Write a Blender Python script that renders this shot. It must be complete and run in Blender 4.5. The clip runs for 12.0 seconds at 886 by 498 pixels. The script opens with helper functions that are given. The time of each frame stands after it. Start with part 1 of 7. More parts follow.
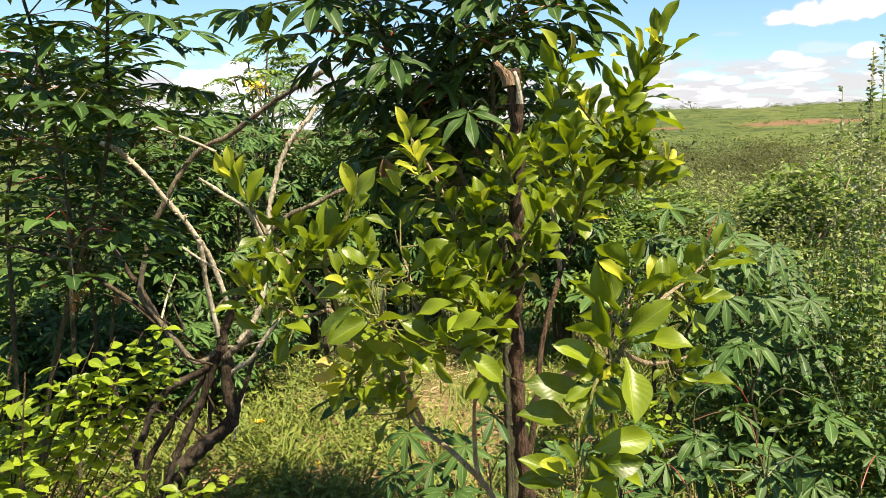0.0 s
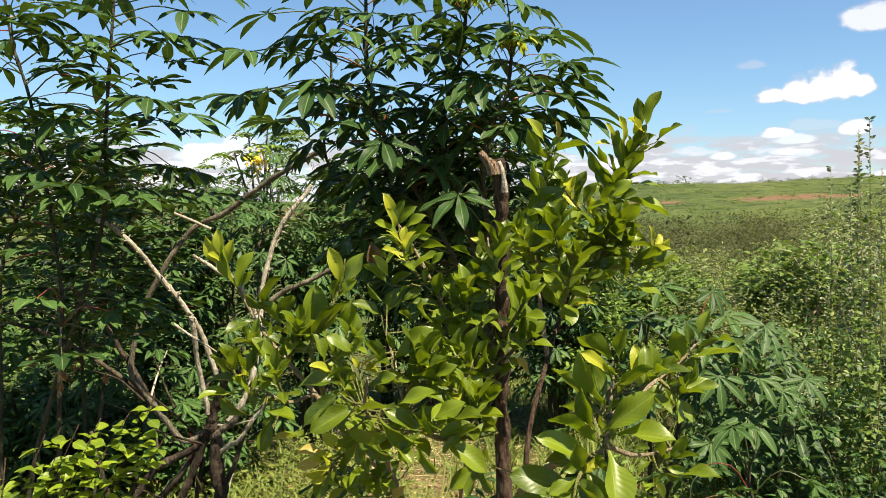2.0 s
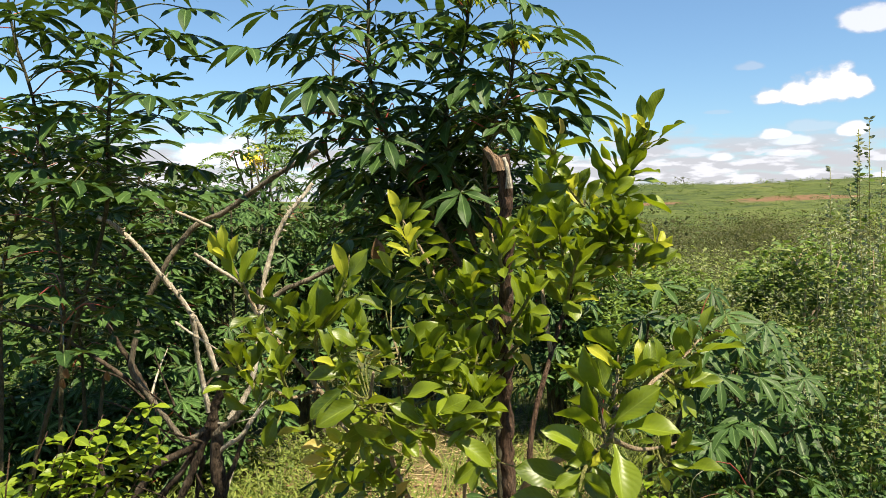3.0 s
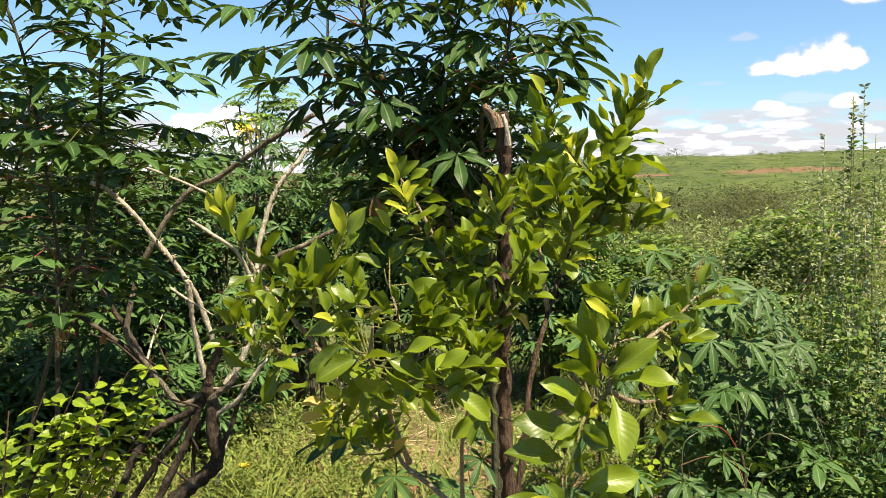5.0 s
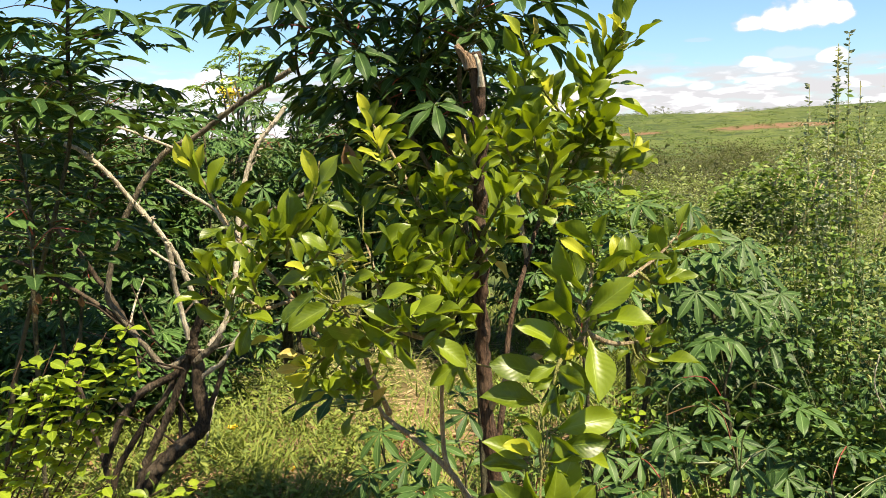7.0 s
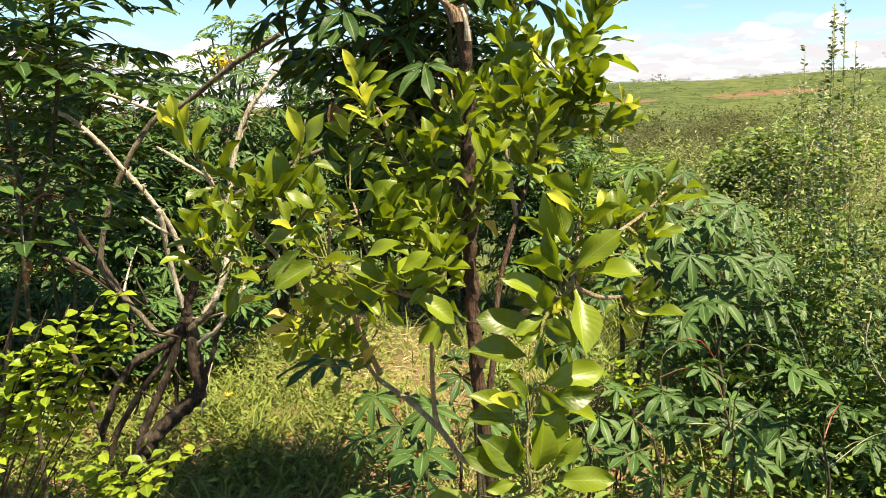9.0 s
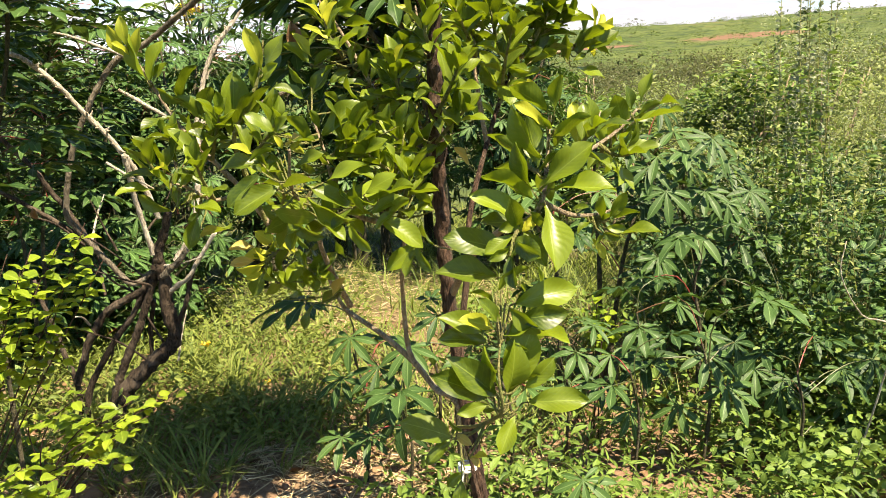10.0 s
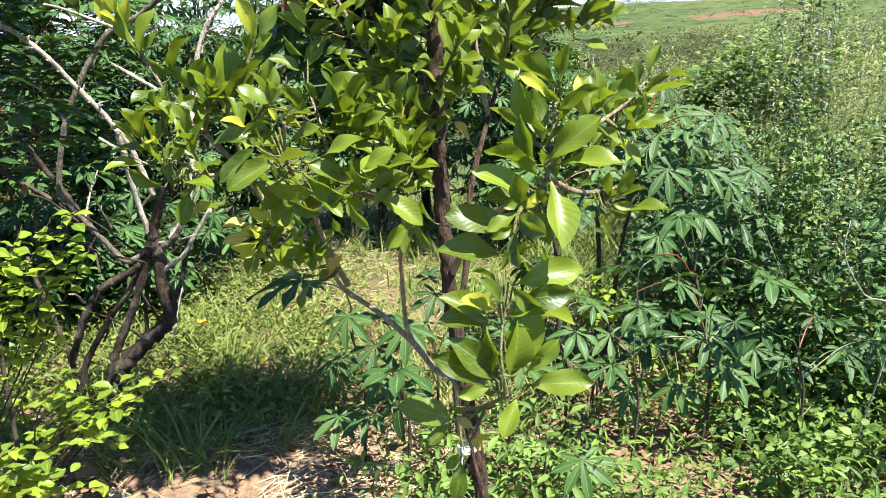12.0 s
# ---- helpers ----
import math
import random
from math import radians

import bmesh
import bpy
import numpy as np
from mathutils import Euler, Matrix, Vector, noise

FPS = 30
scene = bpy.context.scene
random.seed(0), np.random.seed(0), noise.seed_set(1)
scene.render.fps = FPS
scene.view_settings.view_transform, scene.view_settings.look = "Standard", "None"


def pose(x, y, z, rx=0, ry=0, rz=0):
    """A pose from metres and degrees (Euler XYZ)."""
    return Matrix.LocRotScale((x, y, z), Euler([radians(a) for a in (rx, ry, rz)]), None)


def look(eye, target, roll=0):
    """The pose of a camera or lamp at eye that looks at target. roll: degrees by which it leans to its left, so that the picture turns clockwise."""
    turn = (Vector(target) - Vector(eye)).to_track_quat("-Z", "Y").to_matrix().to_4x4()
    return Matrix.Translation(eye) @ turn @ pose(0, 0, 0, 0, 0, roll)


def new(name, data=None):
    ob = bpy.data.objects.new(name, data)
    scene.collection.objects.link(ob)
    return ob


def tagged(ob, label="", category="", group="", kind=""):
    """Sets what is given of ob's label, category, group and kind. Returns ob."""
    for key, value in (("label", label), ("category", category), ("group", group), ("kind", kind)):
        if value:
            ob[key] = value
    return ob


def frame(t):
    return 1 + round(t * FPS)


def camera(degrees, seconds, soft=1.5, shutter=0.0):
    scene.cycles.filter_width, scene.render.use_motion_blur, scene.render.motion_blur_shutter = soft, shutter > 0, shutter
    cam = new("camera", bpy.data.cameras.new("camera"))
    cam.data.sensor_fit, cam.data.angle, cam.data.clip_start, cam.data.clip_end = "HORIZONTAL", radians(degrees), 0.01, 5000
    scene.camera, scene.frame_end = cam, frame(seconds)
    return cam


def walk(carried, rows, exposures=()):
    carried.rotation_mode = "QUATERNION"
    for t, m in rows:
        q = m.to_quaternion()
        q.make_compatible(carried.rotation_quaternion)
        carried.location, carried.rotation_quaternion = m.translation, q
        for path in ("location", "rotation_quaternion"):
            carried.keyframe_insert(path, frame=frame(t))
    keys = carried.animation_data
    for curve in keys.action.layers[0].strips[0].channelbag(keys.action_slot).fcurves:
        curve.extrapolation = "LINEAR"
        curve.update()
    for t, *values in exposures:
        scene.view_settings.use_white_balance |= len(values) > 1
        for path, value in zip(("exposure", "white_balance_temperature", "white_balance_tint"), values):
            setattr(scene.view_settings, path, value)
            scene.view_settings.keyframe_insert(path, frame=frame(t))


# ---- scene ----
cam = camera(57.8, 12.0, 0.4)
PATH = [
    (0, (0.0, 0.0, 1.7), (-0.003, 1.685, 1.471), -0.18),
    (0.5, (0.003, 0.0, 1.715), (-0.002, 1.692, 1.549), 0.01),
    (1, (0.009, -0.001, 1.725), (0.007, 1.695, 1.601), 0.11),
    (1.5, (0.02, -0.009, 1.729), (0.02, 1.689, 1.64), 0.1),
    (2, (0.02, -0.006, 1.725), (0.022, 1.692, 1.648), 0.1),
    (2.5, (0.012, -0.003, 1.721), (0.014, 1.696, 1.645), 0.1),
    (3, (0.009, -0.011, 1.717), (0.015, 1.687, 1.641), 0.2),
    (5, (-0.001, -0.014, 1.693), (0.021, 1.68, 1.557), 0.31),
    (5.5, (0.006, 0.005, 1.68), (0.031, 1.697, 1.514), 0.21),
    (6, (0.017, 0.011, 1.672), (0.052, 1.7, 1.486), -0.29),
    (6.5, (0.023, 0.01, 1.666), (0.066, 1.697, 1.467), -0.48),
    (7, (0.023, 0.012, 1.662), (0.068, 1.697, 1.448), -0.78),
    (9, (0.038, 0.017, 1.639), (0.088, 1.694, 1.363), -1.27),
    (9.5, (0.051, 0.037, 1.61), (0.112, 1.709, 1.301), -2.06),
    (10, (0.055, 0.05, 1.59), (0.145, 1.705, 1.21), -2.24),
    (10.5, (0.049, 0.042, 1.575), (0.146, 1.692, 1.176), -2.23),
    (11, (0.05, 0.042, 1.572), (0.147, 1.686, 1.151), -2.23),
    (11.5, (0.056, 0.051, 1.576), (0.154, 1.694, 1.151), -2.12),
    (12, (0.052, 0.086, 1.581), (0.146, 1.729, 1.156), -2.02),
]
EXPOSURES = [(0.0, 1.63, 7000, 11), (1.0, 1.47, 6800, 11), (2.5, 1.35, 6700, 11), (5.0, 1.53, 6750, 11), (7.0, 1.6, 7000, 11), (9.5, 1.81, 7200, 14), (10.5, 1.91, 6400, 16), (11.2, 1.95, 5750, 18), (12.0, 1.96, 5550, 16)]
walk(cam, [(t, look(eye, target, roll)) for t, eye, target, roll in PATH], EXPOSURES)

# ---- world, sun ----
SUN = Vector((0.42, -0.40, 1.0)).normalized()          # towards the sun
SKY = 0.051


def build_world():
    world = bpy.data.worlds.new("sky")
    world.use_nodes = True
    scene.world = world
    nt = world.node_tree
    nt.nodes.clear()
    N, L = nt.nodes.new, nt.links.new

    def mth(op, a, b=None, c=None, clamp=False):
        n = N("ShaderNodeMath")
        n.operation, n.use_clamp = op, clamp
        for i, v in enumerate((a, b, c)):
            if v is None:
                continue
            if isinstance(v, (int, float)):
                n.inputs[i].default_value = v
            else:
                L(v, n.inputs[i])
        return n.outputs[0]

    sky = N("ShaderNodeTexSky")
    sky.sky_type, sky.sun_disc = "NISHITA", False
    sky.sun_elevation = math.asin(SUN.z)
    sky.sun_rotation = math.atan2(SUN.x, SUN.y)
    sky.air_density, sky.dust_density, sky.ozone_density = 1.0, 0.4, 2.5
    tc = N("ShaderNodeTexCoord")
    sep = N("ShaderNodeSeparateXYZ")
    L(tc.outputs["Generated"], sep.inputs[0])
    z = sep.outputs[2]

    def noise_at(scale, zs, detail, seed):
        mp = N("ShaderNodeMapping")
        mp.inputs["Scale"].default_value = (scale, scale, scale * zs)
        mp.inputs["Location"].default_value = (seed, seed * 0.7, 0)
        L(tc.outputs["Generated"], mp.inputs[0])
        n = N("ShaderNodeTexNoise")
        n.inputs["Scale"].default_value, n.inputs["Detail"].default_value = 1.0, detail
        L(mp.outputs[0], n.inputs["Vector"])
        return n.outputs["Fac"]

    puff = noise_at(9.0, 2.6, 7, 3.1)
    fine = noise_at(34.0, 1.6, 6, 1.7)
    veil = noise_at(13.0, 5.0, 7, 5.3)
    tuft = noise_at(24.0, 4.0, 6, 8.9)

    def soft(v, lo, hi, a=0.0, b=1.0):
        n = N("ShaderNodeMapRange")
        n.interpolation_type = "SMOOTHSTEP"
        L(v, n.inputs[0])
        for i, x in enumerate((lo, hi, a, b)):
            n.inputs[i + 1].default_value = x
        return n.outputs[0]

    # a broken lilac-grey veil that thickens towards the horizon, with brighter tufts in it
    low_part = soft(z, 0.030, 0.125, 1.0, 0.0)
    veil_mask = mth("MULTIPLY", soft(mth("ADD", veil, mth("MULTIPLY", low_part, 0.24)), 0.50, 0.70), soft(z, 0.070, 0.120, 0.92, 0.0))
    tuft_mask = mth("MULTIPLY", soft(mth("ADD", tuft, mth("MULTIPLY", low_part, 0.10)), 0.56, 0.66), soft(z, 0.055, 0.110, 0.95, 0.0))
    front = mth("GREATER_THAN", sep.outputs[1], 0.0)
    edge = mth("ADD", mth("MULTIPLY", mth("SUBTRACT", fine, 0.5), 1.3), mth("MULTIPLY", mth("SUBTRACT", puff, 0.5), 0.7))
    heap_mask = None
    # single heaped clouds: bearing, height, half width, half height, solidity
    for cx, cz, rx, rz, solid in ((0.375, 0.131, 0.020, 0.018, 1.0), (0.398, 0.133, 0.026, 0.022, 1.0), (0.424, 0.135, 0.026, 0.027, 1.0), (0.440, 0.140, 0.020, 0.030, 1.0), (0.455, 0.136, 0.015, 0.020, 1.0),
                                  (0.349, 0.167, 0.020, 0.008, 0.32), (0.322, 0.118, 0.016, 0.004, 0.22), (0.462, 0.206, 0.034, 0.024, 0.75), (0.382, 0.090, 0.018, 0.010, 0.85), (0.400, 0.082, 0.026, 0.010, 0.7),
                                  (0.454, 0.092, 0.020, 0.012, 0.85), (0.418, 0.098, 0.034, 0.010, 0.35), (0.398, 0.069, 0.030, 0.008, 0.7), (0.301, 0.072, 0.034, 0.010, 0.55), (0.327, 0.066, 0.018, 0.008, 0.75),
                                  (-0.272, 0.064, 0.060, 0.026, 0.85), (-0.240, 0.082, 0.030, 0.016, 0.7)):
        dx = mth("DIVIDE", mth("SUBTRACT", sep.outputs[0], cx), rx)
        dz = mth("DIVIDE", mth("SUBTRACT", z, cz), rz)
        dz = mth("MAXIMUM", dz, mth("MULTIPLY", dz, -1.8))       # flat undersides
        r = mth("SQRT", mth("ADD", mth("MULTIPLY", dx, dx), mth("MULTIPLY", dz, dz)))
        lump = mth("MULTIPLY", soft(mth("ADD", mth("SUBTRACT", 1.0, r), edge), 0.0, 0.42), solid)
        heap_mask = lump if heap_mask is None else mth("MAXIMUM", heap_mask, lump)
    heap_mask = mth("MULTIPLY", heap_mask, front)
    mask = mth("MAXIMUM", heap_mask, mth("MAXIMUM", veil_mask, tuft_mask))
    mask = mth("MULTIPLY", mask, mth("GREATER_THAN", z, -0.02))
    bright = mth("ADD", 0.265, mth("MULTIPLY", mth("MAXIMUM", mth("POWER", heap_mask, 1.5), mth("MULTIPLY", tuft_mask, 0.5)), 0.26))
    white = N("ShaderNodeCombineXYZ")
    for i, k in enumerate((1.00, 1.00, 1.09)):
        L(mth("MULTIPLY", bright, k), white.inputs[i])
    tone = N("ShaderNodeVectorMath")
    tone.operation = "MULTIPLY"
    L(sky.outputs[0], tone.inputs[0])
    tone.inputs[1].default_value = (SKY * 0.94, SKY * 1.15, SKY * 1.26)
    mix = N("ShaderNodeMix")
    mix.data_type = "RGBA"
    L(mask, mix.inputs["Factor"])
    L(tone.outputs[0], mix.inputs["A"])
    L(white.outputs[0], mix.inputs["B"])
    bg, out = N("ShaderNodeBackground"), N("ShaderNodeOutputWorld")
    L(mix.outputs["Result"], bg.inputs[0])
    bg.inputs[1].default_value = 1.0
    L(bg.outputs[0], out.inputs[0])


build_world()
sun = new("sun", bpy.data.lights.new("sun", "SUN"))
sun.data.energy, sun.data.angle, sun.data.color = 5.0, radians(0.55), (1.0, 0.90, 0.70)
sun.matrix_world = look(SUN * 50, (0, 0, 0))

# ---- materials ----


class Nodes:
    """A short way to wire a material."""

    def __init__(self, name):
        self.mat = bpy.data.materials.new(name)
        self.mat.use_nodes = True
        self.nt = self.mat.node_tree
        self.nt.nodes.clear()
        self.out = self.nt.nodes.new("ShaderNodeOutputMaterial")

    def put(self, socket, v):
        if isinstance(v, bpy.types.NodeSocket):
            self.nt.links.new(v, socket)
        elif isinstance(v, (tuple, list)) and socket.type == "RGBA" and len(v) == 3:
            socket.default_value = (*v, 1)
        else:
            socket.default_value = v

    def node(self, kind, **inputs):
        n = self.nt.nodes.new("ShaderNode" + kind)
        for k, v in inputs.items():
            self.put(n.inputs[k.replace("_", " ")], v)
        return n

    def math(self, op, a, b=0.0, clamp=False):
        n = self.nt.nodes.new("ShaderNodeMath")
        n.operation, n.use_clamp = op, clamp
        self.put(n.inputs[0], a), self.put(n.inputs[1], b)
        return n.outputs[0]

    def mix(self, fac, a, b):
        n = self.nt.nodes.new("ShaderNodeMix")
        n.data_type = "RGBA"
        self.put(n.inputs["Factor"], fac), self.put(n.inputs["A"], a), self.put(n.inputs["B"], b)
        return n.outputs["Result"]

    def ramp(self, v, lo, hi, a=0.0, b=1.0):
        n = self.nt.nodes.new("ShaderNodeMapRange")
        for i, x in enumerate((v, lo, hi, a, b)):
            self.put(n.inputs[i], x)
        return n.outputs[0]

    def noise(self, scale, detail=3, coord="Object", vec=None, rough=0.5):
        n = self.node("TexNoise", Scale=scale, Detail=float(detail), Roughness=rough)
        self.nt.links.new(vec if vec else self.node("TexCoord").outputs[coord], n.inputs["Vector"])
        return n.outputs["Fac"]

    def bump(self, height, strength, distance=0.01):
        return self.node("Bump", Height=height, Strength=strength, Distance=distance).outputs[0]


def leaf_material(name, dark, light, glow, through_part, rough, veins, spec=0.5, island=False, vein_col=None, spots=0.0, rib=0.6, rib_w=0.045, side_vein=0.30):
    """A leaf: gloss on a vein-marked blade, with light let through it."""
    m = Nodes(name)
    rnd = m.node("NewGeometry").outputs["Random Per Island"] if island else m.node("ObjectInfo").outputs["Random"]
    uv = m.node("UVMap").outputs[0]
    s = m.node("SeparateXYZ", Vector=uv)
    u, v = s.outputs[0], m.math("ABSOLUTE", m.math("SUBTRACT", s.outputs[1], 0.5))
    base = m.mix(rnd, dark, light)
    mott = m.noise(7.0, 3, vec=uv)
    base = m.mix(m.ramp(mott, 0.35, 0.75, 0.0, 0.45), base, light)
    mid = m.ramp(v, 0.0, rib_w, 1.0, 0.0)
    side = m.math("SINE", m.math("MULTIPLY", m.math("SUBTRACT", u, m.math("MULTIPLY", v, 0.55)), veins))
    ribs = m.math("MAXIMUM", mid, m.math("MULTIPLY", m.ramp(side, 0.90, 1.0), side_vein))
    vc = vein_col or tuple(min(1, c * 1.8 + 0.03) for c in light)
    col = m.mix(m.math("MULTIPLY", ribs, rib), base, vc)
    if spots:
        sp = m.ramp(m.noise(26.0, 2, vec=uv), 0.66, 0.70)
        col = m.mix(m.math("MULTIPLY", sp, spots), col, (0.16, 0.10, 0.03))
    bsdf = m.node("BsdfPrincipled", Base_Color=col, Roughness=rough, IOR=1.45)
    m.put(bsdf.inputs["Specular IOR Level"], spec)
    height = m.math("ADD", m.math("MULTIPLY", side, 0.35), m.math("MULTIPLY", mid, -1.0))
    m.put(bsdf.inputs["Normal"], m.bump(height, 0.10, 0.002))
    tr = m.node("BsdfTranslucent", Color=m.mix(m.math("MULTIPLY", ribs, 0.4), m.mix(rnd, glow, tuple(c * 1.25 for c in glow)), tuple(c * 0.6 for c in glow)))
    mx = m.node("MixShader", Fac=through_part)
    m.nt.links.new(bsdf.outputs[0], mx.inputs[1]), m.nt.links.new(tr.outputs[0], mx.inputs[2])
    m.nt.links.new(mx.outputs[0], m.out.inputs[0])
    return m.mat


def bark_material(name, dark, light, pale, pale_part, scale=30.0, fibre=6.0):
    m = Nodes(name)
    co = m.node("TexCoord").outputs["Object"]
    st = m.node("Mapping", Vector=co)
    m.put(st.inputs["Scale"], (1.0, 1.0, 1.0 / fibre))
    grain = m.noise(scale * 5, 5, vec=st.outputs[0], rough=0.65)
    blot = m.noise(scale * 0.5, 4)
    col = m.mix(m.ramp(grain, 0.35, 0.65), dark, light)
    col = m.mix(m.math("MULTIPLY", m.ramp(blot, 0.50, 0.62), pale_part), col, pale)
    bsdf = m.node("BsdfPrincipled", Base_Color=col, Roughness=0.9)
    m.put(bsdf.inputs["Specular IOR Level"], 0.2)
    m.put(bsdf.inputs["Normal"], m.bump(m.math("ADD", grain, m.math("MULTIPLY", blot, 0.6)), 1.0, 0.012))
    m.nt.links.new(bsdf.outputs[0], m.out.inputs[0])
    return m.mat


def plain_material(name, a, b, rough, scale, bump=0.3, island=False, spec=0.3):
    m = Nodes(name)
    n = m.noise(scale, 4)
    fac = m.ramp(n, 0.3, 0.7)
    if island:
        fac = m.node("NewGeometry").outputs["Random Per Island"]
    bsdf = m.node("BsdfPrincipled", Base_Color=m.mix(fac, a, b), Roughness=rough)
    m.put(bsdf.inputs["Specular IOR Level"], spec)
    m.put(bsdf.inputs["Normal"], m.bump(n, bump, 0.003))
    m.nt.links.new(bsdf.outputs[0], m.out.inputs[0])
    return m.mat


M_TREE = leaf_material("tree_leaf", (0.014, 0.034, 0.003), (0.130, 0.174, 0.009), (0.34, 0.46, 0.010), 0.18, 0.40, 62.0, 0.42, spots=0.25, rib=0.55, rib_w=0.026, side_vein=0.25)
M_TREE_MANY = leaf_material("tree_leaf_many", (0.014, 0.034, 0.003), (0.130, 0.174, 0.009), (0.34, 0.46, 0.010), 0.18, 0.40, 62.0, 0.42, spots=0.25, rib=0.55, rib_w=0.026, side_vein=0.25, island=True)
M_YOUNG = leaf_material("young_leaf", (0.180, 0.230, 0.016), (0.360, 0.360, 0.026), (0.480, 0.496, 0.040), 0.40, 0.45, 60.0, 0.4)
M_YELLOW = leaf_material("yellowed_leaf", (0.30, 0.235, 0.05), (0.42, 0.34, 0.09), (0.48, 0.38, 0.08), 0.35, 0.5, 60.0, 0.3, spots=0.5)
M_CASSAVA = leaf_material("cassava_leaf", (0.008, 0.026, 0.007), (0.050, 0.098, 0.022), (0.120, 0.212, 0.020), 0.11, 0.48, 90.0, 0.20,
                          vein_col=(0.24, 0.35, 0.13), rib=0.55, rib_w=0.05)
M_CASSAVA_FAR = leaf_material("cassava_leaf_far", (0.007, 0.025, 0.006), (0.050, 0.104, 0.022), (0.115, 0.215, 0.025), 0.09, 0.52, 90.0, 0.22, island=True,
                              vein_col=(0.26, 0.38, 0.15), rib=0.6, rib_w=0.08)
M_BUSH = leaf_material("bush_leaf", (0.050, 0.105, 0.010), (0.23, 0.30, 0.021), (0.32, 0.42, 0.015), 0.38, 0.42, 50.0, 0.4)
M_WEED = leaf_material("weed_leaf", (0.045, 0.075, 0.020), (0.240, 0.270, 0.095), (0.24, 0.30, 0.06), 0.30, 0.58, 40.0, 0.18, island=True)
M_HERB = leaf_material("herb_leaf", (0.017, 0.048, 0.008), (0.134, 0.200, 0.033), (0.21, 0.31, 0.04), 0.17, 0.52, 40.0, 0.22, island=True)
M_GRASS = leaf_material("grass_blade", (0.030, 0.066, 0.010), (0.178, 0.206, 0.043), (0.20, 0.28, 0.030), 0.18, 0.55, 10.0, 0.2, island=True)
M_WISP = leaf_material("wispy_weed_leaf", (0.12, 0.145, 0.070), (0.29, 0.31, 0.19), (0.16, 0.19, 0.07), 0.25, 0.6, 20.0, 0.2, island=True)
M_SCRUB = leaf_material("scrub_leaf", (0.030, 0.036, 0.013), (0.080, 0.078, 0.030), (0.12, 0.14, 0.04), 0.34, 0.6, 20.0, 0.2, island=True)
M_DULL = leaf_material("dull_leaf", (0.030, 0.034, 0.013), (0.135, 0.125, 0.052), (0.15, 0.17, 0.05), 0.34, 0.6, 20.0, 0.2, island=True)
M_FAR = leaf_material("far_scrub_leaf", (0.052, 0.085, 0.020), (0.130, 0.170, 0.048), (0.083, 0.116, 0.028), 0.2, 0.7, 20.0, 0.15, island=True)
M_TRUNK = bark_material("trunk_bark", (0.016, 0.010, 0.006), (0.115, 0.067, 0.043), (0.15, 0.105, 0.07), 0.35, 44, 4)
M_TWIG = bark_material("twig_bark", (0.20, 0.145, 0.085), (0.42, 0.33, 0.21), (0.50, 0.42, 0.30), 0.5, 60, 3)
M_GREENTWIG = bark_material("green_twig", (0.14, 0.16, 0.04), (0.26, 0.25, 0.08), (0.30, 0.24, 0.12), 0.5, 60, 3)
M_LIMB = bark_material("limb_bark", (0.012, 0.009, 0.006), (0.066, 0.047, 0.031), (0.20, 0.155, 0.11), 0.36, 26, 3)
M_GREYLIMB = bark_material("grey_limb_bark", (0.050, 0.042, 0.030), (0.180, 0.152, 0.108), (0.34, 0.29, 0.21), 0.50, 26, 3)
M_PALE = bark_material("pale_bark", (0.21, 0.18, 0.13), (0.46, 0.41, 0.32), (0.58, 0.53, 0.43), 0.6, 26, 3)
M_STEM = bark_material("cassava_stem", (0.025, 0.026, 0.014), (0.085, 0.075, 0.042), (0.13, 0.11, 0.07), 0.4, 30, 1.5)
M_WOOD = bark_material("torn_wood", (0.10, 0.06, 0.036), (0.34, 0.235, 0.15), (0.40, 0.30, 0.20), 0.4, 40, 8)
def petiole_material(name, island):
    """Mostly dull green stalks, some of them red."""
    m = Nodes(name)
    rnd = m.node("NewGeometry").outputs["Random Per Island"] if island else m.node("ObjectInfo").outputs["Random"]
    col = m.mix(m.ramp(rnd, 0.80, 0.92), (0.070, 0.078, 0.022), (0.22, 0.040, 0.028))
    bsdf = m.node("BsdfPrincipled", Base_Color=col, Roughness=0.45)
    m.nt.links.new(bsdf.outputs[0], m.out.inputs[0])
    return m.mat


M_PETIOLE = petiole_material("petiole", False)
M_PETIOLE_FAR = petiole_material("petiole_far", True)
M_STRING = plain_material("white_string", (0.62, 0.58, 0.52), (0.78, 0.75, 0.70), 0.85, 90.0, 0.6)
M_DRY = plain_material("dry_leaf", (0.13, 0.07, 0.035), (0.28, 0.165, 0.08), 0.8, 30.0, 0.5)
M_STRAW = plain_material("straw", (0.30, 0.21, 0.10), (0.58, 0.46, 0.27), 0.75, 20.0, 0.2, island=True)
M_FLOWER = plain_material("yellow_petal", (0.72, 0.42, 0.02), (0.82, 0.62, 0.05), 0.6, 20.0, 0.1)


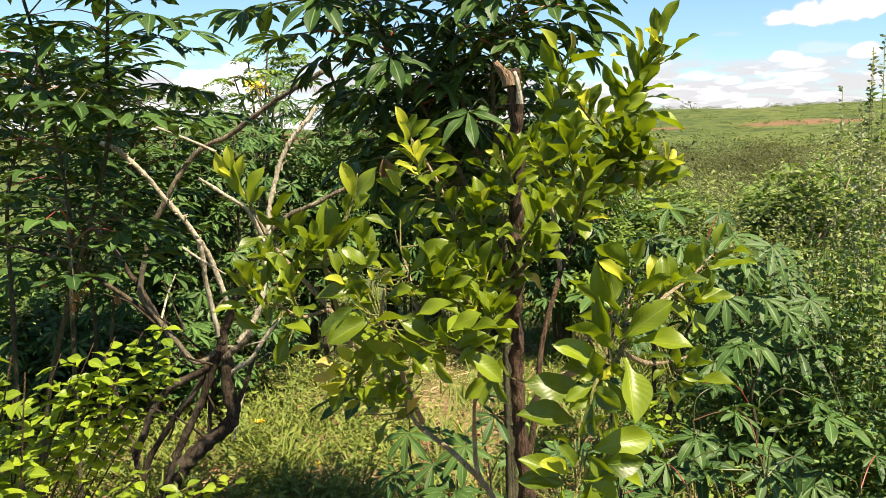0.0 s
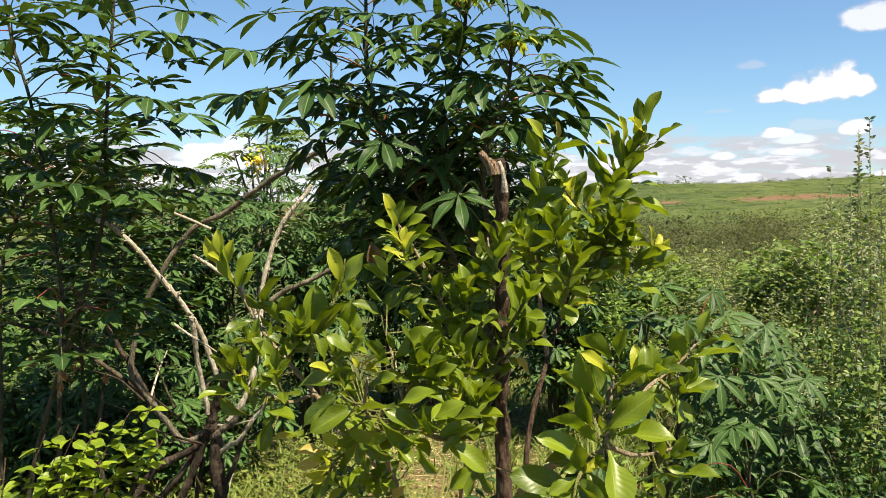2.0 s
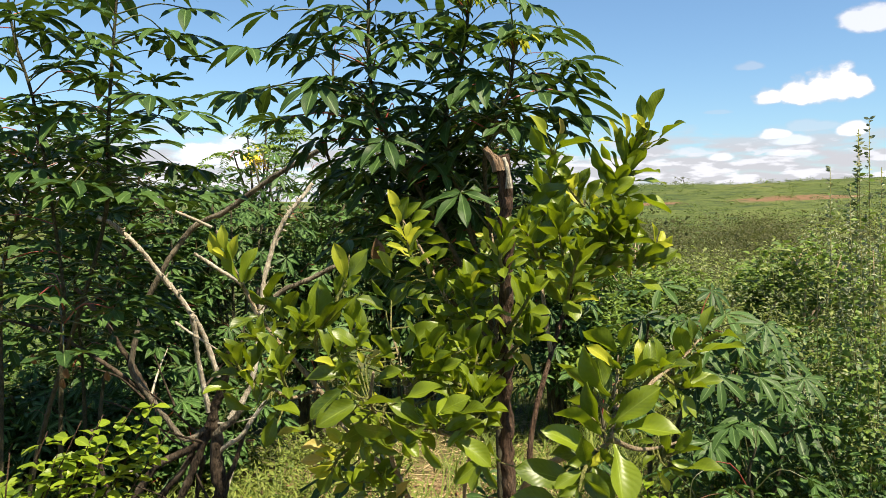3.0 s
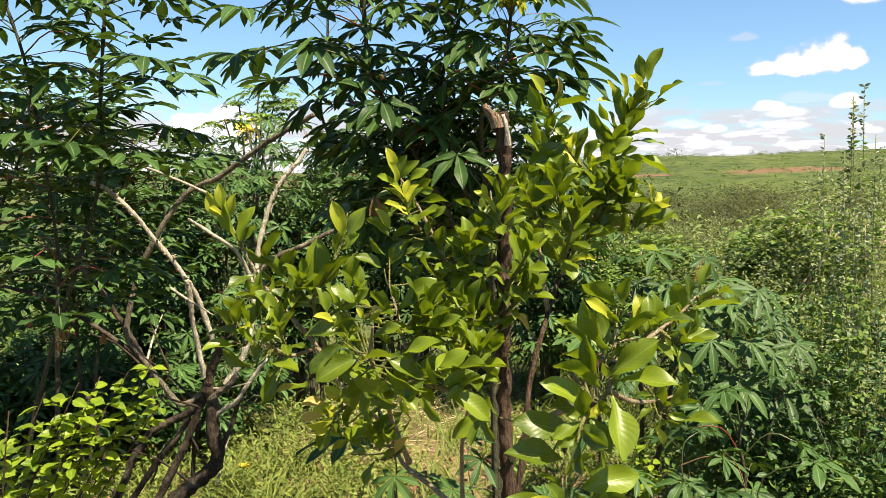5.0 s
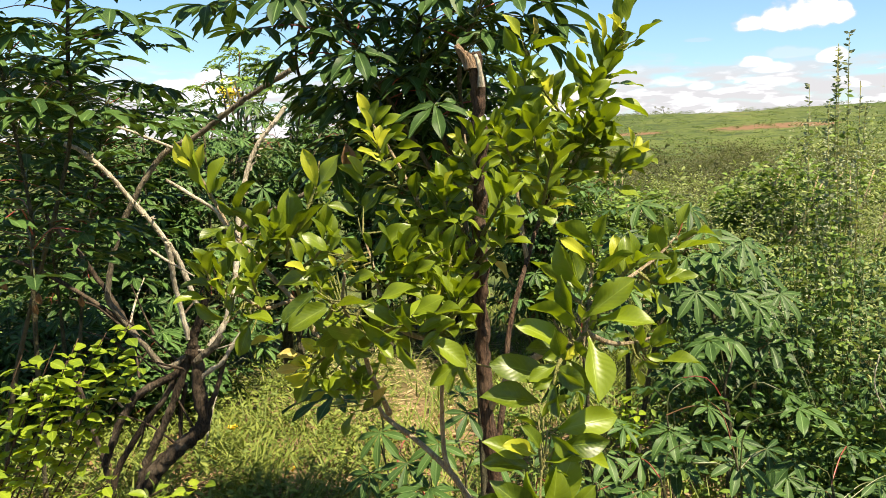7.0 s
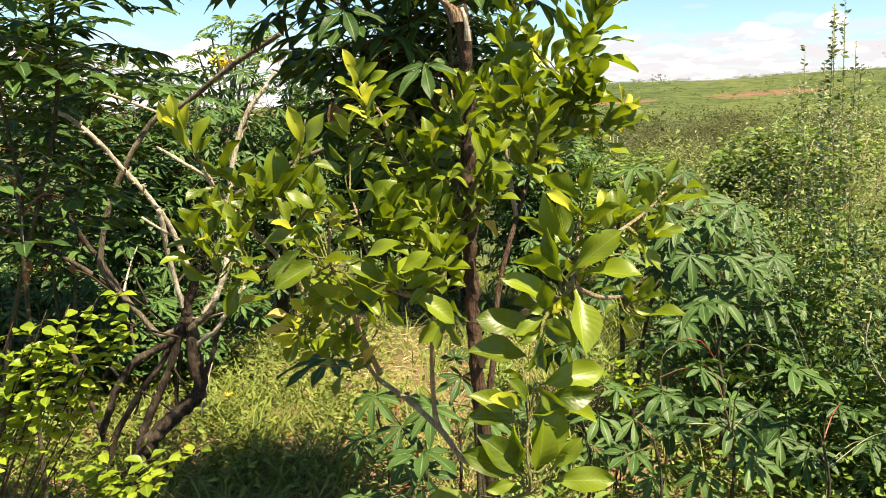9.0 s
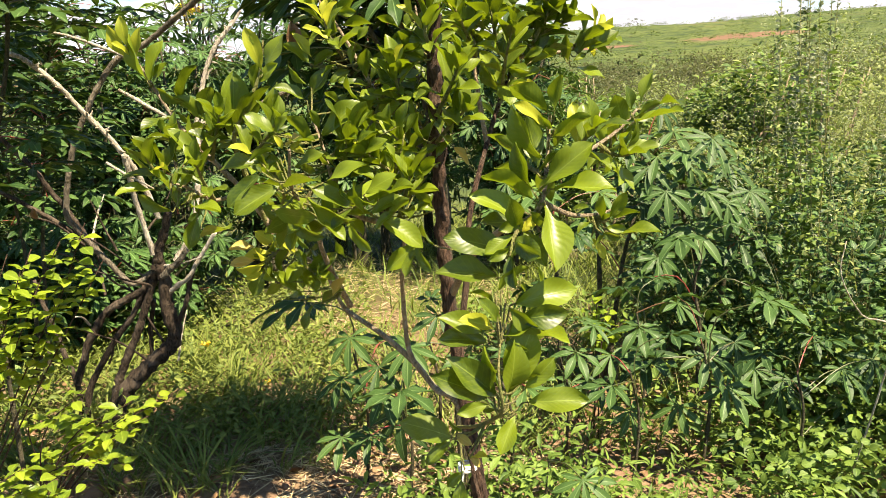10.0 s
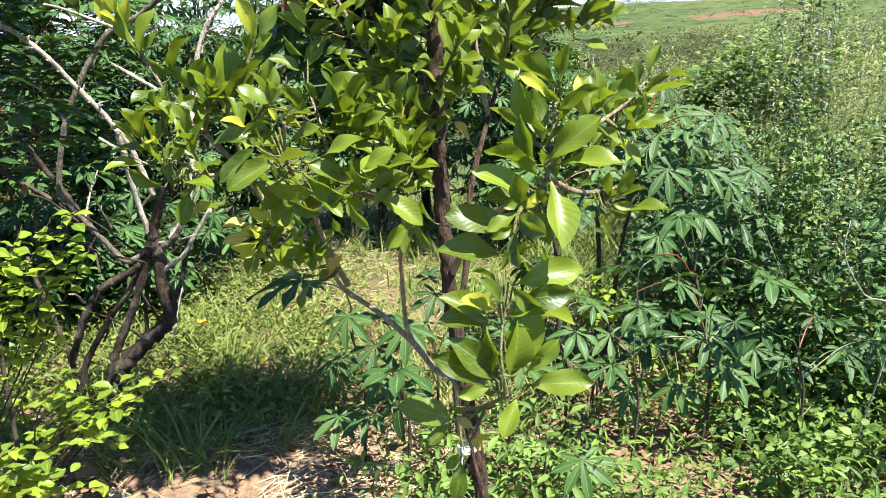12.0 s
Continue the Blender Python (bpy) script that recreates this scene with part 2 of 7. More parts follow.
def ground_material():
    """Reddish soil near by, straw-strewn; further off a mat of green and tawny scrub with bare scars."""
    m = Nodes("ground")
    co = m.node("TexCoord").outputs["Object"]
    fine, mid, big = m.noise(38.0, 6, rough=0.65), m.noise(4.0, 4), m.noise(0.035, 5, rough=0.6)
    soil = m.mix(m.ramp(fine, 0.3, 0.7), (0.10, 0.056, 0.032), (0.27, 0.17, 0.105))
    soil = m.mix(m.math("MULTIPLY", m.ramp(mid, 0.42, 0.66), 0.6), soil, (0.30, 0.225, 0.125))
    far_g = m.mix(m.ramp(big, 0.35, 0.65), (0.055, 0.078, 0.020), (0.110, 0.130, 0.036))
    patch = m.noise(0.22, 5, rough=0.7)
    far_g = m.mix(m.ramp(patch, 0.50, 0.62), far_g, (0.024, 0.040, 0.014))
    far_g = m.mix(m.ramp(m.noise(1.1, 5, rough=0.75), 0.46, 0.60, 0.0, 0.8), far_g, (0.030, 0.046, 0.015))
    far_g = m.mix(m.ramp(m.noise(0.05, 3), 0.60, 0.70, 0.0, 0.7), far_g, (0.115, 0.100, 0.042))
    s = m.node("SeparateXYZ", Vector=co)
    for cx, cy, rx, ry in SCARS:
        dx = m.math("DIVIDE", m.math("SUBTRACT", s.outputs[0], cx), rx)
        dy = m.math("DIVIDE", m.math("SUBTRACT", s.outputs[1], cy), ry)
        r = m.math("ADD", m.math("MULTIPLY", dx, dx), m.math("MULTIPLY", dy, dy))
        r = m.math("ADD", r, m.math("MULTIPLY", m.math("SUBTRACT", patch, 0.5), 3.4))
        far_g = m.mix(m.ramp(r, 0.75, 1.15, 1.0, 0.0), far_g, (0.150, 0.088, 0.052))
    dist = m.node("VectorMath", Vector=co)
    dist.operation = "LENGTH"
    edge = m.math("ADD", dist.outputs["Value"], m.math("MULTIPLY", mid, 6.0))
    mat = m.mix(m.ramp(m.noise(1.3, 4), 0.40, 0.62), (0.045, 0.060, 0.018), (0.130, 0.105, 0.050))
    mat = m.mix(m.math("MULTIPLY", m.ramp(fine, 0.45, 0.75), 0.5), mat, (0.028, 0.036, 0.012))
    off = m.node("VectorMath", Vector=co)
    off.operation = "SUBTRACT"
    m.put(off.inputs[1], (-0.2, 3.0, 0.0))
    yard_d = m.node("VectorMath", Vector=off.outputs[0])
    yard_d.operation = "LENGTH"
    soil = m.mix(m.ramp(m.math("ADD", yard_d.outputs["Value"], mid), 2.2, 3.4), soil, mat)
    col = m.mix(m.ramp(edge, 10.0, 14.0), soil, far_g)
    bsdf = m.node("BsdfPrincipled", Base_Color=col, Roughness=0.95)
    m.put(bsdf.inputs["Specular IOR Level"], 0.1)
    m.put(bsdf.inputs["Normal"], m.bump(m.math("ADD", fine, mid), 0.8, 0.02))
    m.nt.links.new(bsdf.outputs[0], m.out.inputs[0])
    return m.mat


# ---- shapes ----
def quad_mesh(name, verts, quads, uvs, mats, slots=None):
    """A smooth mesh of four-sided faces from arrays."""
    verts, quads = np.asarray(verts, np.float32), np.asarray(quads, np.int32)
    me = bpy.data.meshes.new(name)
    me.vertices.add(len(verts)), me.loops.add(quads.size), me.polygons.add(len(quads))
    me.vertices.foreach_set("co", verts.ravel())
    me.loops.foreach_set("vertex_index", quads.ravel())
    me.polygons.foreach_set("loop_start", np.arange(0, quads.size, 4, dtype=np.int32))
    me.polygons.foreach_set("use_smooth", np.ones(len(quads), bool))
    for mt in mats:
        me.materials.append(mt)
    if slots is not None:
        me.polygons.foreach_set("material_index", np.asarray(slots, np.int32))
    layer = me.uv_layers.new(name="uv")
    layer.data.foreach_set("uv", np.asarray(uvs, np.float32)[quads.ravel()].ravel())
    me.update(calc_edges=True)
    me.validate()
    return me


class Geo:
    """Gathers pieces of geometry for one mesh."""

    def __init__(self):
        self.v, self.q, self.t, self.s, self.n = [], [], [], [], 0

    def add(self, v, q, t, slot=0):
        v, q = np.asarray(v, float).reshape(-1, 3), np.asarray(q, int).reshape(-1, 4)
        self.v.append(v), self.q.append(q + self.n), self.t.append(np.asarray(t, float).reshape(-1, 2))
        self.s.append(np.full(len(q), slot) if np.isscalar(slot) else np.asarray(slot))
        self.n += len(v)
        return self

    def arrays(self):
        return np.concatenate(self.v), np.concatenate(self.q), np.concatenate(self.t), np.concatenate(self.s)

    def mesh(self, name, mats):
        v, q, t, s = self.arrays()
        return quad_mesh(name, v, q, t, mats, s)


def scatter(geo, template, mats4, slot_shift=0):
    """Adds the template's geometry once for every 4x4 matrix."""
    v, q, t, s = template
    mats4 = np.asarray(mats4, float)
    k, n = len(mats4), len(v)
    vv = np.einsum("kij,nj->kni", mats4[:, :3, :3], v) + mats4[:, None, :3, 3]
    qq = q[None] + (np.arange(k) * n)[:, None, None]
    geo.add(vv.reshape(-1, 3), qq.reshape(-1, 4), np.tile(t, (k, 1)), np.tile(s, k) + slot_shift)


def strip(rows):
    """Quads over rows of equal length of points."""
    k, n = len(rows), len(rows[0])
    q = [(i * n + j, i * n + j + 1, (i + 1) * n + j + 1, (i + 1) * n + j) for i in range(k - 1) for j in range(n - 1)]
    return np.array(rows, float).reshape(-1, 3), np.array(q)


def smooth_line(points, steps=5):
    """A soft curve through the points."""
    p = [np.array(a, float) for a in points]
    if len(p) < 3:
        return [p[0] + (p[1] - p[0]) * i / steps for i in range(steps + 1)]
    p = [2 * p[0] - p[1]] + p + [2 * p[-1] - p[-2]]
    out = []
    for i in range(1, len(p) - 2):
        a, b, c, d = p[i - 1:i + 3]
        for k in range(steps):
            s = k / steps
            out.append(0.5 * (2 * b + (c - a) * s + (2 * a - 5 * b + 4 * c - d) * s * s + (3 * b - a - 3 * c + d) * s ** 3))
    return out + [p[-2]]


def tube(points, r0, r1, sides=7, steps=5, rough=0.0, rng=None, knots=0.0):
    """A tapered, slightly uneven limb along the points, closed at its end."""
    line = smooth_line(points, steps)
    n = len(line)
    rows, uv = [], []
    prev = None
    for i, c in enumerate(line):
        d = line[min(i + 1, n - 1)] - line[max(i - 1, 0)]
        d = d / (np.linalg.norm(d) + 1e-9)
        a = np.cross(d, (0.3, 0.9, 0.1) if prev is None else prev)
        a = a / (np.linalg.norm(a) + 1e-9)
        b = np.cross(d, a)
        prev = -b if prev is None else np.cross(a, d)
        r = r0 + (r1 - r0) * i / (n - 1)
        if knots and rng is not None and rng.random() < 0.3:
            r *= 1 + knots * rng.random()
        ring = []
        for j in range(sides + 1):
            w = 2 * math.pi * (j % sides) / sides
            k = r * (1 + (rough * (noise.noise(Vector(c * 40) + Vector((math.cos(w), math.sin(w), 0)) * 0.8)) if rough else 0))
            ring.append(c + k * (a * math.cos(w) + b * math.sin(w)))
        rows.append(ring)
        uv += [(i / (n - 1), j / sides) for j in range(sides + 1)]
    rows.append([line[-1] + (p - line[-1]) * 0.05 for p in rows[-1]])
    uv += [(1, j / sides) for j in range(sides + 1)]
    v, q = strip(rows)
    return v, q, np.array(uv)


def blade(length=1.0, width=0.42, fold=0.18, droop=0.25, wave=0.03, peak=0.58, tip=0.5, along=7, across=4, seed=0, full=0.72):
    """A simple leaf along x, its face towards z: widest at peak, folded at the rib, tip hanging."""
    rng = random.Random(seed)
    ph = rng.random() * 6
    rows, uv = [], []
    for i in range(along + 1):
        s = i / along
        e = math.log(0.5) / math.log(peak)
        w = 0.5 * width * max(0.012, math.sin(math.pi * s ** e) ** (full + tip * max(0, s - peak)))
        if s < 0.04:
            w = 0.5 * width * 0.05
        row = []
        for j in range(across + 1):
            k = 2 * j / across - 1
            z = fold * abs(k) * w * 2 - droop * s * s * length + wave * math.sin(9 * s + ph + 2 * k) * abs(k)
            row.append((length * s * (1 - 0.12 * droop * s), k * w, z))
            uv.append((s, 0.5 + 0.5 * k))
        rows.append(row)
    v, q = strip(rows)
    return v, q, np.array(uv), np.zeros(len(q), int)


def stalked(template, stalk=0.1, r=0.012, slot=1):
    """A leaf set off by a short stalk."""
    g = Geo()
    v, q, t, s = template
    g.add(v + np.array((stalk, 0, 0)), q, t, s)
    a, b, c = tube([(0, 0, 0), (stalk * 0.5, 0, 0.004), (stalk * 1.05, 0, 0)], r, r * 0.8, 4, 1)
    g.add(a, b, c, slot)
    return g.arrays()


def cassava_leaf(lobes=7, petiole=0.24, size=0.16, detail=True, seed=0, droop=0.45, rise=0.06, hang=35.0, lobe=0.285):
    """A hand-shaped leaf of long lobes on a thin petiole that starts at the origin and runs out along x."""
    rng = random.Random(seed)
    g = Geo()
    end = np.array((petiole, 0, rise))
    along, across = (6, 4) if detail else (3, 2)
    tilt = Matrix.Rotation(radians(hang), 3, "Y")
    for k in range(lobes):
        a = radians(-122 + 244 * k / (lobes - 1) + rng.uniform(-6, 6))
        ln = size * (1.0 - 0.45 * abs(a / radians(122)) ** 1.6) * rng.uniform(0.92, 1.08)
        v, q, t, s = blade(ln, ln * lobe, 0.16, droop * rng.uniform(0.6, 1.3), 0.006, 0.62, 1.4, along, across, seed * 9 + k)
        v = v + np.array((0.004, 0, 0))
        rot = np.array(tilt @ Matrix.Rotation(a, 3, "Z"))
        g.add(v @ rot.T + end, q, t, s)
    a, b, c = tube([(0, 0, 0), (petiole * 0.5, 0, rise * 1.5 + petiole * 0.10), tuple(end)], 0.0028, 0.0019, 5 if detail else 3, 3 if detail else 1)
    g.add(a, b, c, 1)
    return g.arrays()


def to_mesh(name, template, mats):
    v, q, t, s = template
    return quad_mesh(name, v, q, t, mats, s)


def aim(at, way, face, scale=1.0, roll=0.0):
    """The pose that lays local x along way, with local z near face."""
    x = Vector(way).normalized()
    z = Vector(face)
    z = z - x * z.dot(x)
    if z.length < 1e-4:
        z = x.orthogonal()
    z.normalize()
    y = z.cross(x)
    m = Matrix((x, y, z)).transposed().to_4x4() @ Matrix.Rotation(roll, 4, "X")
    return Matrix.Translation(at) @ m @ Matrix.Scale(scale, 4)


def thing(name, base, label, category, group="", kind=""):
    ob = new(name)
    ob.empty_display_size = 0.1
    ob.matrix_world = Matrix.Translation(base)
    return tagged(ob, label, category, group, kind)


def part(name, me, parent, m=None, label="", kind=""):
    """Links a mesh, built in world places or posed by m, under its thing."""
    ob = new(name, me)
    ob.parent = parent
    held = parent.location + (parent.parent.location if parent.parent else Vector((0, 0, 0)))
    ob.matrix_basis = Matrix.Translation(-held) @ (m if m is not None else Matrix.Identity(4))
    if label:
        tagged(ob, label)
    if kind:
        tagged(ob, kind=kind)
    return ob


def limb(name, points, r0, r1, mat, parent, sides=8, steps=5, rough=0.25, label="", knots=0.0, seed=0):
    v, q, t = tube(points, r0, r1, sides, steps, rough, random.Random(seed), knots)
    return part(name, quad_mesh(name, v, q, t, [mat]), parent, label=label)


# ---- the land ----
def smoothstep(a, b, x):
    s = min(1, max(0, (x - a) / (b - a)))
    return s * s * (3 - 2 * s)


def land(x, y):
    """Height of the ground: a yard, a gentle dip, and a broad hill far off, higher towards the east."""
    d = math.hypot(x, y)
    side = 0.40 + 0.60 * smoothstep(-0.1, 0.33, x / (abs(y) + 1)) + 0.16 * smoothstep(0.33, 0.5, x / (abs(y) + 1))
    if y < 0:
        side = 0.2
    hill = 12.8 * side * smoothstep(40, 330, d) ** 1.15
    dip = -0.9 * smoothstep(7, 22, d) * (1 - smoothstep(25, 90, d))
    small = 0.05 * noise.noise(Vector((x * 0.6, y * 0.6, 0))) + 0.02 * noise.noise(Vector((x * 2.3, y * 2.3, 3)))
    wide = noise.noise(Vector((x * 0.012, y * 0.012, 5))) * 1.6 * smoothstep(60, 300, d)
    return hill + dip + small * (1 - smoothstep(20, 60, d)) + wide


def on_hill(slope_x, rise):
    """Where the hillside is first met, looking from the yard along a bearing and an upward slope."""
    d = 20.0
    while d < 600:
        x, y = slope_x * d, d
        if land(x, y) - 1.7 > rise * d:
            return x, y
        d += 1.0
    return slope_x * 300, 300.0


SCARS = []
for bearing, up, wide, deep in ((0.443, 0.0205, 11.0, 9.0), (0.262, 0.012, 6.0, 6.0)):
    sx, sy = on_hill(bearing, up)
    SCARS.append((sx, sy, wide, deep))


def build_ground():
    radii = [0.0] + [0.35 * i for i in range(1, 31)]
    while radii[-1] < 3600:
        radii.append(radii[-1] * 1.07)
    n = 144
    rows = [[(r * math.cos(2 * math.pi * (j % n) / n), r * math.sin(2 * math.pi * (j % n) / n)) for j in range(n + 1)] for r in radii]
    rows = [[(x, y, land(x, y)) for x, y in row] for row in rows]
    v, q = strip(rows)
    ob = new("ground", quad_mesh("ground", v, q[:, ::-1], v[:, :2], [ground_material()]))
    tagged(ob, "reddish bare soil running out into a green scrub hillside", "ground", kind="structure")


build_ground()

# ---- the young fruit tree ----
UP = Vector((0, 0, 1))
LIT = (0.12, -0.62, 0.75)


ARRAYS = {}        # leaf mesh name -> its geometry, for foliage joined into one mesh


def leaf_kinds(name, mats, count, **shape):
    """A few meshes of one leaf kind, one metre long, to be shared."""
    made = []
    for k in range(count):
        r = random.Random(k + 11)
        one = {key: (r.uniform(*val) if isinstance(val, tuple) else val) for key, val in shape.items()}
        shape_arrays = stalked(blade(seed=k, **one), 0.09, 0.014)
        made.append(to_mesh(name, shape_arrays, mats))
        ARRAYS[made[-1].name] = shape_arrays
    return made


TREE_SHAPE = dict(width=(0.40, 0.52), fold=(0.06, 0.42), droop=(-0.12, 0.30), wave=0.045, peak=(0.54, 0.64), tip=(0.30, 0.80), along=12, across=4, full=(0.58, 0.70))
TREE_LEAF = leaf_kinds("leaf", [M_TREE, M_GREENTWIG], 9, **TREE_SHAPE)
YOUNG_LEAF = leaf_kinds("leaf", [M_YOUNG, M_GREENTWIG], 4, **{**TREE_SHAPE, "width": (0.36, 0.46)})
YELLOW_LEAF = leaf_kinds("leaf", [M_YELLOW, M_GREENTWIG], 3, **TREE_SHAPE)
rnd = random.Random(5)


def shoot(tree, points, count, size, seed, start=0.3, spread=(72, 28), young=0.0, r=(0.0040, 0.0018), mat=None, mass=None):
    """A twig with leaves set round it in a spiral, smaller and paler towards its tip."""
    g = random.Random(seed)
    twig = limb("twig", points, r[0], r[1], mat or M_GREENTWIG, tree, 6, 4, 0.15)
    line = smooth_line(points, 8)
    turn = g.random() * 6.28
    for i in range(count):
        s = start + (1 - start) * (i + 0.6) / count
        k = min(len(line) - 2, int(s * (len(line) - 1)))
        at, way = Vector(line[k]), (Vector(line[k + 1]) - Vector(line[k])).normalized()
        turn += 2.4 + g.uniform(-0.3, 0.3)
        side = way.orthogonal().normalized()
        out = (Matrix.Rotation(turn, 3, way) @ side).normalized()
        th = radians(spread[0] + (spread[1] - spread[0]) * s + g.uniform(-10, 10))
        to = way * math.cos(th) + out * math.sin(th) + Vector((0, 0, 0.05 + 0.35 * s))
        face = way * math.sin(th) - out * math.cos(th) + UP * 0.7 + Vector((g.uniform(-0.4, 0.4), 0.15 + g.uniform(-0.4, 0.4), 0))
        ln = size * g.uniform(0.72, 1.12) * (1.0 if s < 0.8 else 0.75)
        kinds = YOUNG_LEAF if g.random() < young * (0.4 + s) else TREE_LEAF
        if mass is None:
            part("leaf", g.choice(kinds), twig, aim(at, to, face, ln))
        else:
            scatter(mass[1 if kinds is YOUNG_LEAF else 0], ARRAYS[g.choice(kinds).name], [aim(at, to, face, ln)])


def stump_top(tree, at, r):
    """The torn end of the trunk: splinters of pale wood leaning off to one side."""
    g = Geo()
    q = random.Random(3)
    for k in range(11):
        a = 2 * math.pi * k / 11
        foot = Vector(at) + Vector((math.cos(a) * r * q.uniform(0.35, 0.75), math.sin(a) * r * q.uniform(0.35, 0.75), -0.020))
        west = 0.5 - 0.5 * math.cos(a)
        tip = foot + Vector((-0.020 * west - 0.003 * q.random(), q.uniform(-0.003, 0.003), 0.012 + 0.026 * west + q.uniform(-0.003, 0.003)))
        v, f, t = tube([tuple(foot), tuple(foot * 0.45 + tip * 0.55 + Vector((0.002, 0, 0.003))), tuple(tip)], r * 0.50, r * 0.22, 6, 3, 0.9)
        g.add(v, f, t)
    part("broken_top", g.mesh("broken_top", [M_WOOD]), tree, label="torn pale wood of a snapped trunk")
    edge = Vector(at) + Vector((r * 0.62, -r * 0.62, 0))
    limb("bark_strip", [tuple(edge + Vector((0.004, 0, -0.050))), tuple(edge + Vector((0.002, -0.001, -0.020))), tuple(edge + Vector((-0.006, 0, 0.002)))], 0.0062, 0.0030, M_PALE, tree, 6, 4, 0.5)


def young_tree():
    foot = (0.185, 1.40, land(0.185, 1.40))
    tree = thing("fruit_tree", foot, "young fruit tree with glossy leaves and a snapped trunk", "tree")
    limb("trunk", [(0.185, 1.40, foot[2] - 0.05), (0.178, 1.40, 0.45), (0.185, 1.400, 0.733), (0.141, 1.400, 1.133), (0.133, 1.400, 1.248), (0.127, 1.400, 1.382), (0.124, 1.390, 1.523),
                   (0.125, 1.380, 1.640), (0.122, 1.370, 1.725), (0.118, 1.360, 1.785), (0.112, 1.355, 1.815)], 0.0130, 0.0112, M_TRUNK, tree, 18, 16, 0.55, knots=0.08, seed=4)
    stump_top(tree, (0.112, 1.355, 1.809), 0.0145)
    limb("side_stem", [(0.206, 1.385, foot[2] - 0.03), (0.205, 1.38, 0.5), (0.188, 1.370, 0.749), (0.170, 1.375, 0.843), (0.161, 1.390, 0.915)], 0.0075, 0.003, M_TRUNK, tree, 8, 5, 0.3)
    # main branches
    nodes = []

    def branch(pts, r0, r1, mat=M_TWIG, sd=0):
        limb("branch", pts, r0, r1 * 0.6, mat, tree, 8, 6, 0.22, knots=0.12, seed=sd)
        nodes.extend(smooth_line(pts, 6))

    branch([(0.153, 1.402, 0.978), (0.133, 1.420, 1.001), (0.110, 1.450, 1.000), (0.066, 1.470, 1.054), (0.004, 1.500, 1.105), (-0.057, 1.530, 1.145), (-0.087, 1.520, 1.216), (-0.138, 1.500, 1.272), (-0.185, 1.500, 1.322)], 0.0072, 0.0046, M_TWIG, 1)
    branch([(0.069, 1.470, 1.051), (0.059, 1.470, 1.088), (0.056, 1.460, 1.156), (0.055, 1.420, 1.223), (0.061, 1.350, 1.314), (0.037, 1.280, 1.370)], 0.0056, 0.0036, M_TWIG, 2)
    branch([(-0.044, 1.500, 1.157), (-0.073, 1.400, 1.272), (-0.080, 1.320, 1.344), (-0.095, 1.200, 1.426), (-0.087, 1.140, 1.487)], 0.0056, 0.0032, M_TWIG, 3)
    branch([(0.138, 1.410, 1.033), (0.169, 1.440, 1.194), (0.182, 1.460, 1.325), (0.219, 1.520, 1.433), (0.254, 1.580, 1.513), (0.297, 1.640, 1.600), (0.338, 1.680, 1.703), (0.394, 1.700, 1.796), (0.434, 1.700, 1.888)], 0.0062, 0.0034, M_TRUNK, 4)
    branch([(0.141, 1.400, 1.196), (0.167, 1.300, 1.287), (0.200, 1.180, 1.352), (0.228, 1.100, 1.384), (0.240, 1.060, 1.415), (0.250, 1.080, 1.461), (0.259, 1.100, 1.520)], 0.0066, 0.0030, M_TWIG, 6)
    branch([(0.248, 1.070, 1.447), (0.298, 1.150, 1.455), (0.359, 1.240, 1.465), (0.406, 1.280, 1.487), (0.432, 1.290, 1.512)], 0.0044, 0.0026, M_TWIG, 7)
    branch([(0.240, 1.060, 1.414), (0.283, 1.100, 1.388), (0.330, 1.140, 1.378), (0.369, 1.160, 1.383)], 0.0040, 0.0024, M_TWIG, 8)
    branch([(0.124, 1.390, 1.474), (0.075, 1.420, 1.500), (0.035, 1.440, 1.534), (0.001, 1.460, 1.599), (-0.029, 1.470, 1.655), (-0.062, 1.470, 1.706)], 0.0058, 0.0028, M_TWIG, 9)
    branch([(0.046, 1.300, 1.347), (-0.012, 1.300, 1.366), (-0.043, 1.300, 1.419), (-0.059, 1.320, 1.476), (-0.074, 1.340, 1.521)], 0.0046, 0.0026, M_TWIG, 10)
    branch([(-0.180, 1.500, 1.317), (-0.220, 1.500, 1.382), (-0.275, 1.520, 1.439), (-0.332, 1.540, 1.502), (-0.374, 1.540, 1.580), (-0.404, 1.540, 1.637), (-0.423, 1.540, 1.682)], 0.0056, 0.0022, M_TWIG, 11)
    branch([(-0.185, 1.500, 1.322), (-0.212, 1.460, 1.437), (-0.217, 1.450, 1.490), (-0.182, 1.450, 1.551), (-0.163, 1.450, 1.601), (-0.156, 1.450, 1.641)], 0.0048, 0.0022, M_GREENTWIG, 12)
    branch([(-0.220, 1.500, 1.382), (-0.265, 1.460, 1.375), (-0.297, 1.420, 1.404), (-0.326, 1.400, 1.418)], 0.0042, 0.0026, M_TWIG, 13)
    branch([(0.225, 1.530, 1.442), (0.211, 1.550, 1.550), (0.209, 1.580, 1.647), (0.219, 1.600, 1.724), (0.239, 1.620, 1.835)], 0.0050, 0.0026, M_TWIG, 14)
    branch([(0.297, 1.640, 1.600), (0.369, 1.680, 1.603), (0.435, 1.710, 1.617), (0.491, 1.740, 1.649)], 0.0042, 0.0022, M_TWIG, 15)
    branch([(0.142, 1.390, 0.951), (0.159, 1.200, 1.041), (0.168, 1.060, 1.116), (0.175, 1.000, 1.158), (0.171, 1.000, 1.205), (0.176, 1.020, 1.239)], 0.0036, 0.0022, M_GREENTWIG, 16)
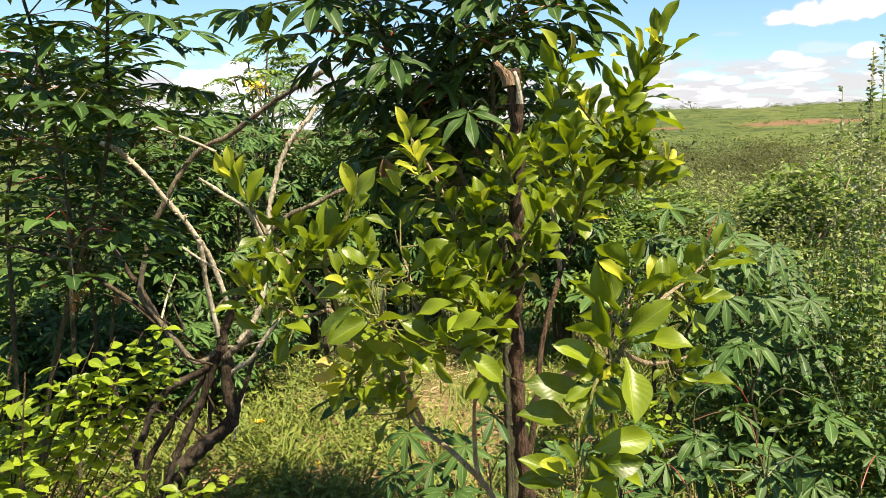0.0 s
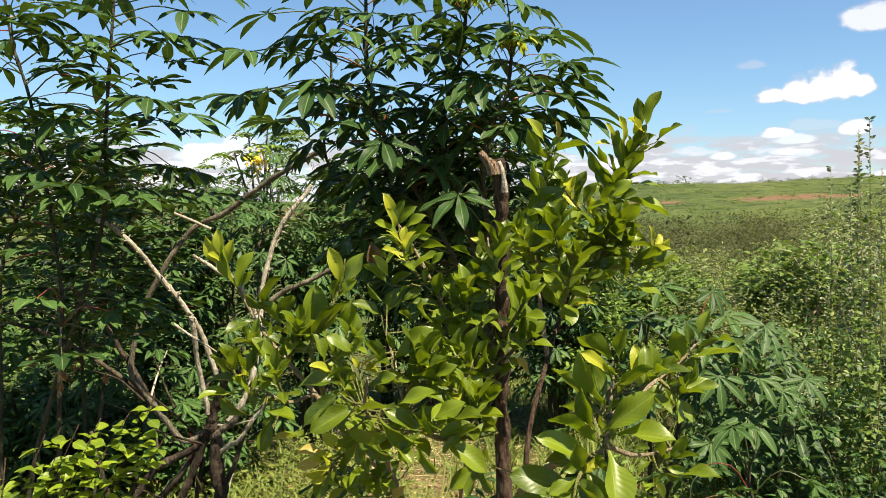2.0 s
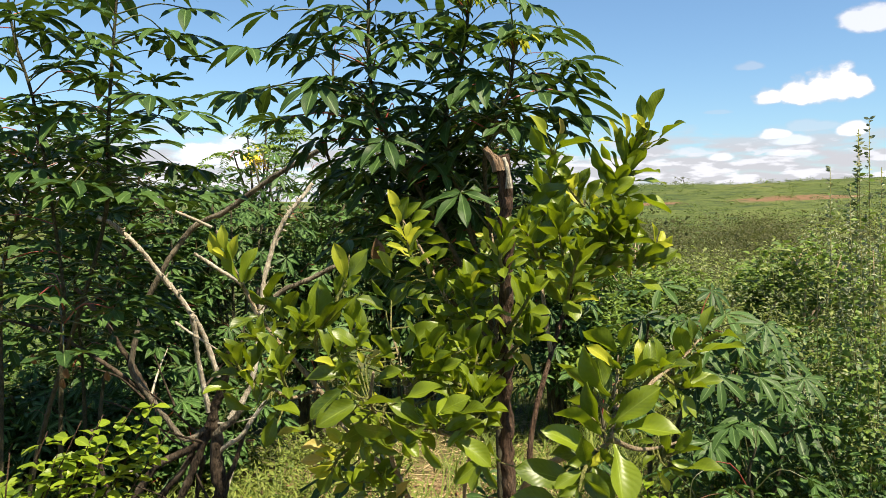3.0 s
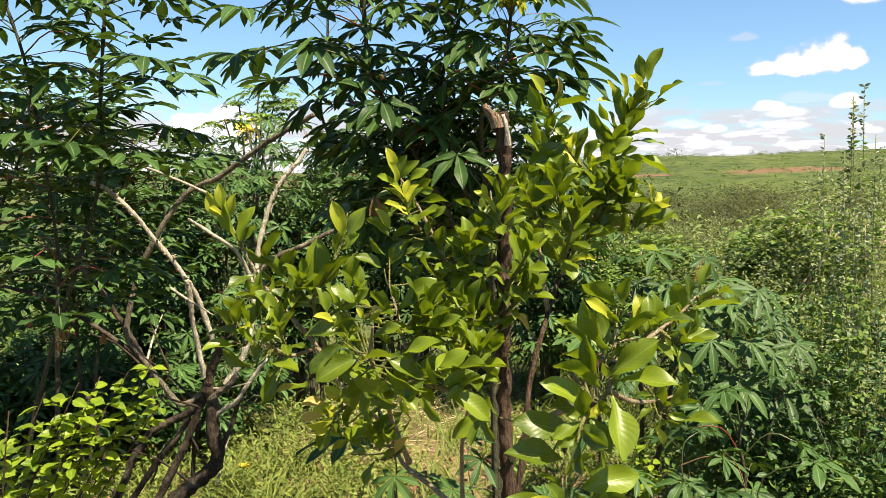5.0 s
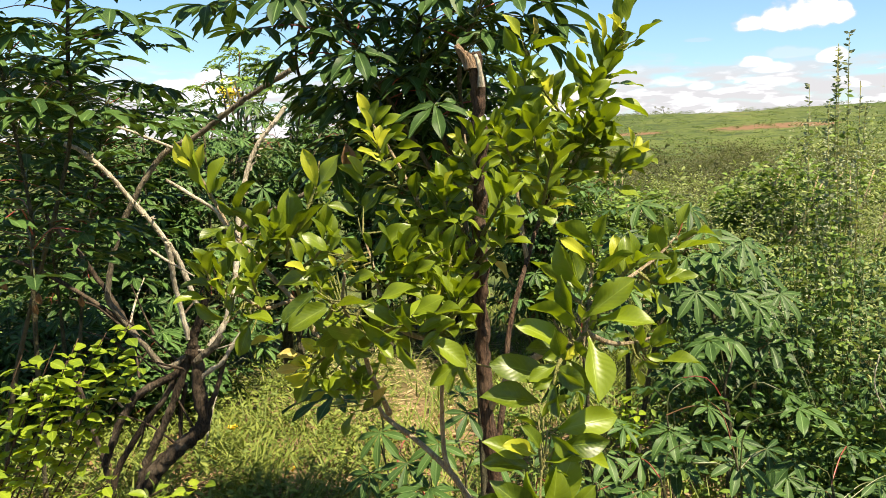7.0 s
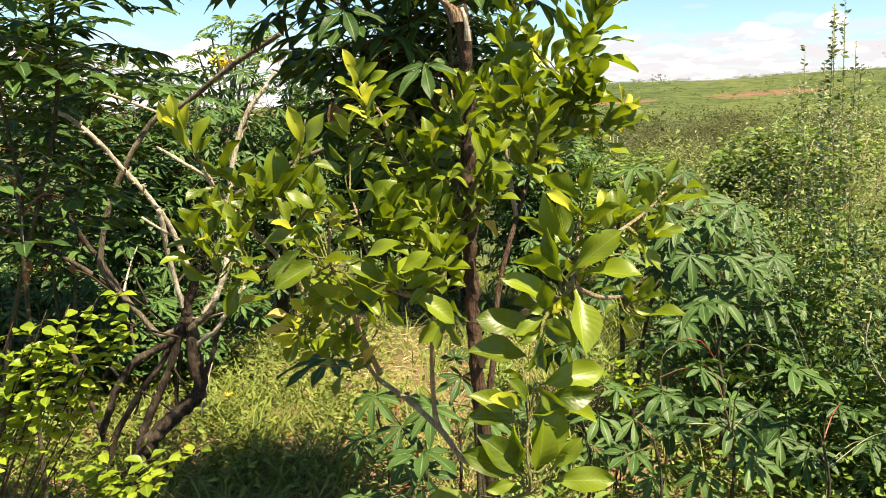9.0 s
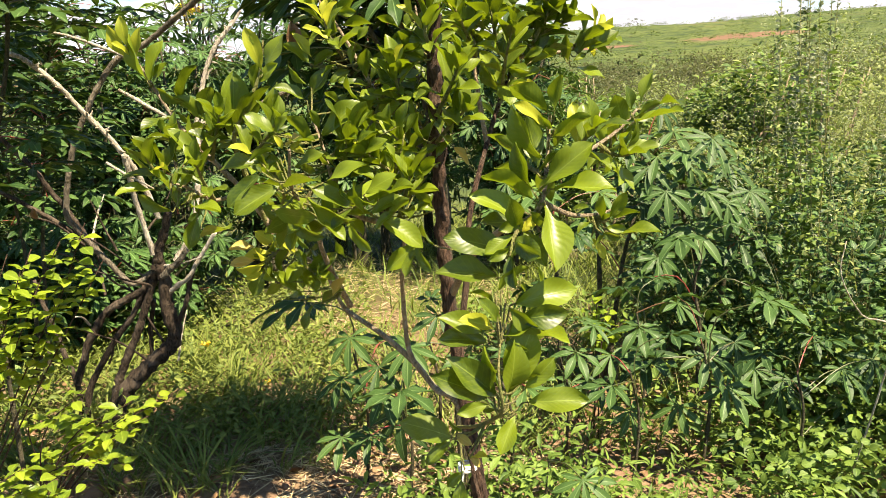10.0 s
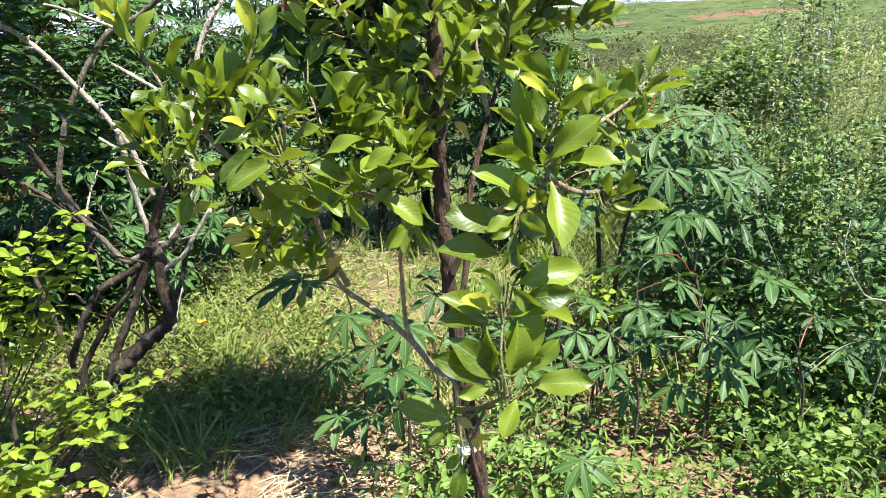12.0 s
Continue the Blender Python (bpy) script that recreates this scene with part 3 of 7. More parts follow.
    branch([(0.124, 1.380, 1.611), (0.103, 1.370, 1.650), (0.098, 1.370, 1.683)], 0.0040, 0.0022, M_TWIG, 17)
    # leaves, one by one: F lit from the front, U flat, M turned from the sun, B seen from beneath, L and R half turned
    F, U, M, B = (0.10, -0.72, 0.68), (0.05, -0.30, 1.0), (-0.80, -0.62, -0.05), (0.0, 0.62, 0.75)
    LF, RF = (-0.70, -0.50, 0.50), (0.70, -0.50, 0.50)
    stalks = Geo()

    def L(base, tip, face, kinds=TREE_LEAF):
        way = Vector(tip) - Vector(base)
        f = Vector(face) + Vector((rnd.uniform(-0.30, 0.30), rnd.uniform(-0.20, 0.20), rnd.uniform(-0.20, 0.20)))
        part("leaf", rnd.choice(kinds), tree, aim(base, way, f, way.length / 1.05), "yellowed leaf" if kinds is YELLOW_LEAF else "")
        near = min(nodes, key=lambda p: np.linalg.norm(p - np.array(base)) + 0.5 * max(0.0, p[2] - base[2]))
        base = np.array(base)
        v, q, t = tube([near, (near + base) / 2 + np.array((0, 0, -0.006)), base], 0.0018, 0.0012, 5, 3)
        stalks.add(v, q, t)

    # the western branch
    L((-0.372, 1.522, 1.577), (-0.399, 1.513, 1.658), M)
    L((-0.371, 1.526, 1.577), (-0.353, 1.509, 1.649), F)
    L((-0.400, 1.534, 1.617), (-0.432, 1.513, 1.675), LF, YOUNG_LEAF)
    L((-0.400, 1.515, 1.640), (-0.403, 1.503, 1.691), F, YOUNG_LEAF)
    L((-0.398, 1.523, 1.626), (-0.415, 1.496, 1.651), F, YOUNG_LEAF)
    L((-0.394, 1.545, 1.613), (-0.383, 1.524, 1.672), F, YOUNG_LEAF)
    L((-0.374, 1.540, 1.572), (-0.342, 1.520, 1.613), F)
    L((-0.370, 1.534, 1.576), (-0.321, 1.516, 1.540), M)
    L((-0.328, 1.534, 1.542), (-0.290, 1.498, 1.611), U)
    L((-0.281, 1.531, 1.506), (-0.326, 1.531, 1.558), B)
    L((-0.296, 1.535, 1.506), (-0.267, 1.520, 1.571), B)
    L((-0.265, 1.538, 1.486), (-0.311, 1.535, 1.507), B)
    L((-0.336, 1.524, 1.520), (-0.378, 1.468, 1.503), U)
    L((-0.306, 1.541, 1.500), (-0.329, 1.530, 1.527), M)
    L((-0.313, 1.537, 1.524), (-0.327, 1.541, 1.568), B)
    L((-0.223, 1.466, 1.483), (-0.210, 1.457, 1.590), F)
    L((-0.223, 1.457, 1.482), (-0.243, 1.459, 1.524), B)
    L((-0.217, 1.458, 1.486), (-0.183, 1.424, 1.562), U)
    L((-0.209, 1.471, 1.503), (-0.149, 1.417, 1.566), U)
    L((-0.161, 1.449, 1.588), (-0.177, 1.422, 1.659), F, YOUNG_LEAF)
    L((-0.164, 1.474, 1.584), (-0.131, 1.452, 1.654), F)
    L((-0.183, 1.464, 1.561), (-0.172, 1.454, 1.604), B)
    L((-0.157, 1.460, 1.490), (-0.150, 1.447, 1.570), M)
    L((-0.172, 1.456, 1.570), (-0.137, 1.438, 1.603), F)
    L((-0.226, 1.463, 1.478), (-0.260, 1.462, 1.494), M)
    L((-0.214, 1.465, 1.496), (-0.177, 1.471, 1.543), B)
    # the cluster in front of the pale limb
    L((-0.346, 1.401, 1.413), (-0.384, 1.407, 1.470), B)
    L((-0.337, 1.395, 1.446), (-0.353, 1.367, 1.497), F)
    L((-0.330, 1.401, 1.443), (-0.337, 1.367, 1.494), U)
    L((-0.271, 1.402, 1.454), (-0.305, 1.384, 1.507), F)
    L((-0.304, 1.396, 1.447), (-0.304, 1.379, 1.499), M)
    L((-0.342, 1.400, 1.405), (-0.394, 1.357, 1.416), U)
    L((-0.316, 1.384, 1.405), (-0.333, 1.353, 1.445), F)
    L((-0.312, 1.401, 1.369), (-0.323, 1.407, 1.413), B)
    L((-0.315, 1.378, 1.371), (-0.372, 1.375, 1.399), M)
    L((-0.293, 1.387, 1.378), (-0.230, 1.334, 1.375), U)
    L((-0.278, 1.384, 1.365), (-0.294, 1.370, 1.310), F)
    L((-0.293, 1.401, 1.317), (-0.217, 1.345, 1.350), U)
    L((-0.294, 1.393, 1.447), (-0.309, 1.378, 1.418), B)
    L((-0.308, 1.397, 1.406), (-0.279, 1.382, 1.443), M)
    L((-0.284, 1.401, 1.395), (-0.275, 1.403, 1.357), M)
    L((-0.271, 1.390, 1.369), (-0.296, 1.392, 1.346), M)
    L((-0.311, 1.384, 1.433), (-0.327, 1.364, 1.456), M)
    # the western front cluster, with yellow young leaves
    L((-0.155, 1.273, 1.468), (-0.182, 1.242, 1.489), F, YOUNG_LEAF)
    L((-0.120, 1.261, 1.476), (-0.162, 1.254, 1.472), B)
    L((-0.110, 1.273, 1.475), (-0.089, 1.245, 1.500), F, YELLOW_LEAF)
    L((-0.111, 1.256, 1.476), (-0.119, 1.245, 1.498), F, YOUNG_LEAF)
    L((-0.106, 1.264, 1.469), (-0.086, 1.255, 1.488), F, YOUNG_LEAF)
    L((-0.104, 1.282, 1.479), (-0.083, 1.259, 1.472), F, YOUNG_LEAF)
    L((-0.139, 1.269, 1.454), (-0.202, 1.249, 1.463), F)
    L((-0.123, 1.274, 1.500), (-0.157, 1.257, 1.534), F)
    L((-0.106, 1.272, 1.488), (-0.062, 1.230, 1.491), U)
    L((-0.126, 1.283, 1.496), (-0.108, 1.263, 1.525), F)
    L((-0.087, 1.268, 1.494), (-0.080, 1.253, 1.523), F)
    L((-0.098, 1.262, 1.446), (-0.057, 1.237, 1.473), F)
    L((-0.095, 1.284, 1.437), (-0.130, 1.240, 1.449), U)
    L((-0.118, 1.271, 1.461), (-0.144, 1.255, 1.442), B)
    L((-0.133, 1.267, 1.450), (-0.154, 1.259, 1.467), M)
    L((-0.122, 1.256, 1.459), (-0.103, 1.248, 1.441), M)
    L((-0.145, 1.274, 1.487), (-0.158, 1.258, 1.508), B)
    L((-0.092, 1.274, 1.456), (-0.070, 1.263, 1.438), M)
    # large drooping leaves of the front
    L((-0.108, 1.205, 1.433), (-0.176, 1.182, 1.399), F)
    L((-0.137, 1.206, 1.451), (-0.187, 1.202, 1.404), M)
    L((-0.115, 1.186, 1.427), (-0.049, 1.130, 1.450), U)
    L((-0.080, 1.205, 1.432), (-0.015, 1.196, 1.399), F)
    L((-0.077, 1.193, 1.418), (-0.021, 1.181, 1.367), M)
    L((-0.050, 1.203, 1.432), (0.011, 1.178, 1.458), F)
    L((-0.058, 1.196, 1.381), (-0.022, 1.171, 1.358), F)
    L((-0.020, 1.196, 1.372), (0.011, 1.188, 1.332), M)
    L((0.006, 1.194, 1.412), (0.049, 1.171, 1.446), F)
    L((0.025, 1.208, 1.401), (0.071, 1.152, 1.437), U)
    L((0.014, 1.202, 1.382), (0.055, 1.188, 1.413), F)
    L((0.038, 1.194, 1.382), (0.070, 1.183, 1.407), B)
    L((0.021, 1.209, 1.378), (0.089, 1.183, 1.344), F)
    L((-0.126, 1.191, 1.397), (-0.068, 1.179, 1.380), M)
    L((-0.103, 1.206, 1.377), (-0.060, 1.186, 1.351), M)
    L((-0.010, 1.195, 1.395), (-0.042, 1.181, 1.367), M)
    L((-0.070, 1.210, 1.391), (-0.107, 1.199, 1.361), M)
    L((-0.026, 1.211, 1.413), (0.013, 1.198, 1.389), B)
    L((0.052, 1.195, 1.388), (0.020, 1.189, 1.367), M)
    # leaves round the middle of the crown
    L((0.082, 1.272, 1.323), (0.035, 1.250, 1.287), F)
    L((0.078, 1.252, 1.326), (0.099, 1.233, 1.285), M)
    L((0.085, 1.261, 1.322), (0.057, 1.243, 1.280), M)
    L((0.111, 1.269, 1.372), (0.083, 1.272, 1.409), B)
    L((0.089, 1.251, 1.433), (0.111, 1.240, 1.461), B)
    L((-0.057, 1.269, 1.489), (-0.000, 1.253, 1.544), F)
    L((-0.056, 1.269, 1.502), (-0.066, 1.260, 1.532), B)
    L((-0.067, 1.249, 1.480), (-0.092, 1.239, 1.532), B)
    L((-0.031, 1.269, 1.477), (-0.006, 1.218, 1.499), U)
    L((0.008, 1.255, 1.464), (0.040, 1.233, 1.488), F)
    L((0.026, 1.258, 1.471), (-0.006, 1.250, 1.481), B)
    L((0.058, 1.273, 1.501), (0.023, 1.259, 1.524), B)
    L((0.056, 1.245, 1.453), (0.041, 1.236, 1.483), F)
    L((0.058, 1.271, 1.412), (0.048, 1.273, 1.450), M)
    L((0.078, 1.258, 1.401), (0.055, 1.264, 1.433), B)
    L((0.099, 1.273, 1.481), (0.082, 1.256, 1.515), M)
    L((0.094, 1.267, 1.461), (0.057, 1.270, 1.471), B)
    L((0.070, 1.265, 1.491), (0.092, 1.260, 1.523), B)
    L((0.038, 1.254, 1.420), (0.006, 1.205, 1.412), U)
    L((0.023, 1.252, 1.446), (0.046, 1.231, 1.419), M)
    L((-0.018, 1.263, 1.446), (-0.032, 1.253, 1.476), B)
    L((-0.043, 1.269, 1.446), (-0.060, 1.248, 1.472), M)
    L((-0.006, 1.272, 1.453), (0.018, 1.272, 1.433), B)
    L((0.082, 1.273, 1.369), (0.108, 1.272, 1.397), M)
    L((0.064, 1.272, 1.365), (0.045, 1.269, 1.392), B)
    L((0.100, 1.245, 1.427), (0.076, 1.241, 1.449), M)
    L((0.108, 1.250, 1.320), (0.084, 1.235, 1.354), M)
    # the upper western shoots
    L((-0.088, 1.425, 1.541), (-0.133, 1.405, 1.570), F)
    L((-0.078, 1.417, 1.561), (-0.117, 1.418, 1.595), M)
    L((-0.088, 1.423, 1.535), (-0.048, 1.400, 1.594), F)
    L((-0.077, 1.413, 1.599), (-0.113, 1.416, 1.638), B)
    L((-0.073, 1.419, 1.607), (-0.097, 1.406, 1.650), F, YOUNG_LEAF)
    L((-0.074, 1.416, 1.595), (-0.039, 1.403, 1.620), B)
    L((-0.023, 1.421, 1.618), (-0.051, 1.409, 1.639), F)
    L((-0.001, 1.410, 1.631), (0.020, 1.397, 1.655), F)
    L((-0.011, 1.433, 1.595), (-0.008, 1.435, 1.628), B)
    L((0.014, 1.430, 1.569), (0.012, 1.413, 1.625), B)
    L((0.019, 1.424, 1.569), (0.046, 1.413, 1.616), F)
    L((0.019, 1.406, 1.561), (-0.029, 1.381, 1.569), F)
    L((0.022, 1.413, 1.561), (0.060, 1.409, 1.575), B)
    L((0.019, 1.418, 1.520), (-0.006, 1.397, 1.548), F)
    L((0.009, 1.428, 1.508), (0.019, 1.411, 1.561), B)
    L((-0.030, 1.407, 1.529), (-0.053, 1.393, 1.557), B)
    L((-0.034, 1.409, 1.599), (-0.060, 1.388, 1.583), M)
    L((-0.052, 1.434, 1.565), (-0.018, 1.433, 1.590), M)
    L((-0.010, 1.408, 1.555), (-0.038, 1.398, 1.534), M)
    L((0.037, 1.414, 1.597), (0.070, 1.400, 1.621), M)
    L((0.052, 1.416, 1.526), (0.028, 1.409, 1.552), M)
    # leaves round the trunk
    L((0.102, 1.433, 1.566), (0.062, 1.419, 1.589), M)
    L((0.061, 1.421, 1.563), (0.108, 1.397, 1.545), F)
    L((0.065, 1.419, 1.523), (0.052, 1.415, 1.568), B)
    L((0.096, 1.436, 1.523), (0.070, 1.424, 1.553), M)
    L((0.121, 1.417, 1.543), (0.142, 1.400, 1.523), M)
    L((0.146, 1.426, 1.520), (0.192, 1.419, 1.540), M)
    L((0.153, 1.438, 1.473), (0.149, 1.431, 1.501), B)
    L((0.157, 1.439, 1.561), (0.204, 1.432, 1.600), M)
    L((0.119, 1.428, 1.594), (0.084, 1.420, 1.621), B)
    L((0.111, 1.430, 1.612), (0.135, 1.430, 1.642), B)
    L((0.156, 1.428, 1.602), (0.138, 1.412, 1.635), F)
    L((0.169, 1.429, 1.584), (0.197, 1.418, 1.622), B)
    L((0.092, 1.431, 1.595), (0.118, 1.416, 1.572), F)
    L((0.145, 1.417, 1.567), (0.172, 1.405, 1.583), M)
    L((0.083, 1.428, 1.604), (0.057, 1.432, 1.631), B)
    L((0.162, 1.443, 1.520), (0.136, 1.430, 1.554), M)
    L((0.208, 1.592, 1.595), (0.258, 1.579, 1.599), F)
    L((0.237, 1.573, 1.610), (0.273, 1.562, 1.629), M)
    L((0.262, 1.569, 1.534), (0.217, 1.566, 1.589), M)
    L((0.196, 1.585, 1.397), (0.172, 1.589, 1.438), B, YELLOW_LEAF)
    L((0.250, 1.589, 1.572), (0.287, 1.588, 1.590), B)
    L((0.276, 1.587, 1.556), (0.239, 1.579, 1.597), M)
    L((0.279, 1.568, 1.610), (0.248, 1.565, 1.640), B)
    L((0.299, 1.565, 1.595), (0.331, 1.547, 1.613), M)
    L((0.287, 1.588, 1.625), (0.320, 1.567, 1.647), M)
    L((0.268, 1.568, 1.581), (0.306, 1.548, 1.565), M)
    L((0.231, 1.591, 1.632), (0.200, 1.579, 1.652), B)
    L((0.314, 1.566, 1.589), (0.351, 1.569, 1.603), B)
    L((0.294, 1.569, 1.560), (0.330, 1.567, 1.579), M)
    L((0.251, 1.585, 1.631), (0.275, 1.573, 1.664), F)
    L((0.324, 1.594, 1.619), (0.297, 1.585, 1.644), M)
    # the near eastern cluster
    L((0.253, 1.069, 1.525), (0.201, 1.053, 1.567), B)
    L((0.248, 1.068, 1.507), (0.210, 1.048, 1.542), F, YOUNG_LEAF)
    L((0.258, 1.066, 1.524), (0.260, 1.052, 1.574), B)
    L((0.244, 1.067, 1.463), (0.197, 1.068, 1.533), M)
    L((0.247, 1.047, 1.493), (0.293, 1.038, 1.527), B)
    L((0.253, 1.062, 1.481), (0.285, 1.025, 1.520), U)
    L((0.234, 1.052, 1.431), (0.293, 1.025, 1.490), F)
    L((0.233, 1.052, 1.452), (0.259, 1.050, 1.478), B)
    L((0.285, 1.068, 1.451), (0.297, 1.055, 1.486), M)
    L((0.231, 1.056, 1.415), (0.169, 1.049, 1.466), B)
    L((0.228, 1.056, 1.427), (0.200, 1.044, 1.488), M)
    L((0.247, 1.047, 1.431), (0.316, 1.003, 1.444), U)
    L((0.259, 1.074, 1.504), (0.231, 1.062, 1.524), M)
    L((0.213, 1.067, 1.391), (0.153, 1.039, 1.434), F)
    L((0.239, 1.066, 1.400), (0.214, 1.052, 1.379), F, YOUNG_LEAF)
    L((0.197, 1.065, 1.349), (0.118, 1.046, 1.382), F)
    L((0.185, 1.060, 1.315), (0.106, 1.043, 1.341), F)
    L((0.220, 1.072, 1.367), (0.191, 1.054, 1.339), M)
    L((0.212, 1.048, 1.405), (0.207, 1.044, 1.378), M)
    L((0.254, 1.072, 1.448), (0.271, 1.068, 1.469), B)
    L((0.220, 1.058, 1.393), (0.183, 1.054, 1.380), M)
    L((0.200, 1.051, 1.360), (0.166, 1.035, 1.348), M)
    L((0.229, 1.051, 1.426), (0.260, 1.048, 1.451), B)
    L((0.222, 1.054, 1.405), (0.247, 1.038, 1.377), M)
    L((0.240, 1.045, 1.418), (0.246, 0.985, 1.345), (0.15, -0.95, 0.25))
    # the outermost eastern shoot
    L((0.438, 1.296, 1.515), (0.454, 1.297, 1.568), M)
    L((0.421, 1.284, 1.508), (0.414, 1.269, 1.546), F)
    L((0.431, 1.287, 1.499), (0.468, 1.291, 1.522), B)
    L((0.466, 1.293, 1.517), (0.490, 1.242, 1.531), U)
    L((0.421, 1.282, 1.491), (0.478, 1.225, 1.515), U)
    L((0.415, 1.289, 1.477), (0.394, 1.282, 1.537), B)
    L((0.389, 1.280, 1.454), (0.393, 1.272, 1.496), B)
    L((0.385, 1.285, 1.454), (0.365, 1.286, 1.496), B)
    L((0.400, 1.279, 1.467), (0.413, 1.246, 1.481), U)
    L((0.408, 1.289, 1.483), (0.395, 1.272, 1.504), F)
    L((0.379, 1.289, 1.442), (0.409, 1.292, 1.455), B)
    L((0.366, 1.300, 1.434), (0.425, 1.256, 1.410), U)
    L((0.419, 1.289, 1.496), (0.452, 1.285, 1.500), M)
    L((0.410, 1.301, 1.471), (0.440, 1.288, 1.487), M)
    L((0.374, 1.297, 1.430), (0.349, 1.303, 1.447), B)
    L((0.376, 1.289, 1.448), (0.351, 1.273, 1.429), M)
    L((0.344, 1.122, 1.375), (0.363, 1.107, 1.412), F)
    L((0.334, 1.135, 1.358), (0.309, 1.141, 1.383), B)
    L((0.342, 1.141, 1.367), (0.333, 1.124, 1.404), M)
    L((0.340, 1.121, 1.371), (0.380, 1.110, 1.390), B)
    L((0.337, 1.121, 1.363), (0.367, 1.116, 1.360), M)
    L((0.324, 1.141, 1.346), (0.342, 1.130, 1.317), F, YOUNG_LEAF)
    L((0.353, 1.123, 1.351), (0.403, 1.086, 1.368), U)
    L((0.291, 1.124, 1.388), (0.306, 1.103, 1.401), F)
    L((0.333, 1.137, 1.362), (0.352, 1.122, 1.387), B)
    L((0.332, 1.118, 1.357), (0.359, 1.116, 1.346), M)
    L((0.322, 1.124, 1.373), (0.296, 1.110, 1.365), M)
    L((0.348, 1.132, 1.354), (0.325, 1.132, 1.336), B)
    # the upper eastern branch
    L((0.410, 1.685, 1.583), (0.404, 1.671, 1.638), M)
    L((0.428, 1.698, 1.596), (0.455, 1.693, 1.646), B)
    L((0.444, 1.691, 1.599), (0.510, 1.683, 1.644), M)
    L((0.421, 1.714, 1.577), (0.479, 1.666, 1.565), U)
    L((0.400, 1.701, 1.599), (0.369, 1.687, 1.626), B)
    L((0.437, 1.693, 1.608), (0.476, 1.692, 1.628), B)
    L((0.419, 1.688, 1.587), (0.447, 1.688, 1.602), M)
    # the low front shoots
    L((0.176, 1.032, 1.255), (0.130, 1.003, 1.282), F, YOUNG_LEAF)
    L((0.159, 1.033, 1.249), (0.108, 1.010, 1.285), F)
    L((0.168, 1.028, 1.239), (0.101, 1.014, 1.255), F)
    L((0.174, 1.014, 1.268), (0.153, 0.998, 1.307), F)
    L((0.177, 1.025, 1.247), (0.216, 1.012, 1.262), F)
    L((0.171, 1.013, 1.309), (0.210, 1.014, 1.342), B)
    L((0.192, 1.034, 1.285), (0.278, 1.028, 1.309), M)
    L((0.193, 1.021, 1.269), (0.261, 1.002, 1.280), M)
    L((0.184, 1.020, 1.293), (0.223, 1.006, 1.252), M)
    L((0.171, 1.027, 1.292), (0.144, 1.026, 1.315), B)
    L((0.184, 1.022, 1.164), (0.199, 0.994, 1.239), F)
    L((0.186, 1.024, 1.171), (0.215, 1.008, 1.258), F)
    L((0.176, 1.010, 1.177), (0.155, 1.010, 1.238), M)
    L((0.173, 1.025, 1.164), (0.119, 0.996, 1.227), F)
    L((0.168, 1.033, 1.159), (0.089, 1.004, 1.206), F)
    L((0.203, 1.015, 1.174), (0.242, 1.000, 1.219), F)
    L((0.187, 1.023, 1.156), (0.193, 1.019, 1.187), B)
    L((0.205, 1.024, 1.154), (0.285, 1.003, 1.163), F)
    L((0.193, 1.014, 1.145), (0.170, 0.987, 1.103), F)
    L((0.161, 1.007, 1.164), (0.118, 1.002, 1.154), M)
    L((0.178, 1.028, 1.146), (0.145, 1.019, 1.154), M)
    L((0.187, 1.027, 1.186), (0.169, 1.019, 1.210), B)
    L((0.200, 1.013, 1.184), (0.223, 1.005, 1.204), B)
    L((0.182, 1.031, 1.246), (0.207, 1.010, 1.229), M)
    L((0.119, 1.100, 1.072), (0.051, 1.074, 1.117), F)
    L((0.120, 1.108, 1.075), (0.139, 1.085, 1.069), F, YELLOW_LEAF)
    L((0.114, 1.095, 1.073), (0.077, 1.083, 1.044), M)
    L((0.132, 1.101, 1.080), (0.111, 1.098, 1.099), M)
    L((0.134, 1.096, 1.051), (0.152, 1.084, 1.035), F, YELLOW_LEAF)
    L((0.137, 1.088, 1.046), (0.158, 1.063, 1.064), F, YOUNG_LEAF)
    L((0.141, 1.318, 0.892), (0.129, 1.289, 0.827), F)
    L((0.148, 1.338, 0.893), (0.116, 1.334, 0.866), M)
    # the low western branch
    L((-0.192, 1.431, 1.293), (-0.232, 1.403, 1.305), F, YELLOW_LEAF)
    L((-0.196, 1.437, 1.269), (-0.240, 1.423, 1.268), F, YELLOW_LEAF)
    L((-0.184, 1.449, 1.264), (-0.216, 1.435, 1.239), F, YOUNG_LEAF)
    L((-0.148, 1.443, 1.243), (-0.174, 1.414, 1.242), F)
    L((-0.129, 1.437, 1.207), (-0.160, 1.410, 1.251), F)
    L((-0.090, 1.441, 1.210), (-0.102, 1.432, 1.258), M)
    L((-0.071, 1.431, 1.192), (-0.048, 1.420, 1.238), B, YELLOW_LEAF)
    L((-0.153, 1.448, 1.191), (-0.126, 1.417, 1.211), F)
    L((-0.106, 1.449, 1.180), (-0.128, 1.448, 1.131), M)
    L((-0.125, 1.453, 1.280), (-0.142, 1.441, 1.327), M)
    L((-0.104, 1.442, 1.281), (-0.133, 1.434, 1.318), M)
    L((-0.051, 1.444, 1.207), (-0.072, 1.445, 1.253), M)
    L((-0.094, 1.446, 1.180), (-0.052, 1.436, 1.212), B)
    L((-0.168, 1.451, 1.244), (-0.145, 1.445, 1.285), B)
    L((-0.175, 1.443, 1.257), (-0.202, 1.443, 1.283), B)
    L((-0.147, 1.425, 1.230), (-0.187, 1.427, 1.211), B)
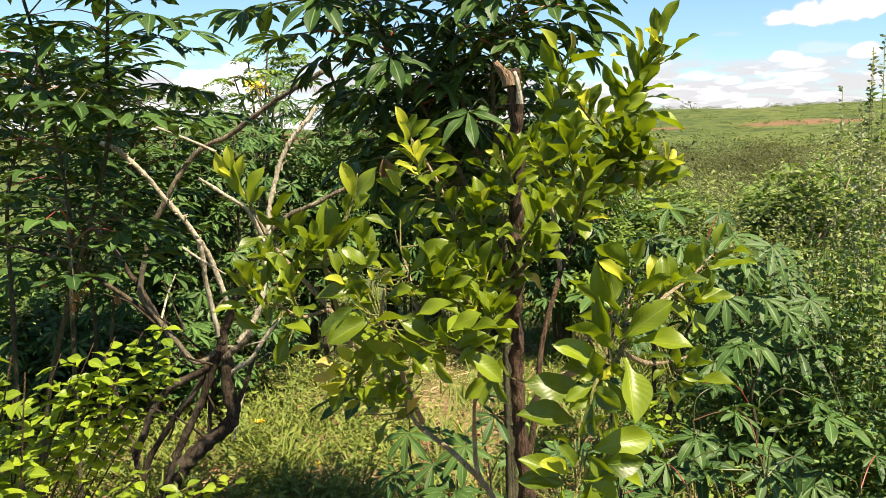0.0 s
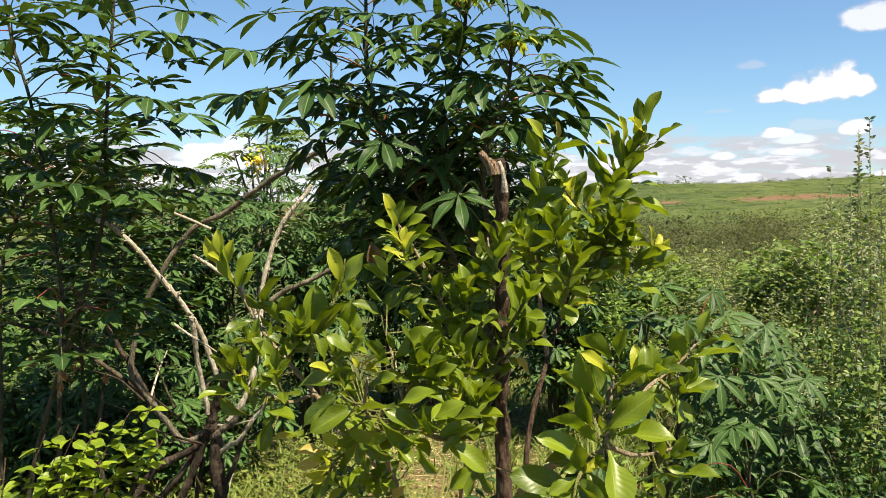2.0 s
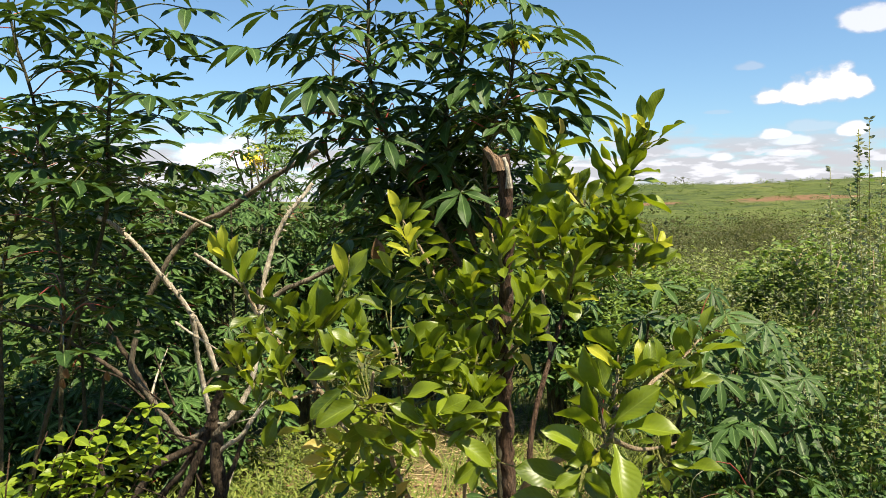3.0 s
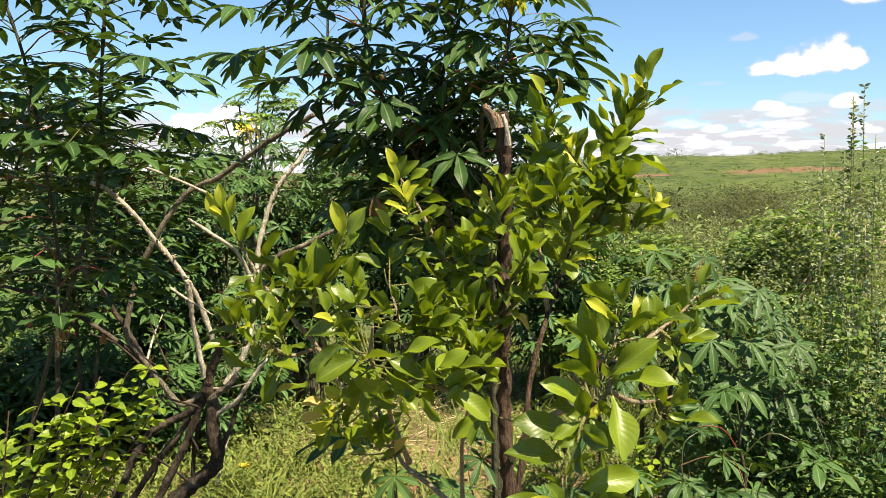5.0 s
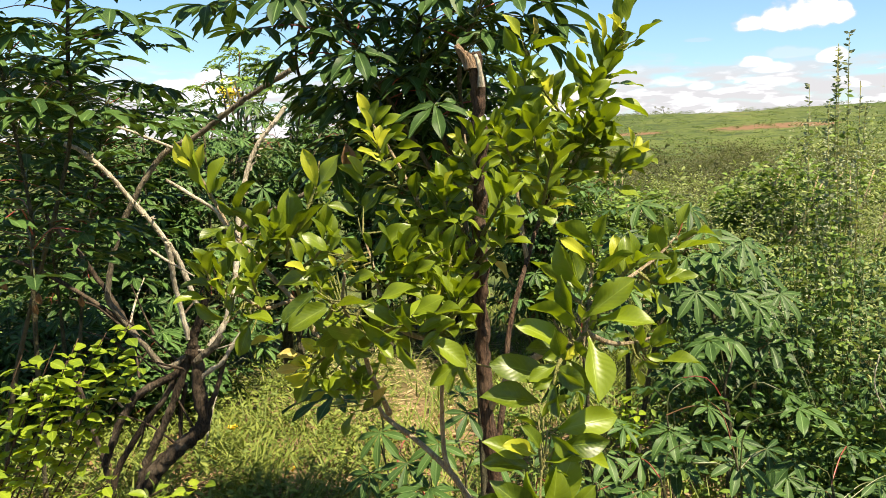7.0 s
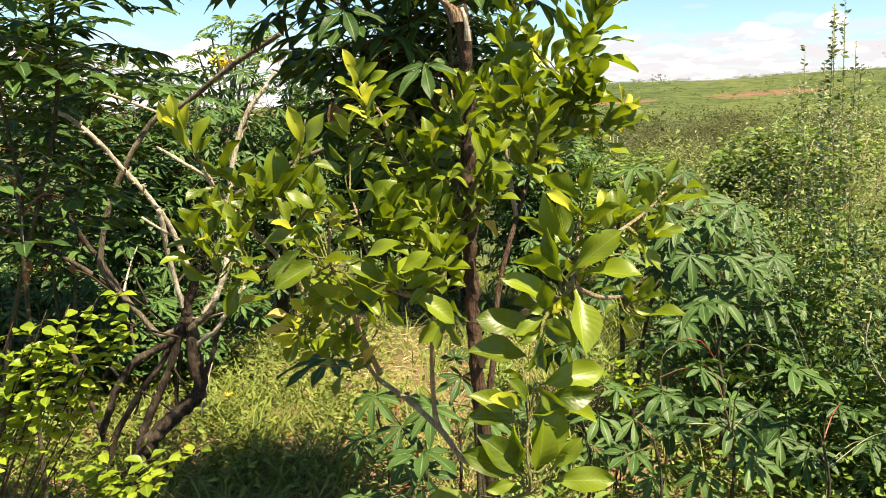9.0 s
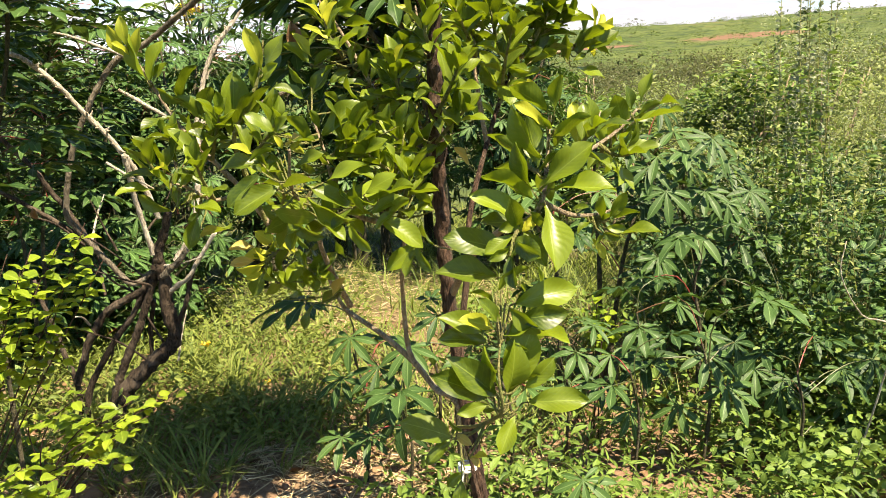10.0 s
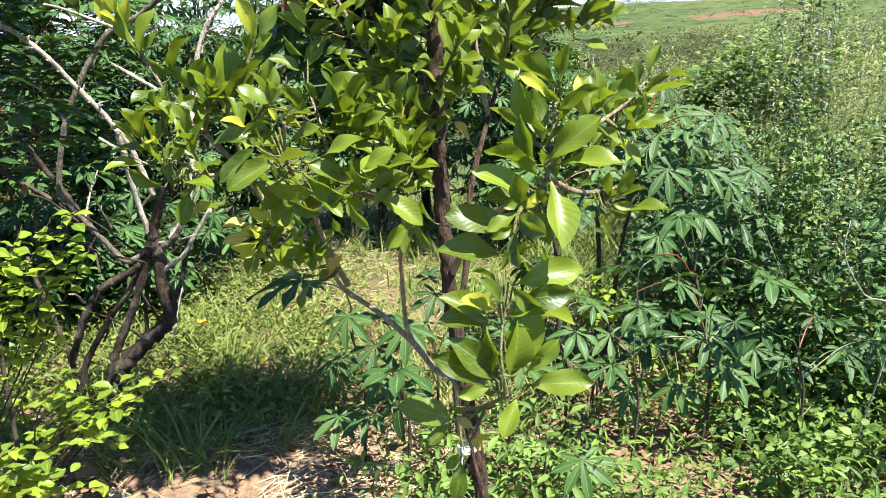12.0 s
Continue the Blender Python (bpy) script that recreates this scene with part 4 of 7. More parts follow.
    L((-0.075, 1.445, 1.241), (-0.100, 1.435, 1.285), M)
    L((-0.040, 1.441, 1.260), (-0.061, 1.430, 1.294), M)
    L((-0.057, 1.431, 1.274), (-0.087, 1.422, 1.248), M)
    # the top shoot
    L((0.440, 1.666, 1.901), (0.466, 1.661, 1.975), B)
    L((0.437, 1.684, 1.901), (0.427, 1.678, 1.963), B)
    L((0.404, 1.682, 1.820), (0.384, 1.683, 1.895), M)
    L((0.403, 1.692, 1.868), (0.394, 1.663, 1.923), F, YOUNG_LEAF)
    L((0.379, 1.689, 1.872), (0.367, 1.672, 1.912), F, YOUNG_LEAF)
    L((0.416, 1.667, 1.878), (0.417, 1.643, 1.920), F, YOUNG_LEAF)
    L((0.441, 1.672, 1.890), (0.407, 1.642, 1.920), F, YOUNG_LEAF)
    L((0.444, 1.681, 1.864), (0.453, 1.686, 1.891), B)
    L((0.447, 1.675, 1.855), (0.486, 1.679, 1.872), B)
    L((0.467, 1.686, 1.872), (0.499, 1.632, 1.912), U)
    L((0.382, 1.691, 1.868), (0.342, 1.673, 1.874), F, YOUNG_LEAF)
    L((0.410, 1.693, 1.856), (0.466, 1.693, 1.890), B)
    L((0.415, 1.687, 1.804), (0.458, 1.638, 1.806), U)
    L((0.410, 1.689, 1.785), (0.475, 1.655, 1.792), U)
    L((0.399, 1.691, 1.756), (0.485, 1.644, 1.728), (0.0, 0.30, 1.0))
    L((0.382, 1.688, 1.796), (0.321, 1.677, 1.840), M)
    L((0.312, 1.668, 1.742), (0.333, 1.637, 1.787), F)
    L((0.364, 1.667, 1.753), (0.409, 1.650, 1.794), M)
    L((0.352, 1.670, 1.784), (0.315, 1.660, 1.756), M)
    L((0.380, 1.686, 1.725), (0.400, 1.677, 1.694), M)
    L((0.342, 1.678, 1.736), (0.403, 1.671, 1.746), M)
    L((0.318, 1.674, 1.725), (0.369, 1.628, 1.757), U)
    L((0.392, 1.688, 1.775), (0.341, 1.675, 1.804), M)
    L((0.359, 1.670, 1.715), (0.402, 1.675, 1.721), B)
    L((0.333, 1.687, 1.709), (0.294, 1.673, 1.739), M)
    L((0.424, 1.676, 1.845), (0.400, 1.672, 1.810), B)
    L((0.372, 1.683, 1.822), (0.345, 1.666, 1.862), M)
    L((0.387, 1.665, 1.751), (0.418, 1.648, 1.774), M)
    L((0.232, 1.608, 1.831), (0.186, 1.590, 1.885), M)
    L((0.224, 1.599, 1.864), (0.195, 1.571, 1.911), F, YOUNG_LEAF)
    L((0.230, 1.591, 1.847), (0.249, 1.563, 1.872), F)
    L((0.244, 1.597, 1.867), (0.248, 1.569, 1.900), F, YELLOW_LEAF)
    L((0.233, 1.586, 1.842), (0.294, 1.531, 1.862), U)
    L((0.219, 1.590, 1.762), (0.199, 1.580, 1.824), M)
    L((0.212, 1.587, 1.757), (0.183, 1.555, 1.794), F)
    L((0.174, 1.598, 1.710), (0.258, 1.576, 1.773), F)
    L((0.156, 1.606, 1.667), (0.124, 1.575, 1.730), F)
    L((0.151, 1.597, 1.695), (0.197, 1.575, 1.710), F)
    L((0.201, 1.586, 1.690), (0.272, 1.552, 1.711), U)
    L((0.207, 1.592, 1.696), (0.247, 1.577, 1.723), B)
    L((0.241, 1.599, 1.805), (0.266, 1.581, 1.832), M)
    L((0.231, 1.604, 1.755), (0.268, 1.590, 1.782), M)
    L((0.247, 1.589, 1.681), (0.289, 1.573, 1.698), B)
    L((0.261, 1.607, 1.658), (0.219, 1.591, 1.681), M)
    L((0.284, 1.609, 1.647), (0.328, 1.598, 1.670), M)
    L((0.216, 1.613, 1.646), (0.180, 1.598, 1.686), M)
    L((0.304, 1.592, 1.681), (0.340, 1.577, 1.699), M)
    L((0.272, 1.609, 1.738), (0.237, 1.603, 1.760), M)
    L((0.350, 1.595, 1.647), (0.313, 1.581, 1.682), B)
    L((0.330, 1.605, 1.630), (0.369, 1.607, 1.658), M)
    L((0.192, 1.603, 1.624), (0.151, 1.586, 1.647), B)
    L((0.241, 1.586, 1.619), (0.205, 1.566, 1.648), M)
    L((0.293, 1.590, 1.613), (0.261, 1.569, 1.643), M)
    L((0.088, 1.347, 1.665), (0.084, 1.330, 1.693), F, YOUNG_LEAF)
    L((0.074, 1.372, 1.648), (0.037, 1.360, 1.671), B)
    L((0.100, 1.374, 1.654), (0.120, 1.369, 1.683), B)
    L((0.078, 1.369, 1.645), (0.095, 1.369, 1.676), M)
    L((0.122, 1.373, 1.627), (0.077, 1.342, 1.621), F)
    L((0.126, 1.354, 1.619), (0.154, 1.347, 1.643), M)
    L((0.098, 1.373, 1.632), (0.058, 1.359, 1.642), B)
    L((0.111, 1.354, 1.599), (0.077, 1.352, 1.609), M)
    L((0.492, 1.718, 1.628), (0.500, 1.696, 1.669), F, YOUNG_LEAF)
    L((0.429, 1.725, 1.620), (0.469, 1.709, 1.650), F)
    L((0.487, 1.743, 1.623), (0.520, 1.690, 1.638), U)
    L((0.448, 1.737, 1.611), (0.404, 1.733, 1.623), M)
    L((0.468, 1.740, 1.617), (0.510, 1.736, 1.605), B)
    # the pale-tipped shoot
    L((-0.068, 1.483, 1.706), (-0.082, 1.459, 1.757), F, YOUNG_LEAF)
    L((-0.067, 1.467, 1.691), (-0.073, 1.441, 1.731), F, YOUNG_LEAF)
    L((-0.061, 1.478, 1.702), (-0.035, 1.458, 1.737), F)
    L((-0.059, 1.463, 1.685), (-0.100, 1.435, 1.708), F)
    L((-0.051, 1.477, 1.695), (-0.013, 1.459, 1.722), F)
    L((-0.047, 1.476, 1.668), (-0.003, 1.469, 1.704), B)
    L((-0.057, 1.470, 1.649), (-0.084, 1.441, 1.663), F, YOUNG_LEAF)
    L((-0.036, 1.476, 1.639), (-0.043, 1.455, 1.696), M)
    L((-0.032, 1.469, 1.658), (0.024, 1.470, 1.673), B)
    L((-0.074, 1.475, 1.677), (-0.104, 1.456, 1.673), M)
    L((-0.037, 1.462, 1.683), (-0.000, 1.460, 1.683), M)
    L((-0.067, 1.474, 1.693), (-0.052, 1.463, 1.745), F)
    L((-0.053, 1.481, 1.662), (-0.084, 1.470, 1.636), M)
    L((-0.027, 1.482, 1.641), (0.005, 1.477, 1.620), M)
    L((-0.073, 1.465, 1.641), (-0.114, 1.457, 1.652), B)
    # inner shaded leaves
    L((0.030, 1.337, 1.505), (-0.009, 1.330, 1.530), B)
    L((0.059, 1.364, 1.540), (0.020, 1.349, 1.556), B)
    L((0.078, 1.352, 1.503), (0.039, 1.333, 1.496), M)
    L((0.087, 1.337, 1.534), (0.115, 1.331, 1.558), M)
    L((0.049, 1.342, 1.465), (0.020, 1.321, 1.498), M)
    L((0.078, 1.340, 1.456), (0.111, 1.338, 1.481), B)
    L((0.098, 1.353, 1.415), (0.068, 1.331, 1.448), M)
    L((0.020, 1.342, 1.427), (0.059, 1.343, 1.451), M)
    L((-0.009, 1.342, 1.465), (0.025, 1.338, 1.485), B)
    L((0.069, 1.348, 1.406), (0.030, 1.344, 1.416), M)
    L((0.107, 1.353, 1.502), (0.078, 1.350, 1.532), M)
    L((0.127, 1.351, 1.464), (0.096, 1.334, 1.457), M)
    L((-0.023, 1.340, 1.504), (0.006, 1.310, 1.518), F)
    L((0.001, 1.360, 1.540), (-0.023, 1.340, 1.571), M)
    # shoots that fill the crown
    mass = (Geo(), Geo())
    S = lambda pts, n, size, sd, young=0.05: shoot(tree, pts, round(n * 1.7), size * 0.74, sd, 0.10, (68, 22), young,
                                                   mass=None if sd in (28, 29, 30, 32, 39, 40, 41, 42, 61) else mass)
    S([(0.317, 1.660, 1.633), (0.340, 1.600, 1.679), (0.353, 1.560, 1.716)], 9, 0.088, 21)
    S([(0.259, 1.580, 1.525), (0.258, 1.500, 1.595), (0.266, 1.460, 1.648)], 10, 0.090, 22)
    S([(0.212, 1.560, 1.604), (0.181, 1.480, 1.658), (0.157, 1.440, 1.698)], 9, 0.088, 23)
    S([(0.297, 1.640, 1.600), (0.352, 1.600, 1.645), (0.391, 1.580, 1.667)], 8, 0.085, 24)
    S([(0.123, 1.390, 1.503), (0.146, 1.320, 1.558), (0.160, 1.280, 1.597)], 8, 0.085, 25)
    S([(0.075, 1.420, 1.500), (0.064, 1.360, 1.556), (0.058, 1.330, 1.600)], 9, 0.082, 26)
    S([(0.035, 1.440, 1.534), (0.015, 1.380, 1.496), (-0.004, 1.320, 1.476)], 8, 0.082, 27)
    S([(0.125, 1.390, 1.424), (0.086, 1.340, 1.452), (0.052, 1.300, 1.487)], 9, 0.082, 28)
    S([(0.051, 1.300, 1.347), (0.068, 1.260, 1.402), (0.077, 1.240, 1.442)], 8, 0.082, 29)
    S([(-0.041, 1.300, 1.418), (-0.020, 1.260, 1.467), (-0.006, 1.250, 1.508)], 8, 0.082, 30)
    S([(-0.212, 1.460, 1.437), (-0.162, 1.400, 1.476), (-0.127, 1.360, 1.519)], 9, 0.082, 31)
    S([(-0.179, 1.500, 1.322), (-0.135, 1.400, 1.385), (-0.156, 1.340, 1.436)], 7, 0.080, 32)
    S([(-0.275, 1.520, 1.439), (-0.251, 1.460, 1.489), (-0.233, 1.420, 1.524)], 8, 0.078, 33)
    S([(-0.265, 1.460, 1.375), (-0.267, 1.400, 1.417), (-0.267, 1.360, 1.454)], 6, 0.076, 34)
    S([(-0.326, 1.400, 1.418), (-0.339, 1.380, 1.442), (-0.345, 1.370, 1.463)], 5, 0.075, 35)
    S([(-0.138, 1.500, 1.272), (-0.112, 1.440, 1.251), (-0.088, 1.400, 1.242)], 7, 0.080, 36)
    S([(-0.025, 1.460, 1.610), (-0.043, 1.420, 1.641), (-0.049, 1.400, 1.670)], 6, 0.080, 37, 0.3)
    S([(0.338, 1.680, 1.703), (0.287, 1.620, 1.746), (0.261, 1.600, 1.778)], 7, 0.088, 38)
    S([(-0.080, 1.320, 1.344), (-0.031, 1.260, 1.376), (-0.003, 1.220, 1.394)], 6, 0.085, 39)
    S([(0.228, 1.100, 1.384), (0.202, 1.040, 1.378), (0.191, 1.020, 1.354)], 5, 0.080, 40)
    S([(0.298, 1.150, 1.455), (0.310, 1.120, 1.485), (0.321, 1.100, 1.504)], 5, 0.075, 41)
    S([(0.214, 1.200, 1.127), (0.233, 1.150, 1.214), (0.253, 1.120, 1.264)], 4, 0.105, 42)
    # leaves set all along the upper branches
    S([(0.297, 1.640, 1.600), (0.338, 1.680, 1.703), (0.394, 1.700, 1.796), (0.434, 1.700, 1.882)], 17, 0.092, 51, 0.25)
    S([(0.254, 1.580, 1.513), (0.307, 1.600, 1.579), (0.356, 1.620, 1.611)], 9, 0.088, 52)
    S([(0.212, 1.560, 1.604), (0.209, 1.580, 1.647), (0.219, 1.600, 1.724), (0.239, 1.620, 1.824)], 12, 0.092, 53, 0.15)
    S([(0.329, 1.600, 1.634), (0.352, 1.580, 1.678), (0.385, 1.580, 1.716)], 9, 0.090, 54)
    S([(0.250, 1.520, 1.605), (0.236, 1.500, 1.668), (0.231, 1.500, 1.710)], 9, 0.090, 55)
    S([(0.426, 1.700, 1.617), (0.453, 1.710, 1.631), (0.483, 1.720, 1.649)], 5, 0.080, 56, 0.2)
    S([(0.124, 1.370, 1.612), (0.110, 1.340, 1.641), (0.119, 1.330, 1.682)], 7, 0.080, 57)
    S([(0.035, 1.420, 1.536), (0.055, 1.380, 1.573), (0.078, 1.360, 1.613)], 8, 0.080, 58)
    S([(0.124, 1.380, 1.465), (0.148, 1.340, 1.500), (0.169, 1.320, 1.520)], 6, 0.080, 59)
    S([(0.061, 1.300, 1.422), (0.033, 1.280, 1.444), (0.011, 1.260, 1.466)], 8, 0.080, 60)
    S([(-0.075, 1.260, 1.413), (-0.093, 1.260, 1.377), (-0.123, 1.280, 1.354)], 7, 0.080, 61)
    S([(-0.271, 1.500, 1.442), (-0.307, 1.480, 1.466), (-0.333, 1.460, 1.490)], 7, 0.076, 62)
    S([(-0.146, 1.480, 1.283), (-0.173, 1.440, 1.273), (-0.186, 1.420, 1.248)], 6, 0.076, 63, 0.4)
    S([(0.245, 1.070, 1.447), (0.231, 1.120, 1.454), (0.221, 1.160, 1.480)], 6, 0.085, 64)
    S([(0.359, 1.240, 1.465), (0.380, 1.220, 1.450), (0.400, 1.200, 1.454)], 5, 0.075, 65)
    part("foliage", mass[0].mesh("foliage", [M_TREE_MANY, M_GREENTWIG]), tree, kind="stuff")
    part("young_foliage", mass[1].mesh("young_foliage", [M_YOUNG, M_GREENTWIG]), tree, kind="stuff", label="pale yellow-green young leaves")
    part("twig", stalks.mesh("twig", [M_GREENTWIG]), tree, kind="stuff")
    # withered brown leaf caught in the crown
    part("dry_leaf", DRY_LEAF, tree, aim((-0.109, 1.460, 1.671), (0.05, 0, -1), LIT, 0.05), "curled brown dead leaf")


DRY_LEAF = to_mesh("dry_leaf", blade(1.0, 0.5, 0.9, 0.5, 0.12, 0.5, 0.5, 6, 4, 3), [M_DRY])
young_tree()


def string_tie():
    c = np.array((0.159, 1.400, 0.868))
    g = Geo()
    for k in range(3):
        ring = [c + np.array((0.0170 * math.cos(a), 0.0170 * math.sin(a) - 0.002, 0.0035 * k - 0.003 + 0.003 * math.cos(a + k))) for a in np.linspace(0, 6.28, 17)]
        v, q, t = tube(ring, 0.0022, 0.0022, 6, 2)
        g.add(v, q, t)
    v, q, t = tube([c + np.array((-0.013, -0.017, 0.004)), c + np.array((-0.008, -0.023, 0.001)), c + np.array((-0.003, -0.020, -0.003))], 0.0034, 0.0030, 6, 3)
    g.add(v, q, t)
    v, q, t = tube([c + np.array((-0.009, -0.020, 0)), c + np.array((-0.013, -0.023, -0.018)), c + np.array((-0.011, -0.022, -0.040))], 0.0017, 0.0013, 5, 4)
    g.add(v, q, t)
    tagged(new("string_tie", g.mesh("string_tie", [M_STRING])), "white string tied in a knot round the trunk", "string")


string_tie()

# ---- cassava ----
CASSAVA_MATS = [M_CASSAVA, M_PETIOLE]
CASSAVA_LEAF = [to_mesh("leaf", cassava_leaf((7, 7, 5, 6, 7, 5)[k], 0.20 + 0.03 * (k % 3), 0.150, True, k, (0.16, 0.26, 0.34, 0.20, 0.30, 0.14)[k], 0.05 - 0.015 * (k % 4),
                                                  (8, 20, 38, 14, 28, 2)[k]), CASSAVA_MATS) for k in range(6)]
UP_LEAF = [to_mesh("leaf", cassava_leaf((7, 7, 6, 7, 8)[k], 0.22 + 0.03 * (k % 3), 0.150, True, k + 40, (0.14, 0.22, 0.28, 0.18, 0.24)[k], 0.05, (30, 44, 56, 38, 50)[k]), CASSAVA_MATS) for k in range(5)]
DROOP_LEAF = [to_mesh("leaf", cassava_leaf((7, 6, 7, 5, 7, 6)[k], 0.21 + 0.035 * (k % 3), 0.150, True, k + 90, (0.30, 0.42, 0.36, 0.26, 0.46, 0.34)[k], 0.04 - 0.015 * (k % 4),
                                                (4, 18, 10, 26, -4, 34)[k]), CASSAVA_MATS) for k in range(6)]
FLAT_LEAF = [to_mesh("leaf", cassava_leaf((7, 6, 7, 5, 7, 6)[k], 0.22 + 0.04 * (k % 3), 0.150, True, k + 130, (0.14, 0.24, 0.20, 0.12, 0.28, 0.18)[k], 0.03 - 0.015 * (k % 4),
                                               (-20, -8, 2, -14, 8, -4)[k]), CASSAVA_MATS) for k in range(6)]
FAR_LEAF = [cassava_leaf((7, 6, 5)[k], 0.17, 0.150, False, k + 20, (0.18, 0.28, 0.14)[k], 0.03, (30, 50, 15)[k]) for k in range(3)]


def cassava_leaves(stem, line, count, size, seed, lo=0.35, lean=(-20, 35), kinds=CASSAVA_LEAF, bias=1.0):
    """Leaves set spirally up a stem, the lower ones held out and down, the top ones up."""
    g = random.Random(seed)
    turn = g.random() * 6.28
    for i in range(count):
        s = lo + (1 - lo) * ((i + g.random()) / count) ** bias
        k = min(len(line) - 2, int(s * (len(line) - 1)))
        at = Vector(line[k]) * (1 - (s * (len(line) - 1) - k)) + Vector(line[k + 1]) * (s * (len(line) - 1) - k)
        turn += 2.4 + g.uniform(-0.35, 0.35)
        up = radians(lean[0] + (lean[1] - lean[0]) * s + g.uniform(-14, 14))
        way = Vector((math.cos(turn) * math.cos(up), math.sin(turn) * math.cos(up), math.sin(up)))
        m = aim(at, way, UP, size * g.uniform(0.75, 1.18) * (1 if s < 0.9 else 0.6), g.uniform(-0.25, 0.25))
        part("leaf", g.choice(kinds), stem, m)


STEMS = []         # points along the cassava stems, with the stem they lie on


def cassava(base, stems, count, size, label, seed, lo=0.35, lean=(-20, 35), r=0.016, group="cassava plants", kinds=CASSAVA_LEAF, bias=1.0):
    """A cassava plant: knobbly stems from one foot, each with its leaves."""
    base = (base[0], base[1], land(base[0], base[1]))
    plant = thing("cassava_plant", base, label, "cassava", group)
    for k, pts in enumerate(stems):
        pts = [(base[0] + 0.02 * k, base[1], base[2] - 0.03)] + list(pts)
        stem = limb("stem", pts, r, r * 0.42, M_STEM, plant, 8, 6, 0.3, knots=0.25, seed=seed + k)
        cassava_leaves(stem, smooth_line(pts, 8), count, size, seed * 7 + k, lo, lean, kinds, bias)
        STEMS.extend((p, stem) for p in smooth_line(pts, 10))
    return plant


BIG = "tall branching cassava plant with dark drooping hand-shaped leaves"
big = cassava((0.235, 2.60), [[(0.205, 2.58, 0.9), (0.185, 2.54, 1.25), (0.05, 2.46, 1.60), (-0.144, 2.400, 1.935), (-0.196, 2.360, 2.096), (-0.201, 2.340, 2.335), (-0.201, 2.340, 2.447)],
                       [(0.212, 2.60, 0.9), (0.195, 2.56, 1.25), (0.12, 2.48, 1.60), (0.024, 2.400, 1.952), (0.074, 2.380, 2.182), (0.093, 2.380, 2.346), (0.103, 2.380, 2.419)],
                       [(0.216, 2.60, 0.9), (0.200, 2.52, 1.25), (0.165, 2.40, 1.60), (0.137, 2.300, 1.895), (0.196, 2.240, 2.046), (0.212, 2.220, 2.174)]], 30, 0.80, BIG, 3, 0.50, (-15, 22), 0.010, kinds=DROOP_LEAF, bias=1.2)
cassava((0.26, 3.05), [[(0.235, 3.05, 0.85), (0.220, 3.00, 1.20), (-0.05, 2.92, 1.55), (-0.367, 2.800, 1.873), (-0.359, 2.750, 2.119), (-0.358, 2.750, 2.271)]], 8, 0.80, BIG, 13, 0.80, (-15, 22), 0.009, kinds=DROOP_LEAF)
cassava((0.25, 2.95), [[(0.232, 2.93, 0.85), (0.215, 2.92, 1.20), (-0.063, 2.850, 1.535), (-0.072, 2.800, 1.755), (-0.080, 2.750, 1.966)], [(0.240, 2.94, 0.85), (0.222, 2.92, 1.20), (0.126, 2.800, 1.538), (0.162, 2.750, 1.774), (0.177, 2.700, 1.962)]], 80, 0.88, BIG, 23, 0.52, (-15, 15), 0.009, kinds=DROOP_LEAF)
TALL = "tall slender cassava plant against the sky, red petioles"
cassava((-1.40, 2.62), [[(-1.34, 2.60, 0.8), (-1.041, 2.480, 1.645), (-1.006, 2.450, 1.938), (-0.976, 2.420, 2.171), (-0.949, 2.400, 2.382), (-0.942, 2.400, 2.530)]], 40, 0.85, TALL, 4, 0.40, (-12, 14), 0.008, kinds=FLAT_LEAF, bias=2.4)
leaning = cassava((-1.194, 2.50), [[(-1.194, 2.500, 0.584), (-1.190, 2.500, 0.849), (-1.158, 2.450, 1.290), (-1.135, 2.420, 1.499), (-1.194, 2.400, 2.000), (-1.246, 2.380, 2.228), (-1.274, 2.380, 2.441)]], 48, 0.86,
        "tall leaning cassava plant with dense dark leaves", 5, 0.48, (-12, 14), 0.008, kinds=FLAT_LEAF, bias=2.0)
SHADY = "tall leafy cassava plant in a dense dark stand"
cassava((-1.78, 3.20), [[(-1.76, 3.2, 0.9), (-1.74, 3.2, 1.5), (-1.561, 3.100, 1.843), (-1.511, 3.050, 2.033)]], 100, 1.0, SHADY, 15, 0.50, (-20, 14), 0.010, kinds=FLAT_LEAF)
cassava((-1.85, 4.15), [[(-1.85, 4.15, 0.8), (-1.873, 4.100, 1.537), (-1.814, 4.050, 1.966)], [(-1.75, 4.15, 0.8), (-1.614, 4.100, 1.509), (-1.502, 4.050, 1.910)]], 115, 1.1, SHADY, 25, 0.42, (-20, 12), 0.010, kinds=FLAT_LEAF)
cassava((-2.45, 3.90), [[(-2.42, 3.9, 0.9), (-2.40, 3.9, 1.5), (-2.42, 3.88, 2.1)], [(-2.5, 3.95, 0.9), (-2.62, 4.0, 1.5), (-2.72, 4.0, 2.1)]], 44, 1.05, SHADY, 17, 0.75, (-20, 25), 0.011)
TIP_LEAF = [to_mesh("young_leaf", cassava_leaf(5, 0.06, 0.10, True, 70 + k, 0.5, 0.03, 70 + 8 * k), [M_YOUNG, M_PETIOLE]) for k in range(3)]


def growing_tip(plant, at, seed):
    """The pale folded young leaves at the end of a stem."""
    g = random.Random(seed)
    for k in range(6):
        turn = k * 2.4 + g.random()
        part("young_leaf", TIP_LEAF[k % 3], plant, aim(at, (math.cos(turn) * 0.5, math.sin(turn) * 0.5, 1), (-math.cos(turn), -math.sin(turn), 0.4), g.uniform(0.45, 0.8)), "pale drooping young leaf")


